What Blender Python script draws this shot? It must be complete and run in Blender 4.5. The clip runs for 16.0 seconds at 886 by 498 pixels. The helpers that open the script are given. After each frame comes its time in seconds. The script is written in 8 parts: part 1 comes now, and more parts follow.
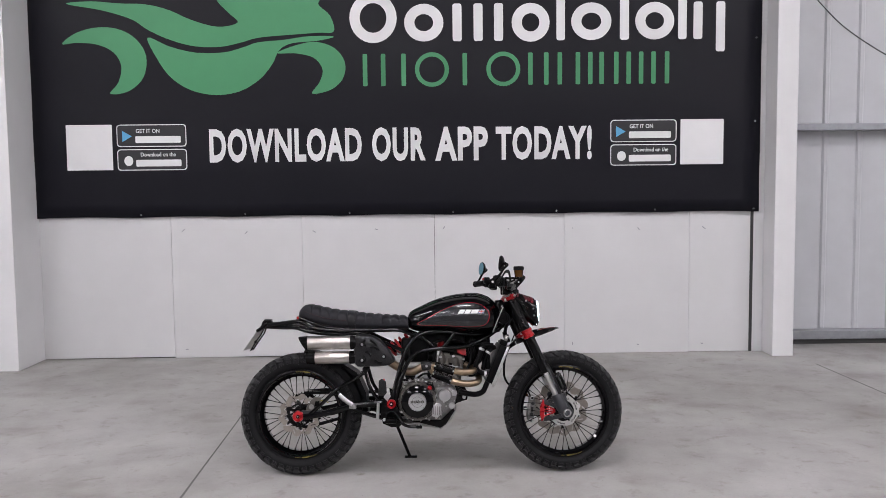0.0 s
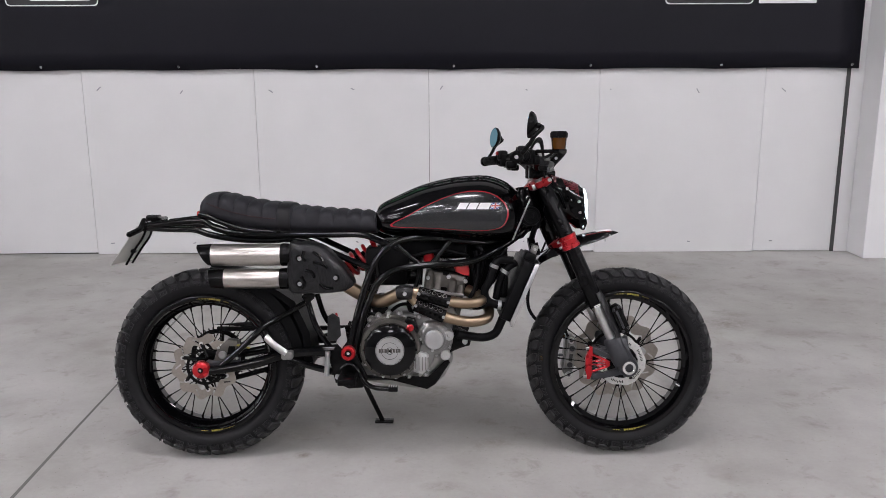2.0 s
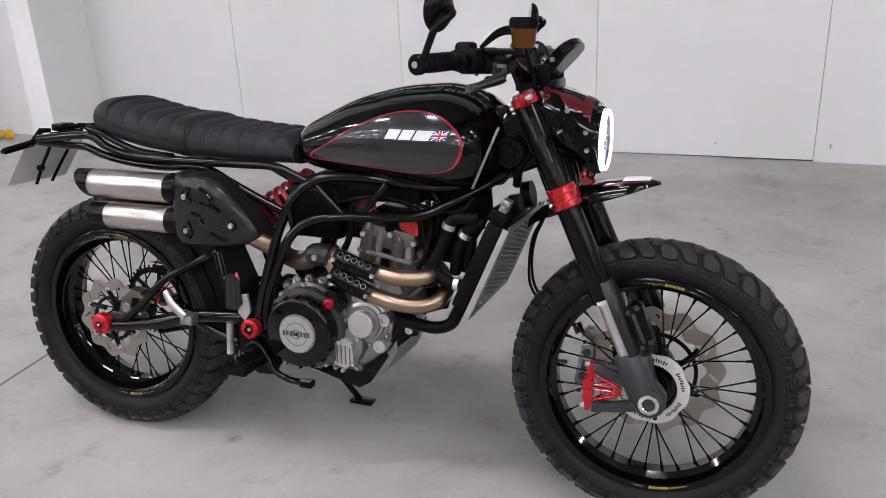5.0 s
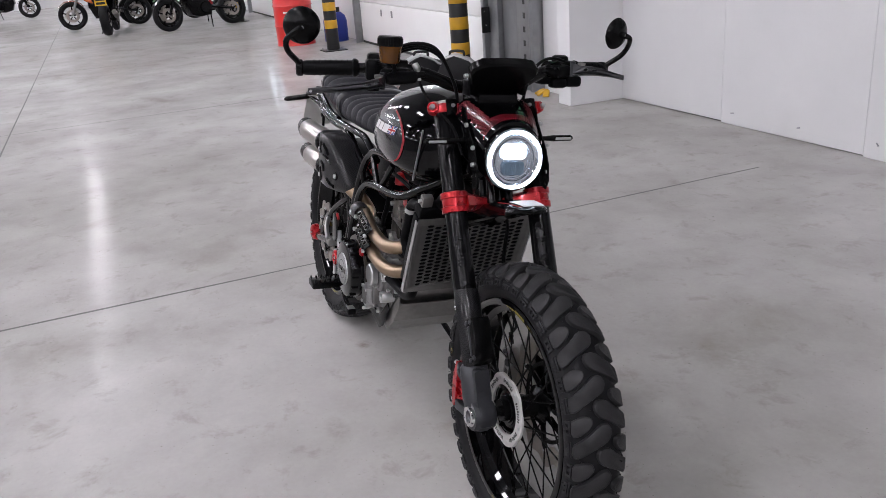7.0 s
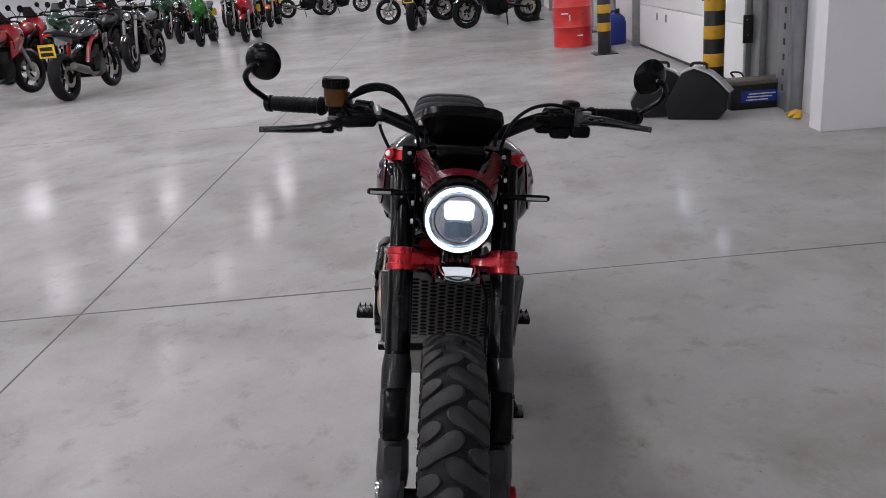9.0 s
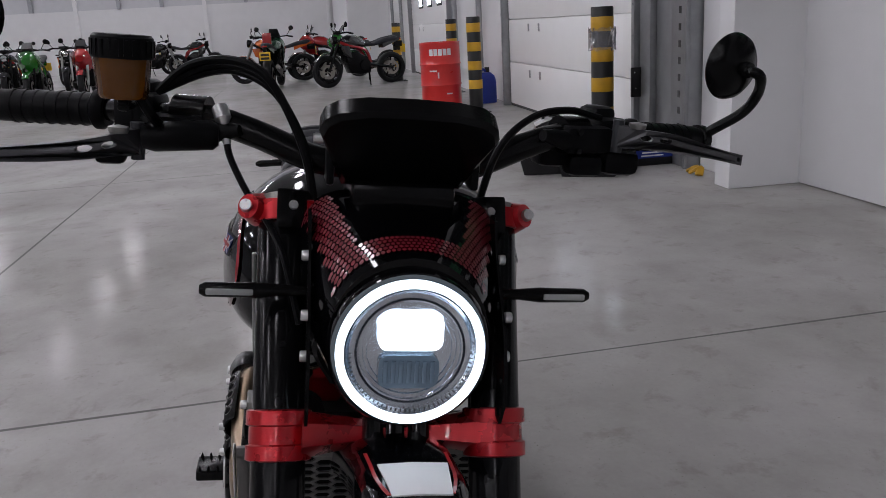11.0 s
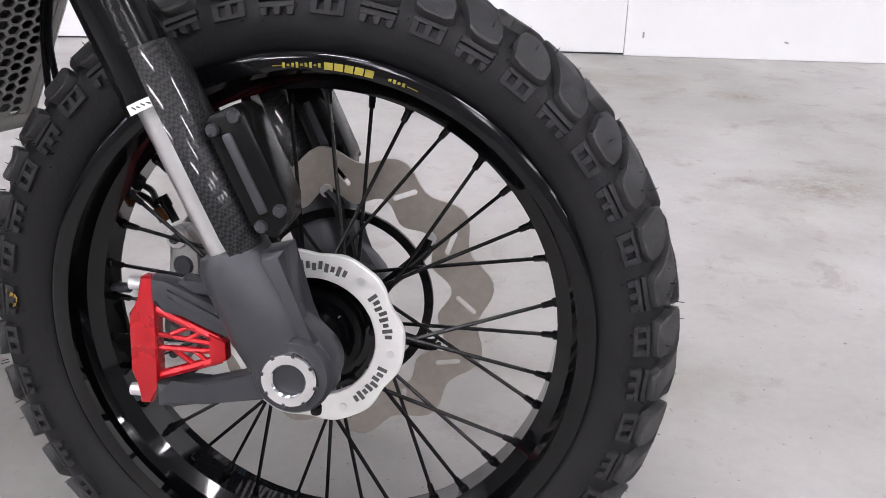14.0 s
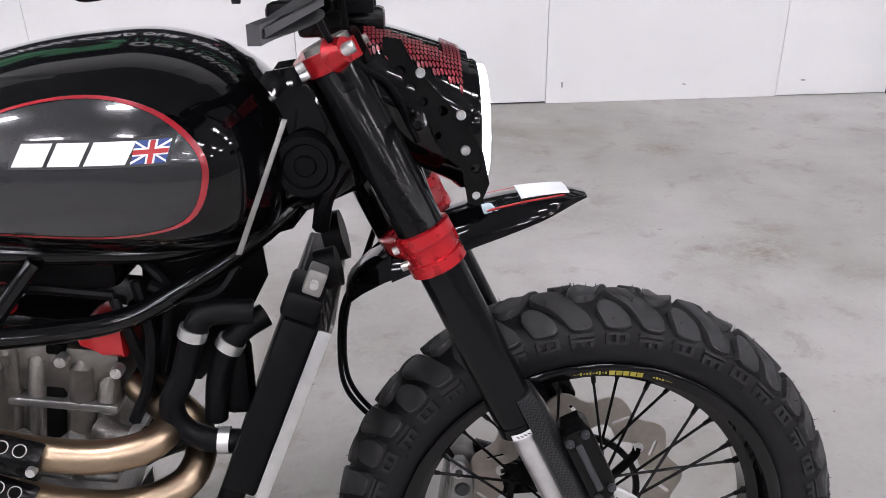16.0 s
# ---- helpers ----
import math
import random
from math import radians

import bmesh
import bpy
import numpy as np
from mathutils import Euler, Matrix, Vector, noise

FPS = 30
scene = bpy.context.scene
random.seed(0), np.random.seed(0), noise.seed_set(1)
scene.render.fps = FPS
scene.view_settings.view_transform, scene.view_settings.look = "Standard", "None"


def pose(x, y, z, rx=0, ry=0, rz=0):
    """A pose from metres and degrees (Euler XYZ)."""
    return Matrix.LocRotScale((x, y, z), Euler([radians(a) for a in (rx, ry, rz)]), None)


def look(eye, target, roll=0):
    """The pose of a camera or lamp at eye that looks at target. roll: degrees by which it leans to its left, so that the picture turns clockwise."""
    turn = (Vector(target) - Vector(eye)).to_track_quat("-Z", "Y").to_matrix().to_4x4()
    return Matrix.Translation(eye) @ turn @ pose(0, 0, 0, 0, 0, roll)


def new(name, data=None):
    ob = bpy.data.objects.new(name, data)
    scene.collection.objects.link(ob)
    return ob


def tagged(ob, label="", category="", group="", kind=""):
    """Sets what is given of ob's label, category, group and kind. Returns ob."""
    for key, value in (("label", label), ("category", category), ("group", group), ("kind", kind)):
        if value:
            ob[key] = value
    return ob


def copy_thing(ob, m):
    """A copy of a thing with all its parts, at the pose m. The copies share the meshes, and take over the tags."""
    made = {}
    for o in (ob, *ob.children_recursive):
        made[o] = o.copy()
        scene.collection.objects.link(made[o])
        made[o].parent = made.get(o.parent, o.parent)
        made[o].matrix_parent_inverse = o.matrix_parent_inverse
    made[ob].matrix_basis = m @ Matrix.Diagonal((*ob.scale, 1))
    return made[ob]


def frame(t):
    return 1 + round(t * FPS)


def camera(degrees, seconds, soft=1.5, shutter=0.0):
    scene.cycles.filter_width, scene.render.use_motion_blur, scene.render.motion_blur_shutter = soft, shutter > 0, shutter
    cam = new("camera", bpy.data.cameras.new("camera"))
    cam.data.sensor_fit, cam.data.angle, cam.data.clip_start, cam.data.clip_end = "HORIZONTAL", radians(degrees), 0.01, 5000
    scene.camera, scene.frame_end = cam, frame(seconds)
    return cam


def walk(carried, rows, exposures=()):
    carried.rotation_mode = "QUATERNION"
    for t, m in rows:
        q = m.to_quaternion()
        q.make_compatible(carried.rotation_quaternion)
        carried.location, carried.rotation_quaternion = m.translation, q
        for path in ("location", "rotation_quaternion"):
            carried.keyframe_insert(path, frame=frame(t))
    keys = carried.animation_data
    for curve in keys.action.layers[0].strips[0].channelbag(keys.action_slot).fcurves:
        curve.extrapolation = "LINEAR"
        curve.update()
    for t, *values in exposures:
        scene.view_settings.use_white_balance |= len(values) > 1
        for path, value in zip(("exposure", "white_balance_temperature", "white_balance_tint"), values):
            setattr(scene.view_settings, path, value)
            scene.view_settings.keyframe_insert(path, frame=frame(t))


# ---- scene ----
cam = camera(56.3, 16.0, 0.6)
PATH = [
    (0, (0.738, -4.478, 1.564), (0.757, -2.484, 1.416), -0.6),
    (0.5, (0.763, -4.084, 1.516), (0.786, -2.093, 1.325), -0.2),
    (1, (0.790, -3.655, 1.475), (0.807, -1.679, 1.168), -0.2),
    (1.5, (0.781, -3.198, 1.452), (0.805, -1.243, 1.029), -0.1),
    (2, (0.798, -2.745, 1.351), (0.808, -0.793, 0.916), -0.2),
    (2.5, (0.769, -2.352, 1.274), (0.785, -0.411, 0.791), 0.1),
    (3, (0.753, -2.061, 1.249), (0.773, -0.146, 0.674), 0.3),
    (3.5, (0.754, -1.882, 1.249), (0.77, 0.012, 0.607), 0.5),
    (4, (0.885, -1.809, 1.286), (0.827, 0.064, 0.588), 0.0),
    (4.5, (1.235, -1.8, 1.31), (0.888, 0.033, 0.59), -2.4),
    (4.7, (1.374, -1.754, 1.31), (0.903, 0.05, 0.585), -2.5),
    (7, (2.906, -0.679, 1.326), (1.151, -0.019, 0.629), -4.4),
    (7.5, (3.05, -0.351, 1.32), (1.206, 0.014, 0.635), -3.5),
    (8, (3.074, -0.07, 1.331), (1.196, 0.071, 0.658), -3.7),
    (8.5, (3.063, 0.073, 1.334), (1.175, 0.068, 0.672), -4.7),
    (8.7, (3.004, 0.111, 1.346), (1.114, 0.07, 0.692), -4.9),
    (10.8, (2.004, 0.077, 1.165), (0.074, 0.186, 0.651), -4.3),
    (11, (1.973, 0.038, 1.137), (0.067, 0.34, 0.611), -3.3),
    (11.5, (1.924, -0.079, 1.074), (0.101, 0.539, 0.529), -2.9),
    (12, (1.895, -0.211, 1.034), (0.297, 0.838, 0.445), -3.2),
    (12.5, (1.813, -0.349, 0.975), (0.618, 1.084, 0.254), -1.8),
    (13, (1.757, -0.479, 0.904), (0.913, 1.156, 0.119), -1.2),
    (13.5, (1.716, -0.598, 0.8), (1.204, 1.167, 0.01), 1.5),
    (14, (1.638, -0.641, 0.711), (1.396, 1.171, -0.101), 0.4),
    (14.5, (1.525, -0.713, 0.678), (1.52, 1.101, -0.163), -0.1),
    (15, (1.416, -0.758, 0.813), (1.407, 1.005, -0.13), -1.1),
    (15.5, (1.307, -0.791, 1.01), (1.334, 0.99, 0.101), -1.0),
    (16, (1.21, -0.798, 1.14), (1.303, 1.002, 0.274), -1.0),
]
EXPOSURE = [(0, 0.06, 6500, 11.5), (2, 0.14, 6500, 10.5), (4.7, 0.34, 6480, 11), (7, 0.18, 6350, 12), (7.5, -0.05, 6330, 12), (8.5, -0.2, 6350, 11.5), (10.8, -0.5, 6300, 12), (11.5, -1.1, 6350, 12), (12, -0.92, 6480, 12), (12.5, -0.18, 6600, 13), (13, 0.52, 6500, 11), (13.5, 0.85, 6420, 11), (14.5, 1.08, 6420, 11), (15.5, 0.92, 6420, 11), (16, 0.67, 6420, 11)]
walk(cam, [(t, look(eye, target, roll)) for t, eye, target, roll in PATH], EXPOSURE)


from mathutils.geometry import tessellate_polygon

# ---- world and light ----
world = bpy.data.worlds.new("world")
scene.world = world
world.use_nodes = True
world.node_tree.nodes["Background"].inputs[0].default_value = (0.8, 0.85, 0.95, 1)
world.node_tree.nodes["Background"].inputs[1].default_value = 0.05
scene.view_settings.exposure = 0.0


# ---- materials ----
def mat(name, color, rough=0.5, metal=0.0, vary=0.08, scale=30.0, bump=0.0, bump_scale=200.0, coat=0.0,
        emit=None, strength=0.0, transmission=0.0, ior=1.45, coarse=0.0, spec=0.5, coat_ior=1.5):
    m = bpy.data.materials.new(name)
    m.use_nodes = True
    nt = m.node_tree
    b = nt.nodes["Principled BSDF"]
    b.inputs["Base Color"].default_value = (*color, 1)
    b.inputs["Roughness"].default_value = rough
    b.inputs["Metallic"].default_value = metal
    b.inputs["Coat Weight"].default_value = coat
    b.inputs["Coat Roughness"].default_value = 0.04
    b.inputs["Coat IOR"].default_value = coat_ior
    b.inputs["Transmission Weight"].default_value = transmission
    b.inputs["IOR"].default_value = ior
    b.inputs["Specular IOR Level"].default_value = spec
    if emit:
        b.inputs["Emission Color"].default_value = (*emit, 1)
        b.inputs["Emission Strength"].default_value = strength
    co = nt.nodes.new("ShaderNodeTexCoord")
    if vary > 0:
        n1 = nt.nodes.new("ShaderNodeTexNoise")
        n1.inputs["Scale"].default_value = scale
        n1.inputs["Detail"].default_value = 5
        nt.links.new(co.outputs["Object"], n1.inputs["Vector"])
        mix = nt.nodes.new("ShaderNodeMix")
        mix.data_type = "RGBA"
        mix.inputs[6].default_value = (*[max(0.0, c * (1 - vary * 2)) for c in color], 1)
        mix.inputs[7].default_value = (*[min(1.0, c * (1 + vary * 2)) for c in color], 1)
        nt.links.new(n1.outputs["Fac"], mix.inputs[0])
        out = mix.outputs[2]
        if coarse > 0:
            n2 = nt.nodes.new("ShaderNodeTexNoise")
            n2.inputs["Scale"].default_value = scale / 12
            n2.inputs["Detail"].default_value = 3
            nt.links.new(co.outputs["Object"], n2.inputs["Vector"])
            mx = nt.nodes.new("ShaderNodeMix")
            mx.data_type = "RGBA"
            mx.blend_type = "MULTIPLY"
            mx.inputs[0].default_value = 1.0
            ramp = nt.nodes.new("ShaderNodeMapRange")
            ramp.inputs["To Min"].default_value = 1 - coarse
            ramp.inputs["To Max"].default_value = 1 + coarse * 0.4
            nt.links.new(n2.outputs["Fac"], ramp.inputs["Value"])
            nt.links.new(out, mx.inputs[6])
            nt.links.new(ramp.outputs[0], mx.inputs[7])
            out = mx.outputs[2]
        nt.links.new(out, b.inputs["Base Color"])
        rr = nt.nodes.new("ShaderNodeMapRange")
        rr.inputs["To Min"].default_value = max(0.02, rough * 0.8)
        rr.inputs["To Max"].default_value = min(1.0, rough * 1.2)
        nt.links.new(n1.outputs["Fac"], rr.inputs["Value"])
        nt.links.new(rr.outputs[0], b.inputs["Roughness"])
    if bump > 0:
        n3 = nt.nodes.new("ShaderNodeTexNoise")
        n3.inputs["Scale"].default_value = bump_scale
        n3.inputs["Detail"].default_value = 4
        nt.links.new(co.outputs["Object"], n3.inputs["Vector"])
        bp = nt.nodes.new("ShaderNodeBump")
        bp.inputs["Strength"].default_value = bump
        bp.inputs["Distance"].default_value = 0.002
        nt.links.new(n3.outputs["Fac"], bp.inputs["Height"])
        nt.links.new(bp.outputs[0], b.inputs["Normal"])
    return m


def floor_material():
    """Power-floated concrete: pale grey, blotchy, sealed and slightly glossy."""
    m = bpy.data.materials.new("polished_concrete")
    m.use_nodes = True
    nt = m.node_tree
    b = nt.nodes["Principled BSDF"]
    co = nt.nodes.new("ShaderNodeTexCoord")

    def tex(scale, detail, rough=0.55, distort=0.0):
        n = nt.nodes.new("ShaderNodeTexNoise")
        n.inputs["Scale"].default_value = scale
        n.inputs["Detail"].default_value = detail
        n.inputs["Roughness"].default_value = rough
        n.inputs["Distortion"].default_value = distort
        nt.links.new(co.outputs["Object"], n.inputs["Vector"])
        return n.outputs["Fac"]

    def ramp(src, stops):
        r = nt.nodes.new("ShaderNodeValToRGB")
        while len(r.color_ramp.elements) < len(stops):
            r.color_ramp.elements.new(0.5)
        for e, (p, c) in zip(r.color_ramp.elements, stops):
            e.position = p
            e.color = (*c, 1)
        nt.links.new(src, r.inputs[0])
        return r.outputs[0]

    def mul(a, c):
        x = nt.nodes.new("ShaderNodeMix")
        x.data_type = "RGBA"
        x.blend_type = "MULTIPLY"
        x.inputs[0].default_value = 1.0
        nt.links.new(a, x.inputs[6])
        nt.links.new(c, x.inputs[7])
        return x.outputs[2]

    base = ramp(tex(0.55, 4, 0.55, 0.2), [(0.34, FLOOR_DARK), (0.5, FLOOR_MID), (0.66, FLOOR_LIGHT)])
    cloud = ramp(tex(2.6, 6, 0.62, 0.15), [(0.32, (0.86, 0.855, 0.845)), (0.48, (0.97, 0.97, 0.968)), (0.64, (1.05, 1.05, 1.05))])
    fine = ramp(tex(60, 4), [(0.3, (0.955, 0.955, 0.955)), (0.7, (1.0, 1.0, 1.0))])
    scuff = ramp(tex(7.0, 6, 0.7, 0.3), [(0.0, (0.66, 0.64, 0.61)), (0.32, (0.83, 0.815, 0.795)), (0.44, (1, 1, 1)), (1.0, (1, 1, 1))])
    stain = ramp(tex(1.3, 6, 0.6, 0.3), [(0.0, (0.68, 0.65, 0.62)), (0.27, (0.80, 0.78, 0.75)), (0.42, (1, 1, 1)), (1.0, (1, 1, 1))])
    speck = ramp(tex(30, 2), [(0.0, (0.5, 0.48, 0.46)), (0.225, (0.60, 0.58, 0.56)), (0.25, (1, 1, 1)), (1.0, (1, 1, 1))])
    grit = ramp(tex(95, 3), [(0.0, (0.55, 0.53, 0.51)), (0.27, (0.66, 0.64, 0.62)), (0.32, (1, 1, 1)), (1.0, (1, 1, 1))])
    shade = mul(mul(mul(mul(mul(mul(base, cloud), fine), scuff), stain), speck), grit)

    def maths(op, a, c):
        x = nt.nodes.new("ShaderNodeMath")
        x.operation = op
        x.use_clamp = True
        for k, v in enumerate((a, c)):
            if isinstance(v, float):
                x.inputs[k].default_value = v
            else:
                nt.links.new(v, x.inputs[k])
        return x.outputs[0]

    ragged, streaks = tex(9.0, 6, 0.7, 0.5), tex(38.0, 5, 0.65, 0.8)
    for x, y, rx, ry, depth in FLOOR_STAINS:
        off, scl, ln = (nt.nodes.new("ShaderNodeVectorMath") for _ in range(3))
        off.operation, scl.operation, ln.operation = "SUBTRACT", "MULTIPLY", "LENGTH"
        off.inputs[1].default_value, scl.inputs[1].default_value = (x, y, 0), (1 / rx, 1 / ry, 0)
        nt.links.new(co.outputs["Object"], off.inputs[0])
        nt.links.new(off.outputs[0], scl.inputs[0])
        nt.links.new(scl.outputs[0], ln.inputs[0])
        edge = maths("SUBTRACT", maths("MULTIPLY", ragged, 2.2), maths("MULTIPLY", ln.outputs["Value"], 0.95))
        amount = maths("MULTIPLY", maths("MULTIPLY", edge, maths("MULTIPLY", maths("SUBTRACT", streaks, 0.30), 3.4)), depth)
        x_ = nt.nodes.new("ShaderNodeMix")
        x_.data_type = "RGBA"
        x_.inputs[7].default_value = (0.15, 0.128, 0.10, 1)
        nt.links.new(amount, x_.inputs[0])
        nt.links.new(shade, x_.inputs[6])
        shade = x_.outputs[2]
    nt.links.new(shade, b.inputs["Base Color"])
    rr = nt.nodes.new("ShaderNodeMapRange")
    rr.inputs["From Min"].default_value = 0.3
    rr.inputs["From Max"].default_value = 0.7
    rr.inputs["To Min"].default_value = 0.085
    rr.inputs["To Max"].default_value = 0.16
    b.inputs["Specular IOR Level"].default_value = 0.0045
    b.inputs["Coat Weight"].default_value = 0.17
    b.inputs["Coat IOR"].default_value = 1.3
    b.inputs["Coat Roughness"].default_value = 0.33
    nt.links.new(tex(3.0, 5, 0.6, 0.8), rr.inputs["Value"])
    nt.links.new(rr.outputs[0], b.inputs["Roughness"])
    bp = nt.nodes.new("ShaderNodeBump")
    bp.inputs["Strength"].default_value = 0.05
    bp.inputs["Distance"].default_value = 0.003
    nt.links.new(tex(5, 3), bp.inputs["Height"])
    nt.links.new(bp.outputs[0], b.inputs["Normal"])
    return m


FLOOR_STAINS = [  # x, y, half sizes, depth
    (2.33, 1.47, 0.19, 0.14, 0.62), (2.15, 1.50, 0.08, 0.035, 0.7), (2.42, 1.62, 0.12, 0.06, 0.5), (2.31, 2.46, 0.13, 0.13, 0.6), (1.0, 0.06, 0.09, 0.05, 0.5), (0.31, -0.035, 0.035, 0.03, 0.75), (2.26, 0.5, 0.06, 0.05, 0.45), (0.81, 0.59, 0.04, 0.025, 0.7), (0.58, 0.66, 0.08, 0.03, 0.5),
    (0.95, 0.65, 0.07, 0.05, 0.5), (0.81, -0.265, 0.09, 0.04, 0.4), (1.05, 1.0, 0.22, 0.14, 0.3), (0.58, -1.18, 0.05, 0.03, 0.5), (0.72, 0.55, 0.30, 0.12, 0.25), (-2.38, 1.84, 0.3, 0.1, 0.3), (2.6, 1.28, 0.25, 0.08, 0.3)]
FLOOR_DARK, FLOOR_MID, FLOOR_LIGHT = (0.315, 0.305, 0.292), (0.375, 0.365, 0.353), (0.435, 0.426, 0.415)
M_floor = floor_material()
M_joint = mat("joint_filler", (0.12, 0.117, 0.112), 0.8, scale=20)
M_white = mat("white_wall_paint", (0.66, 0.66, 0.665), 0.5, scale=3, vary=0.03, coarse=0.05, bump=0.05, bump_scale=60)
M_column = mat("white_column_paint", (0.69, 0.69, 0.695), 0.45, scale=4, vary=0.03, coarse=0.05)
M_clad = mat("grey_cladding_steel", (0.52, 0.53, 0.55), 0.45, scale=5, vary=0.04, coarse=0.06)
M_cladrail = mat("galvanised_rail", (0.33, 0.34, 0.36), 0.45, 0.6, scale=20, vary=0.1)
# Stands for the shade in gaps and slots; also colours small dark parts.
M_gap = mat("dark_gap", (0.05, 0.05, 0.05), 0.9)
# Near-black plates and discs of this stand for the shade inside openings.
M_hole = mat("opening_shade", (0.003, 0.003, 0.003), 0.9, spec=0.05)
M_roof = mat("grey_roof_sheet", (0.22, 0.225, 0.23), 0.6, scale=2)
M_farwall = mat("grey_wall_panel", (0.24, 0.245, 0.25), 0.6, scale=2, vary=0.04, coarse=0.06)
M_banner = mat("banner_vinyl", (0.0065, 0.0065, 0.0105), 0.42, scale=8, vary=0.06, coarse=0.1, spec=0.22)
M_banner_green = mat("banner_green_print", (0.055, 0.26, 0.115), 0.45, scale=10, vary=0.03)
M_banner_white = mat("banner_white_print", (0.72, 0.72, 0.72), 0.45, scale=10, vary=0.02)
M_banner_blue = mat("banner_blue_print", (0.1, 0.35, 0.6), 0.45)
M_banner_dark = mat("banner_black_print", (0.02, 0.02, 0.022), 0.5)
M_lamp = mat("led_panel", (0.9, 0.9, 0.9), 0.5, emit=(0.99, 0.955, 1.0), strength=46.0, vary=0)


# ---- mesh helpers ----
def link_mesh(name, bm, material, smooth=True):
    bmesh.ops.recalc_face_normals(bm, faces=bm.faces)
    me = bpy.data.meshes.new(name)
    bm.to_mesh(me)
    bm.free()
    if smooth:
        me.shade_smooth()
        me.set_sharp_from_angle(angle=radians(38))
    if material:
        me.materials.append(material)
    return me


def part(name, bm, material, parent, label="", smooth=True):
    ob = new(name, link_mesh(name, bm, material, smooth))
    ob.parent = parent
    if label:
        ob["label"] = label
    return ob


def thing(name, label, category, m=None, group="", kind=""):
    e = new(name)
    e.empty_display_size = 0.1
    if m is not None:
        e.matrix_world = m
    return tagged(e, label, category, group, kind)


def solid(name, bm, material, label, category, group="", kind="", smooth=True):
    return tagged(new(name, link_mesh(name, bm, material, smooth)), label, category, group, kind)


def box(x0, x1, y0, y1, z0, z1, bev=0.0, bm=None, m=None):
    b = bm or bmesh.new()
    vs = [b.verts.new((x, y, z)) for x in (x0, x1) for y in (y0, y1) for z in (z0, z1)]
    fs = [b.faces.new([vs[i] for i in f]) for f in ((0, 1, 3, 2), (4, 6, 7, 5), (0, 4, 5, 1), (2, 3, 7, 6), (0, 2, 6, 4), (1, 5, 7, 3))]
    if bev > 0:
        es = list({e for f in fs for e in f.edges})
        r = bmesh.ops.bevel(b, geom=es, offset=bev, segments=2, affect="EDGES", profile=0.5)
        vs = list({v for f in r["faces"] for v in f.verts} | {v for v in vs if v.is_valid})
    if m is not None:
        bmesh.ops.transform(b, matrix=m, verts=[v for v in vs if v.is_valid])
    return b


def spline(pts, per=6):
    """Catmull-Rom through the points."""
    p = [Vector(q) for q in pts]
    if len(p) < 3:
        return p
    p = [2 * p[0] - p[1]] + p + [2 * p[-1] - p[-2]]
    out = []
    for i in range(1, len(p) - 2):
        a, b, c, d = p[i - 1:i + 3]
        for k in range(per):
            t = k / per
            out.append(0.5 * ((2 * b) + (c - a) * t + (2 * a - 5 * b + 4 * c - d) * t * t + (3 * b - a - 3 * c + d) * t ** 3))
    out.append(p[-2])
    return out


def sweep(path, radius, seg=12, bm=None, cap=True, flat=1.0):
    """A round (or flattened) bar along a path. radius: a number or one per path point."""
    b = bm or bmesh.new()
    p = [Vector(q) for q in path]
    n = len(p)
    rad = radius if isinstance(radius, (list, tuple)) else [radius] * n
    up = None
    rings = []
    for i in range(n):
        d = (p[min(i + 1, n - 1)] - p[max(i - 1, 0)]).normalized()
        if up is None:
            up = Vector((0, 0, 1)) if abs(d.z) < 0.9 else Vector((0, 1, 0))
        side = d.cross(up).normalized()
        up = side.cross(d).normalized()
        rings.append([b.verts.new(p[i] + (side * math.cos(a) * flat + up * math.sin(a)) * rad[i])
                      for a in (2 * math.pi * k / seg for k in range(seg))])
    for r0, r1 in zip(rings, rings[1:]):
        for k in range(seg):
            b.faces.new((r0[k], r0[(k + 1) % seg], r1[(k + 1) % seg], r1[k]))
    if cap:
        b.faces.new(rings[0][::-1])
        b.faces.new(rings[-1])
    return b


def tube(pts, r, seg=12, per=6, bm=None, flat=1.0):
    return sweep(spline(pts, per), r, seg, bm, True, flat)


def rod(a, c, r, seg=12, bm=None, r2=None):
    return sweep([a, c], [r, r if r2 is None else r2], seg, bm)


def bolt(a, c, r, seg=12):
    """A round bolt head with a socket in its end, from its seat at a to its end at c."""
    a, c = Vector(a), Vector(c)
    d = c - a
    r = r * 0.82
    return sweep([a, a + d * 0.75, c, c + d * 0.001, c - d * 0.45], [r, r, r * 0.88, r * 0.5, r * 0.44], seg)


def lathe(profile, seg=48, m=None, bm=None, closed=False):
    """Turns (radius, height) pairs round the y axis; m places it."""
    b = bm or bmesh.new()
    rings = []
    for r, h in profile:
        if r < 1e-6:
            rings.append([b.verts.new((0, h, 0))])
        else:
            rings.append([b.verts.new((r * math.cos(2 * math.pi * k / seg), h, r * math.sin(2 * math.pi * k / seg))) for k in range(seg)])
    pairs = list(zip(rings, rings[1:]))
    if closed:
        pairs.append((rings[-1], rings[0]))
    for r0, r1 in pairs:
        for k in range(seg):
            k2 = (k + 1) % seg
            if len(r0) == 1 and len(r1) == 1:
                continue
            if len(r0) == 1:
                b.faces.new((r0[0], r1[k2], r1[k]))
            elif len(r1) == 1:
                b.faces.new((r0[k], r0[k2], r1[0]))
            else:
                b.faces.new((r0[k], r0[k2], r1[k2], r1[k]))
    if m is not None:
        bmesh.ops.transform(b, matrix=m, verts=[v for r in rings for v in r])
    return b


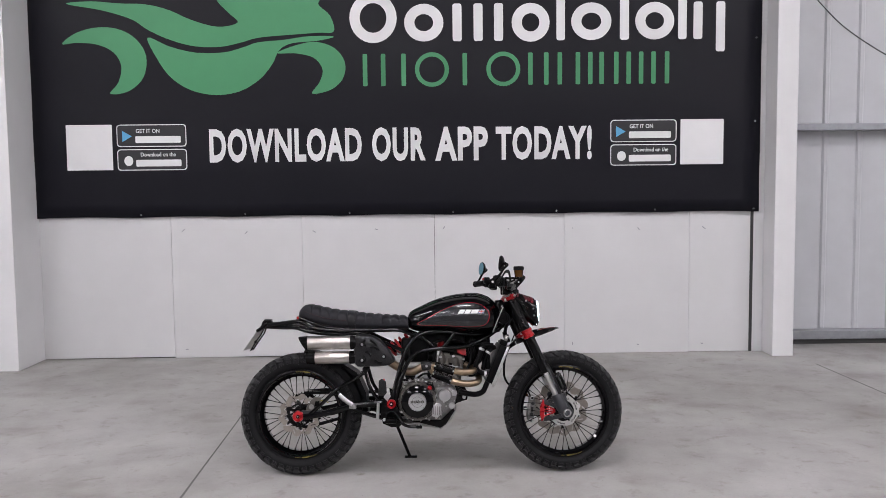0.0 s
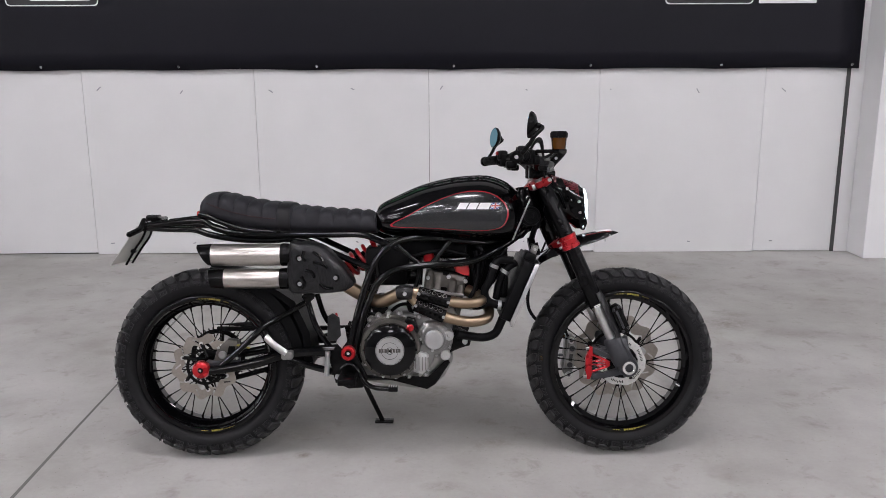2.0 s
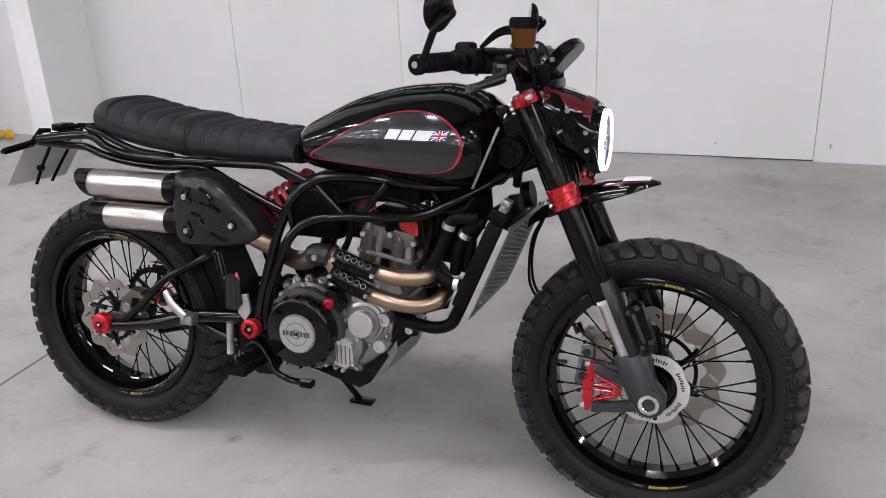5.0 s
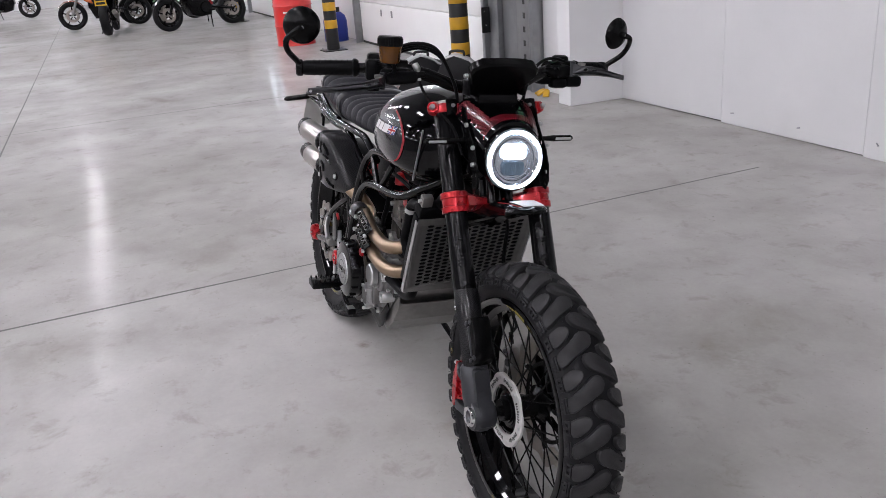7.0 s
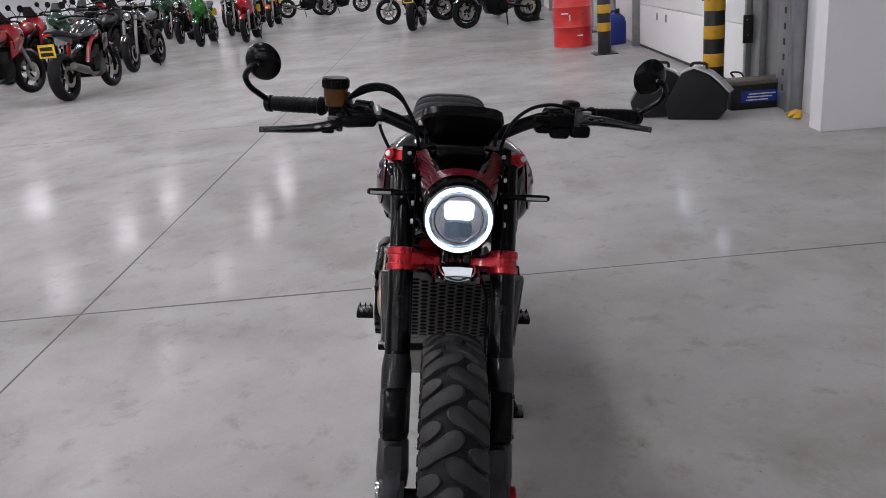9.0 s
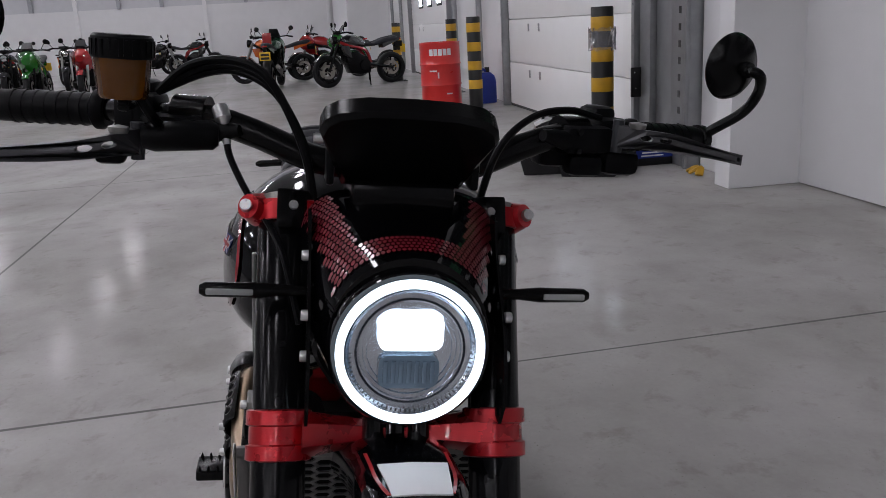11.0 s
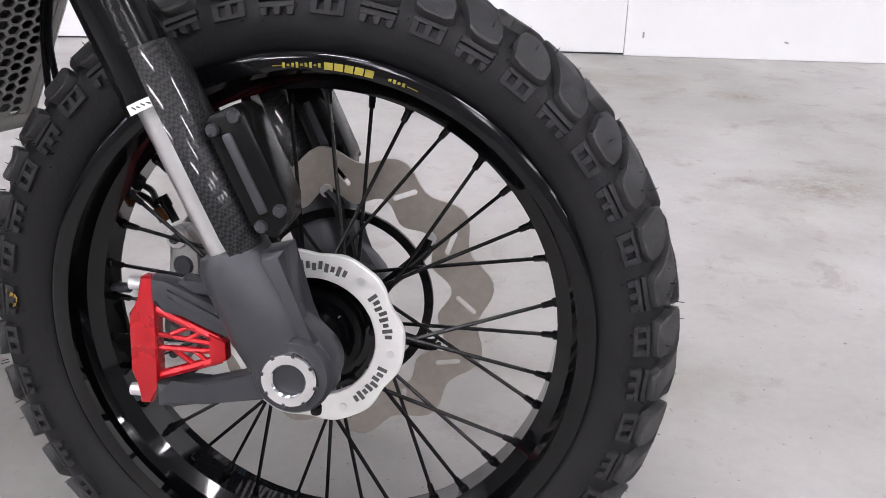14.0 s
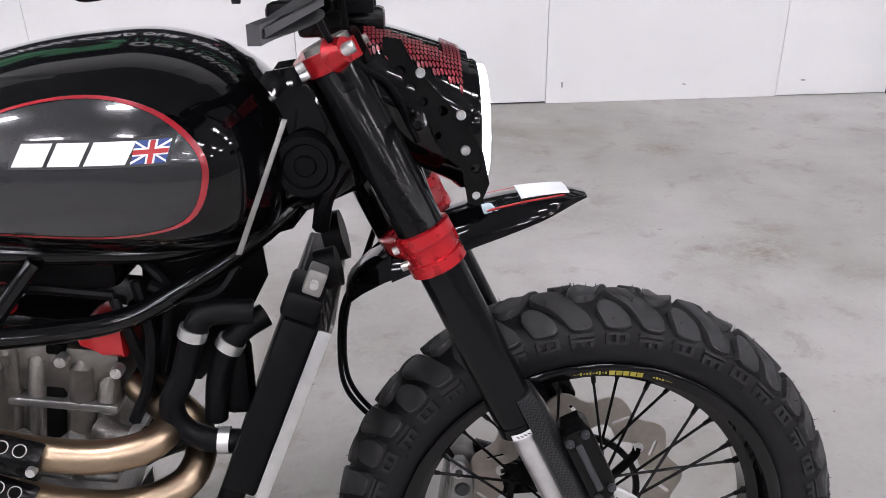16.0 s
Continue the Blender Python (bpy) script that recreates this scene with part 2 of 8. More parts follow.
def slab(poly, y0, y1, bev=0.0, bm=None, m=None):
    """A plate: the outline in x and z, from y0 to y1."""
    b = bm or bmesh.new()
    a = [b.verts.new((x, y0, z)) for x, z in poly]
    c = [b.verts.new((x, y1, z)) for x, z in poly]
    fs = [b.faces.new(a), b.faces.new(c[::-1])]
    n = len(poly)
    for i in range(n):
        fs.append(b.faces.new((a[i], c[i], c[(i + 1) % n], a[(i + 1) % n])))
    vs = a + c
    if bev > 0:
        es = list(set(fs[0].edges) | set(fs[1].edges))
        r = bmesh.ops.bevel(b, geom=es, offset=bev, segments=2, affect="EDGES", profile=0.5)
        vs = [v for v in vs if v.is_valid] + [v for f in r["faces"] for v in f.verts]
    if m is not None:
        bmesh.ops.transform(b, matrix=m, verts=list(set(vs)))
    return b


def drilled_plate(outline, holes, y0, y1):
    """A plate with round holes (x, z, radius) cut through it."""
    loops = [[Vector((x, z, 0)) for x, z in outline]]
    for hx, hz, r in holes:
        loops.append([Vector((hx + r * math.cos(2 * math.pi * k / 12), hz + r * math.sin(2 * math.pi * k / 12), 0)) for k in range(12)])
    b = bmesh.new()
    pts = [p for lp in loops for p in lp]
    lo = [b.verts.new((p.x, y0, p.y)) for p in pts]
    hi = [b.verts.new((p.x, y1, p.y)) for p in pts]
    for tri in tessellate_polygon(loops):
        b.faces.new([lo[i] for i in tri])
        b.faces.new([hi[i] for i in tri])
    i0 = 0
    for lp in loops:
        n = len(lp)
        for k in range(n):
            b.faces.new((lo[i0 + k], lo[i0 + (k + 1) % n], hi[i0 + (k + 1) % n], hi[i0 + k]))
        i0 += n
    return b


def loft(sections, cap=True, bm=None):
    b = bm or bmesh.new()
    rings = [[b.verts.new(q) for q in s] for s in sections]
    n = len(rings[0])
    for r0, r1 in zip(rings, rings[1:]):
        for k in range(n):
            b.faces.new((r0[k], r0[(k + 1) % n], r1[(k + 1) % n], r1[k]))
    if cap:
        b.faces.new(rings[0][::-1])
        b.faces.new(rings[-1])
    return b


def text_mesh(body, size, m, depth=0.001, bold=0.0, spacing=1.0, align="LEFT", sx=1.0):
    """Lettering in the built-in font as a bmesh; reads along +x, upright in z, facing -y."""
    c = bpy.data.curves.new("lettering", "FONT")
    c.body, c.size, c.extrude, c.offset, c.space_character, c.align_x = body, size, depth, bold, spacing, align
    c.resolution_u = 3
    ob = bpy.data.objects.new("lettering", c)
    me = bpy.data.meshes.new_from_object(ob)
    bpy.data.objects.remove(ob)
    bpy.data.curves.remove(c)
    b = bmesh.new()
    b.from_mesh(me)
    bpy.data.meshes.remove(me)
    bmesh.ops.transform(b, matrix=m @ Matrix.Rotation(radians(90), 4, "X") @ Matrix.Diagonal((sx, 1, 1, 1)), verts=b.verts)
    return b


def ellipse(cx, cz, rx, rz, n=24, a0=0.0, a1=360.0):
    return [(cx + rx * math.cos(radians(a0 + (a1 - a0) * k / n)), cz + rz * math.sin(radians(a0 + (a1 - a0) * k / n))) for k in range(n)]


# ---- the hall ----
WALL_Y = 3.19
X_EAST, X_WEST, Y_SOUTH, ROOF = 22.0, -33.0, -22.0, 7.5
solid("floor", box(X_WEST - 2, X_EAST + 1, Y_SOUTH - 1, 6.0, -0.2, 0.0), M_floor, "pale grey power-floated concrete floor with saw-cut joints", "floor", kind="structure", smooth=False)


def joint(name, x0, y0, x1, y1):
    n = 60
    d = Vector((x1 - x0, y1 - y0, 0)).normalized()
    side = Vector((-d.y, d.x, 0))
    b = bmesh.new()
    prev = None
    for i in range(n + 1):
        c = Vector((x0, y0, 0.0006)).lerp(Vector((x1, y1, 0.0006)), i / n) + side * random.uniform(-0.002, 0.002)
        w = random.uniform(0.005, 0.0085)
        row = (b.verts.new(c - side * w), b.verts.new(c + side * w))
        if prev:
            b.faces.new((prev[0], prev[1], row[1], row[0]))
        prev = row
    return solid(name, b, M_joint, "dark saw-cut joint in the concrete floor", "floor joint", "floor joints", "structure", smooth=False)


for jx in (-24.0, -19.3, -14.6, -9.9, -5.25, -0.583, 4.12, 8.8, 13.5, 18.2):
    joint("floor_joint", jx - 0.03 * Y_SOUTH, Y_SOUTH, jx - 0.03 * 2.6, 2.6)
for jy in (-1.60, -7.4, -13.2):
    joint("floor_joint", X_WEST, jy, X_EAST, jy)

# north wall: a white panel lining between two columns
solid("wall_north", box(-2.92, 3.8, WALL_Y + 0.025, WALL_Y + 0.2, 0, ROOF), M_gap, "dark backing of the lined north wall", "wall", kind="structure", smooth=False)
wn = tagged(new("wall_lining"), "white painted board lining of the wall", "wall", kind="structure")
edges = [-2.93, -1.70, -0.492, 0.733, 1.938, 3.105, 3.69, 3.8]
for i, (a, c) in enumerate(zip(edges, edges[1:])):
    l0, l1 = ((0.004, 0.014), (0.002, 0.011), (0.001, 0.012), (0.003, 0.012), (0.001, 0.002), (0.006, 0.004), (0.0, 0.0))[i]
    part("panel", slab([(a + 0.0015, l0), (c - 0.0015, l1), (c - 0.0015, ROOF), (a + 0.0015, ROOF)], WALL_Y + 0.001 * (i % 2), WALL_Y + 0.024, 0.0012), M_white, wn)
part("trim", box(3.672, 3.70, WALL_Y - 0.004, WALL_Y - 0.0005, 0.0, 1.36), M_gap, wn, "thin dark gap at the edge of the lining")

for nm, x0, x1, y0 in (("column_east", 3.80, 3.99, 2.95), ("column_west", -3.10, -2.91, 2.70)):
    solid(nm, box(x0, x1, y0, WALL_Y + 0.2, 0.0, ROOF, 0.004), M_column, "white boxed steel column standing proud of the wall", "column", kind="structure", smooth=False)

# cladding bay to the east of the lined wall
def corrugated(x0, x1, y, z0, z1, pitch=0.333):
    b = bmesh.new()
    xs = []
    x = x0
    while x < x1:
        for d, o in ((0.0, 0.0), (0.2, 0.0), (0.215, 0.022), (0.25, 0.022), (0.265, 0.0)):
            xs.append((min(x + d, x1), y - o))
        x += pitch
    lo = [b.verts.new((q[0], q[1], z0)) for q in xs]
    hi = [b.verts.new((q[0], q[1], z1)) for q in xs]
    for i in range(len(xs) - 1):
        if xs[i + 1][0] > xs[i][0] + 1e-6:
            b.faces.new((lo[i], lo[i + 1], hi[i + 1], hi[i]))
    return b


solid("wall_cladding_east", corrugated(3.99, X_EAST, 3.62, 0.06, ROOF), M_clad, "ribbed light grey steel cladding of the outer wall", "wall", kind="structure", smooth=False)
solid("wall_behind_cladding", box(3.99, X_EAST, 3.65, 3.8, 0, ROOF), M_clad, "outer leaf of the cladding wall", "wall", kind="structure", smooth=False)
solid("cladding_rail", box(3.992, X_EAST, 3.44, 3.60, 2.072, 2.136, 0.006), M_cladrail, "galvanised sheeting rail on the cladding wall", "rail", kind="structure", smooth=False)
solid("cladding_sill", box(3.992, X_EAST, 3.47, 3.60, 0.05, 0.135, 0.006), M_cladrail, "galvanised base rail under the cladding", "rail", kind="structure", smooth=False)
# Solid dark box in the open gap, its colour standing for the shade.
solid("cladding_sill_gap", box(3.992, X_EAST, 3.50, 3.60, 0.001, 0.05), M_gap, "dark strip standing for the shade beneath the base rail", "rail", kind="structure", smooth=False)

# other walls and the roof
# These two walls are unseen, added and greyed to keep reflections dark.
solid("wall_east", box(X_EAST, X_EAST + 0.2, Y_SOUTH, 3.8, 0, ROOF), M_farwall, "unseen grey wall added to close the hall", "wall", kind="structure", smooth=False)
solid("wall_south", box(X_WEST, X_EAST, Y_SOUTH - 0.2, Y_SOUTH, 0, ROOF), M_farwall, "unseen grey wall added to close the hall", "wall", kind="structure", smooth=False)
solid("wall_west", box(X_WEST - 0.2, X_WEST, Y_SOUTH, 6, 0, 2.35), M_white, "white painted lower part of the end wall", "wall", kind="structure", smooth=False)
solid("wall_west_upper", box(X_WEST - 0.25, X_WEST - 0.06, Y_SOUTH, 6, 2.35, ROOF), M_clad, "grey clad upper part of the end wall", "wall", kind="structure", smooth=False)
for k in range(10):
    solid("wall_post", box(X_WEST - 0.02, X_WEST + 0.12, -13 + k * 1.6, -12.86 + k * 1.6, 2.35 if k % 3 else 0.0, ROOF), M_column if k % 3 == 0 else M_cladrail, "steel post of the end wall", "post", "end wall posts", "structure", smooth=False)
solid("ceiling", box(X_WEST, X_EAST, Y_SOUTH, 6, ROOF, ROOF + 0.2), M_roof, "grey steel roof sheet", "ceiling", kind="structure", smooth=False)

# strip lights hung from the roof
for ly in (-16.6, -11.3, -6.62, -1.95):
    for lx in (-29.2, -24.2, -19.1, -14.1, -9.5, -4.75, 0.0, 4.75, 9.5, 14.25, 19.0):
        lb = thing("strip_light", "long white LED strip light hung under the roof", "ceiling light", pose(lx, ly, 6.5), group="roof lights")
        part("housing", box(-0.78, 0.78, -0.215, 0.215, 0.02, 0.09, 0.01), M_column, lb)
        part("diffuser", box(-0.77, 0.77, -0.205, 0.205, -0.095, 0.018, 0.01), M_lamp, lb, "glowing white diffuser")
        for hx in (-0.5, 0.5):
            part("hanger", rod((hx, 0, 0.08), (hx, 0, ROOF - 6.5), 0.006, 6), M_cladrail, lb)

# ---- the motorbike's materials ----
M_gloss = mat("gloss_black_paint", (0.0016, 0.0016, 0.002), 0.12, coat=1.0, coat_ior=1.33, vary=0.05, scale=40, spec=0.05)
M_satin = mat("satin_black", (0.0028, 0.0028, 0.003), 0.24, vary=0.1, scale=60, spec=0.17)
M_forktube = mat("black_anodised_tube", (0.004, 0.004, 0.0045), 0.16, vary=0.15, scale=30, coarse=0.2, spec=0.18)
M_matt = mat("matt_black_plastic", (0.003, 0.003, 0.0035), 0.42, vary=0.1, scale=80, bump=0.1, bump_scale=500, spec=0.10)
# Carcass rubber is darker than the blocks, putting groove shade into its colour.
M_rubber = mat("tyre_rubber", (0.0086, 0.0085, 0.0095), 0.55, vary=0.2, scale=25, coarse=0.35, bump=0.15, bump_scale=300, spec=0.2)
# Paler for the dusty tops of the blocks.
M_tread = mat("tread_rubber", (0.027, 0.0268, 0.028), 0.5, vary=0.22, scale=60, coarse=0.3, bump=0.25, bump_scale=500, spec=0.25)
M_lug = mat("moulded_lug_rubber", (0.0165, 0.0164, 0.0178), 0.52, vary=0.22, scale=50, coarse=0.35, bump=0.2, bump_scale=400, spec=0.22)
M_red = mat("red_anodised_aluminium", (0.40, 0.008, 0.014), 0.28, 0.5, vary=0.06, scale=40, coat=0.3)
M_redpaint = mat("red_paint", (0.38, 0.010, 0.014), 0.3, 0.0, vary=0.06, coat=0.4)
M_steel = mat("brushed_stainless", (0.50, 0.47, 0.44), 0.30, 1.0, vary=0.08, scale=18)
M_alu = mat("cast_aluminium", (0.30, 0.295, 0.285), 0.42, 0.85, vary=0.14, scale=50, coarse=0.2, bump=0.15, bump_scale=300)
M_cast = mat("grimy_cast_aluminium", (0.13, 0.122, 0.112), 0.42, 0.8, vary=0.25, scale=40, coarse=0.35, bump=0.35, bump_scale=220)
M_alu_light = mat("machined_aluminium", (0.56, 0.56, 0.56), 0.3, 0.9, vary=0.08, scale=60, bump=0.05, bump_scale=300)
M_case = mat("bright_cast_aluminium", (0.29, 0.285, 0.28), 0.34, 0.88, vary=0.16, scale=45, coarse=0.25, bump=0.3, bump_scale=260)
M_grey = mat("grey_anodised_forging", (0.036, 0.0375, 0.042), 0.42, 0.3, vary=0.1, scale=50, bump=0.08, bump_scale=400, spec=0.4)
M_gold = mat("heat_tinted_titanium", (0.36, 0.272, 0.188), 0.33, 1.0, vary=0.1, scale=10, coarse=0.4)
M_chrome = mat("chrome", (0.7, 0.7, 0.71), 0.12, 1.0, vary=0.03)
M_disc = mat("brake_disc_steel", (0.30, 0.272, 0.245), 0.4, 0.8, vary=0.1, scale=120, bump=0.1, bump_scale=900)
M_seat = mat("charcoal_seat_cover", (0.022, 0.022, 0.026), 0.55, vary=0.12, scale=90, coarse=0.12, bump=0.25, bump_scale=900, spec=0.2)
M_strap = mat("black_strap_leather", (0.010, 0.010, 0.0115), 0.36, vary=0.12, scale=70, bump=0.15, bump_scale=600, spec=0.3)
M_tankgrey = mat("graphite_tank_panel", (0.017, 0.0175, 0.0198), 0.22, 0.25, vary=0.06, scale=60, coat=1.0, coat_ior=1.4)
M_tankred = mat("dark_red_pinstripe", (0.24, 0.008, 0.016), 0.25, coat=1.0, vary=0.05)
M_piping = mat("dark_red_piping", (0.026, 0.004, 0.006), 0.5, spec=0.2)
M_white_print = mat("white_sticker", (0.7, 0.7, 0.7), 0.4, vary=0.03)
M_blue_print = mat("blue_print", (0.02, 0.05, 0.22), 0.4)
M_yellow_print = mat("yellow_print", (0.22, 0.18, 0.022), 0.5, vary=0.1)
M_amber = mat("amber_brake_fluid", (0.10, 0.035, 0.004), 0.12, transmission=0.25, ior=1.4, vary=0.1, scale=40)
M_mirror = mat("mirror_glass", (0.10, 0.28, 0.36), 0.03, 1.0, vary=0)
M_halo = mat("halo_ring_light", (1, 1, 1), 0.4, emit=(0.74, 0.88, 1.0), strength=5.0, vary=0)
M_led = mat("projector_light", (1, 1, 1), 0.4, emit=(0.78, 0.90, 1.0), strength=4.5, vary=0)
M_lowlens = mat("bluish_lens", (0.16, 0.23, 0.30), 0.15, 0.5, vary=0.1, coat=0.6)
M_tail = mat("red_lens", (0.5, 0.02, 0.02), 0.2, coat=0.5)
M_plate = mat("number_plate", (0.5, 0.5, 0.48), 0.4, vary=0.04)
M_guard = mat("grey_coated_mesh", (0.19, 0.187, 0.182), 0.4, 0.8, vary=0.12, scale=50, coarse=0.2, bump=0.1, bump_scale=300)
M_lever = mat("grey_anodised_lever", (0.075, 0.075, 0.08), 0.38, 0.6, vary=0.1, scale=60)
M_bowl = mat("aluminised_reflector", (0.62, 0.66, 0.72), 0.16, 0.9, vary=0.05, scale=120)
M_ring = mat("bead_blasted_ring", (0.60, 0.60, 0.585), 0.4, 0.45, vary=0.06, scale=70)
M_honey = mat("red_honeycomb_graphic", (0.13, 0.006, 0.013), 0.3, coat=0.5, vary=0.1)
M_goldfoil = mat("gold_foil", (0.36, 0.25, 0.09), 0.2, 1.0, vary=0.1, scale=200)
M_indicator = mat("smoked_indicator_lens", (0.3, 0.3, 0.3), 0.25, vary=0.05)


def carbon():
    m = mat("carbon_fibre", (0.02, 0.02, 0.021), 0.3, coat=0.5, coat_ior=1.38, vary=0.0, spec=0.2)
    nt = m.node_tree
    b = nt.nodes["Principled BSDF"]
    co = [n for n in nt.nodes if n.type == "TEX_COORD"][0]
    ck = nt.nodes.new("ShaderNodeTexChecker")
    ck.inputs["Scale"].default_value = 400
    ck.inputs["Color1"].default_value = (0.0025, 0.0025, 0.003, 1)
    ck.inputs["Color2"].default_value = (0.020, 0.020, 0.0215, 1)
    mp = nt.nodes.new("ShaderNodeMapping")
    mp.inputs["Rotation"].default_value = (0, radians(40), 0)
    nt.links.new(co.outputs["Object"], mp.inputs["Vector"])
    nt.links.new(mp.outputs[0], ck.inputs["Vector"])
    nt.links.new(ck.outputs["Color"], b.inputs["Base Color"])
    return m


M_carbon = carbon()

# ---- the motorbike: x ahead, y to its left, z up; it leans on its side stand ----
LEAN = 7.3
bike = thing("motorbike", "black scrambler motorbike with red anodised parts, leaning on its side stand", "motorbike", pose(-0.0105, 0, 0, -LEAN, 0, 0) @ Matrix.Scale(1.008, 4))
RF, RR, XF, ZA = 0.3262, 0.331, 1.4345, 0.326


def lerp_table(table, x):
    for (x0, v0), (x1, v1) in zip(table, table[1:]):
        if x <= x1:
            t = max(0.0, (x - x0) / (x1 - x0))
            return v0 + (v1 - v0) * t
    return table[-1][1]


def smooth_table(table, n=6):
    return [(p.x, p.y) for p in spline([(a, c, 0) for a, c in table], n)]


def tyre_profile(R, w, bead, n=32):
    """Half-section as (radius, y) from the one bead over the crown to the other."""
    mid, half = (R + bead) / 2, (R - bead) / 2
    out = []
    for k in range(n + 1):
        a = radians(-152 + 304 * k / n)
        c, s = math.cos(a), math.sin(a)
        r = mid + half * math.copysign(abs(c) ** 0.85, c)
        out.append((r, w / 2 * math.copysign(abs(s) ** 0.9, s)))
    return out


def crown(R, w, bead, v):
    """Radius and y at v (-1 to 1 across the tread), with the outward normal's parts."""
    prof = tyre_profile(R, w, bead, 200)
    k = 100 + v * 62
    i = int(k)
    f = k - i
    r0, y0 = prof[i]
    r1, y1 = prof[min(i + 1, 200)]
    r, y = r0 + (r1 - r0) * f, y0 + (y1 - y0) * f
    dr, dy = r1 - r0, y1 - y0
    ln = math.hypot(dr, dy) or 1
    return r, y, dy / ln, -dr / ln


def rounded_pad(pad):
    """The outline with its corners cut back once."""
    out = []
    for (u0, v0), (u1, v1) in zip(pad, pad[1:] + pad[:1]):
        out += [(u0 * 0.78 + u1 * 0.22, v0 * 0.78 + v1 * 0.22), (u0 * 0.22 + u1 * 0.78, v0 * 0.22 + v1 * 0.78)]
    return out


def tread_block(name, R, w, bead, outlines, height):
    """A rubber block moulded of one or more pads, each outlined in (degrees round the wheel, v across)."""
    b = bmesh.new()
    for outline in outlines:
        rings = []
        cu = sum(u for u, v in outline) / len(outline)
        cv = sum(v for u, v in outline) / len(outline)
        for grow, lift in ((1.05, -0.001), (1.0, height * 0.70), (0.97, height * 0.92), (0.90, height)):
            ring = []
            for u, v in outline:
                uu, vv = cu + (u - cu) * grow, cv + (v - cv) * grow
                r, y, nr, ny = crown(R, w, bead, max(-1.5, min(1.5, vv)))
                r, y = r + nr * lift, y + ny * lift
                ring.append(b.verts.new((r * math.cos(radians(uu)), y, r * math.sin(radians(uu)))))
            rings.append(ring)
        n = len(outline)
        for r0, r1 in zip(rings, rings[1:]):
            for k in range(n):
                b.faces.new((r0[k], r0[(k + 1) % n], r1[(k + 1) % n], r1[k]))
        b.faces.new(rings[-1])
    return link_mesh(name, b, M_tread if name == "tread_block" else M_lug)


def wheel(kind, cx, R, w, bead, flange, inner, spokes=36):
    """Tyre with its tread blocks, rim, hub and spokes about the axle at (cx, 0, ZA)."""
    at = Matrix.Translation((cx, 0, ZA))
    prof = tyre_profile(R - 0.0088, w - 0.0060, bead)
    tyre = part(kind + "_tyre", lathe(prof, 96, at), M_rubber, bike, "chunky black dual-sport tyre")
    hub_w = w * 0.36
    rimp = [(flange - 0.004, -hub_w - 0.008), (flange, -hub_w - 0.006), (flange, -hub_w - 0.002), (flange - 0.010, -hub_w + 0.003), (flange - 0.014, -hub_w * 0.75),
            (inner + 0.004, -hub_w * 0.45), (inner, -0.012), (inner, 0.012), (inner + 0.004, hub_w * 0.45), (flange - 0.014, hub_w * 0.75), (flange - 0.010, hub_w - 0.003),
            (flange, hub_w + 0.002), (flange, hub_w + 0.006), (flange - 0.004, hub_w + 0.008), (flange - 0.016, hub_w + 0.006), (inner + 0.012, hub_w * 0.62), (inner - 0.006, 0.016), (inner - 0.006, -0.016),
            (inner + 0.012, -hub_w * 0.62), (flange - 0.016, -hub_w - 0.006)]
    rim = part(kind + "_rim", lathe(rimp, 96, at, closed=True), M_gloss, bike, "gloss black spoked rim")
    # tread: long blocks that sweep from the shoulder over the crown, short blocks between them, and moulded shoulder lugs
    N = 22
    step = 360 / N
    long_block = [(-0.17, 0.70), (0.12, 0.70), (0.21, 0.52), (0.35, 0.27), (0.53, 0.07), (0.53, -0.08), (0.38, -0.15), (0.19, -0.08), (0.06, 0.12), (-0.03, 0.30), (-0.16, 0.52)]
    short_block = [(0.30, 0.70), (0.65, 0.70), (0.70, 0.54), (0.74, 0.38), (0.70, 0.23), (0.58, 0.20), (0.45, 0.30), (0.32, 0.50)]
    bars = [[(-0.19, 0.735), (0.17, 0.735), (0.17, 0.79), (-0.19, 0.79)], [(-0.19, 0.815), (0.17, 0.815), (0.17, 0.865), (-0.19, 0.865)]]
    bars += [[(q - 0.042, 0.865), (q + 0.042, 0.865), (q + 0.03, 0.94), (q - 0.03, 0.94)] for q in (-0.145, -0.01, 0.125)]
    frame_ = [[(q - 0.034, 0.745), (q + 0.034, 0.745), (q + 0.034, 0.925), (q - 0.034, 0.925)] for q in (0.35, 0.485, 0.62)]
    frame_ += [[(0.32, w0), (0.65, w0), (0.65, w0 + 0.04), (0.32, w0 + 0.04)] for w0 in (0.745, 0.885)]
    for side in (-1, 1):
        for name, pads, h in (("tread_block", [rounded_pad(long_block)], 0.0088), ("tread_block", [rounded_pad(short_block)], 0.0088), ("shoulder_lug", bars, 0.0038), ("shoulder_lug", frame_, 0.0038)):
            me = tread_block(name, R - 0.0090, w - 0.0060, bead, [[(u * step - 3.7, v * side) for u, v in pad] for pad in pads], h)
            for k in range(N):
                ob = new(name, me)
                ob.parent = tyre
                ob.matrix_basis = at @ Matrix.Rotation(-radians(step * (k + (0.5 if side > 0 else 0))), 4, "Y")
    # moulding whiskers
    hb = bmesh.new()
    for k in range(420):
        a, v = random.uniform(0, 360), random.choice((-1, 1)) * random.uniform(0.1, 1.1)
        r, y, nr, ny = crown(R, w, bead, v)
        ln = random.uniform(0.002, 0.0045)
        p = Vector((r * math.cos(radians(a)), y, r * math.sin(radians(a))))
        nrm = Vector((nr * math.cos(radians(a)), ny, nr * math.sin(radians(a))))
        tip = p + nrm * ln + Vector((random.uniform(-1, 1), random.uniform(-1, 1), random.uniform(-1, 1))) * 0.0012
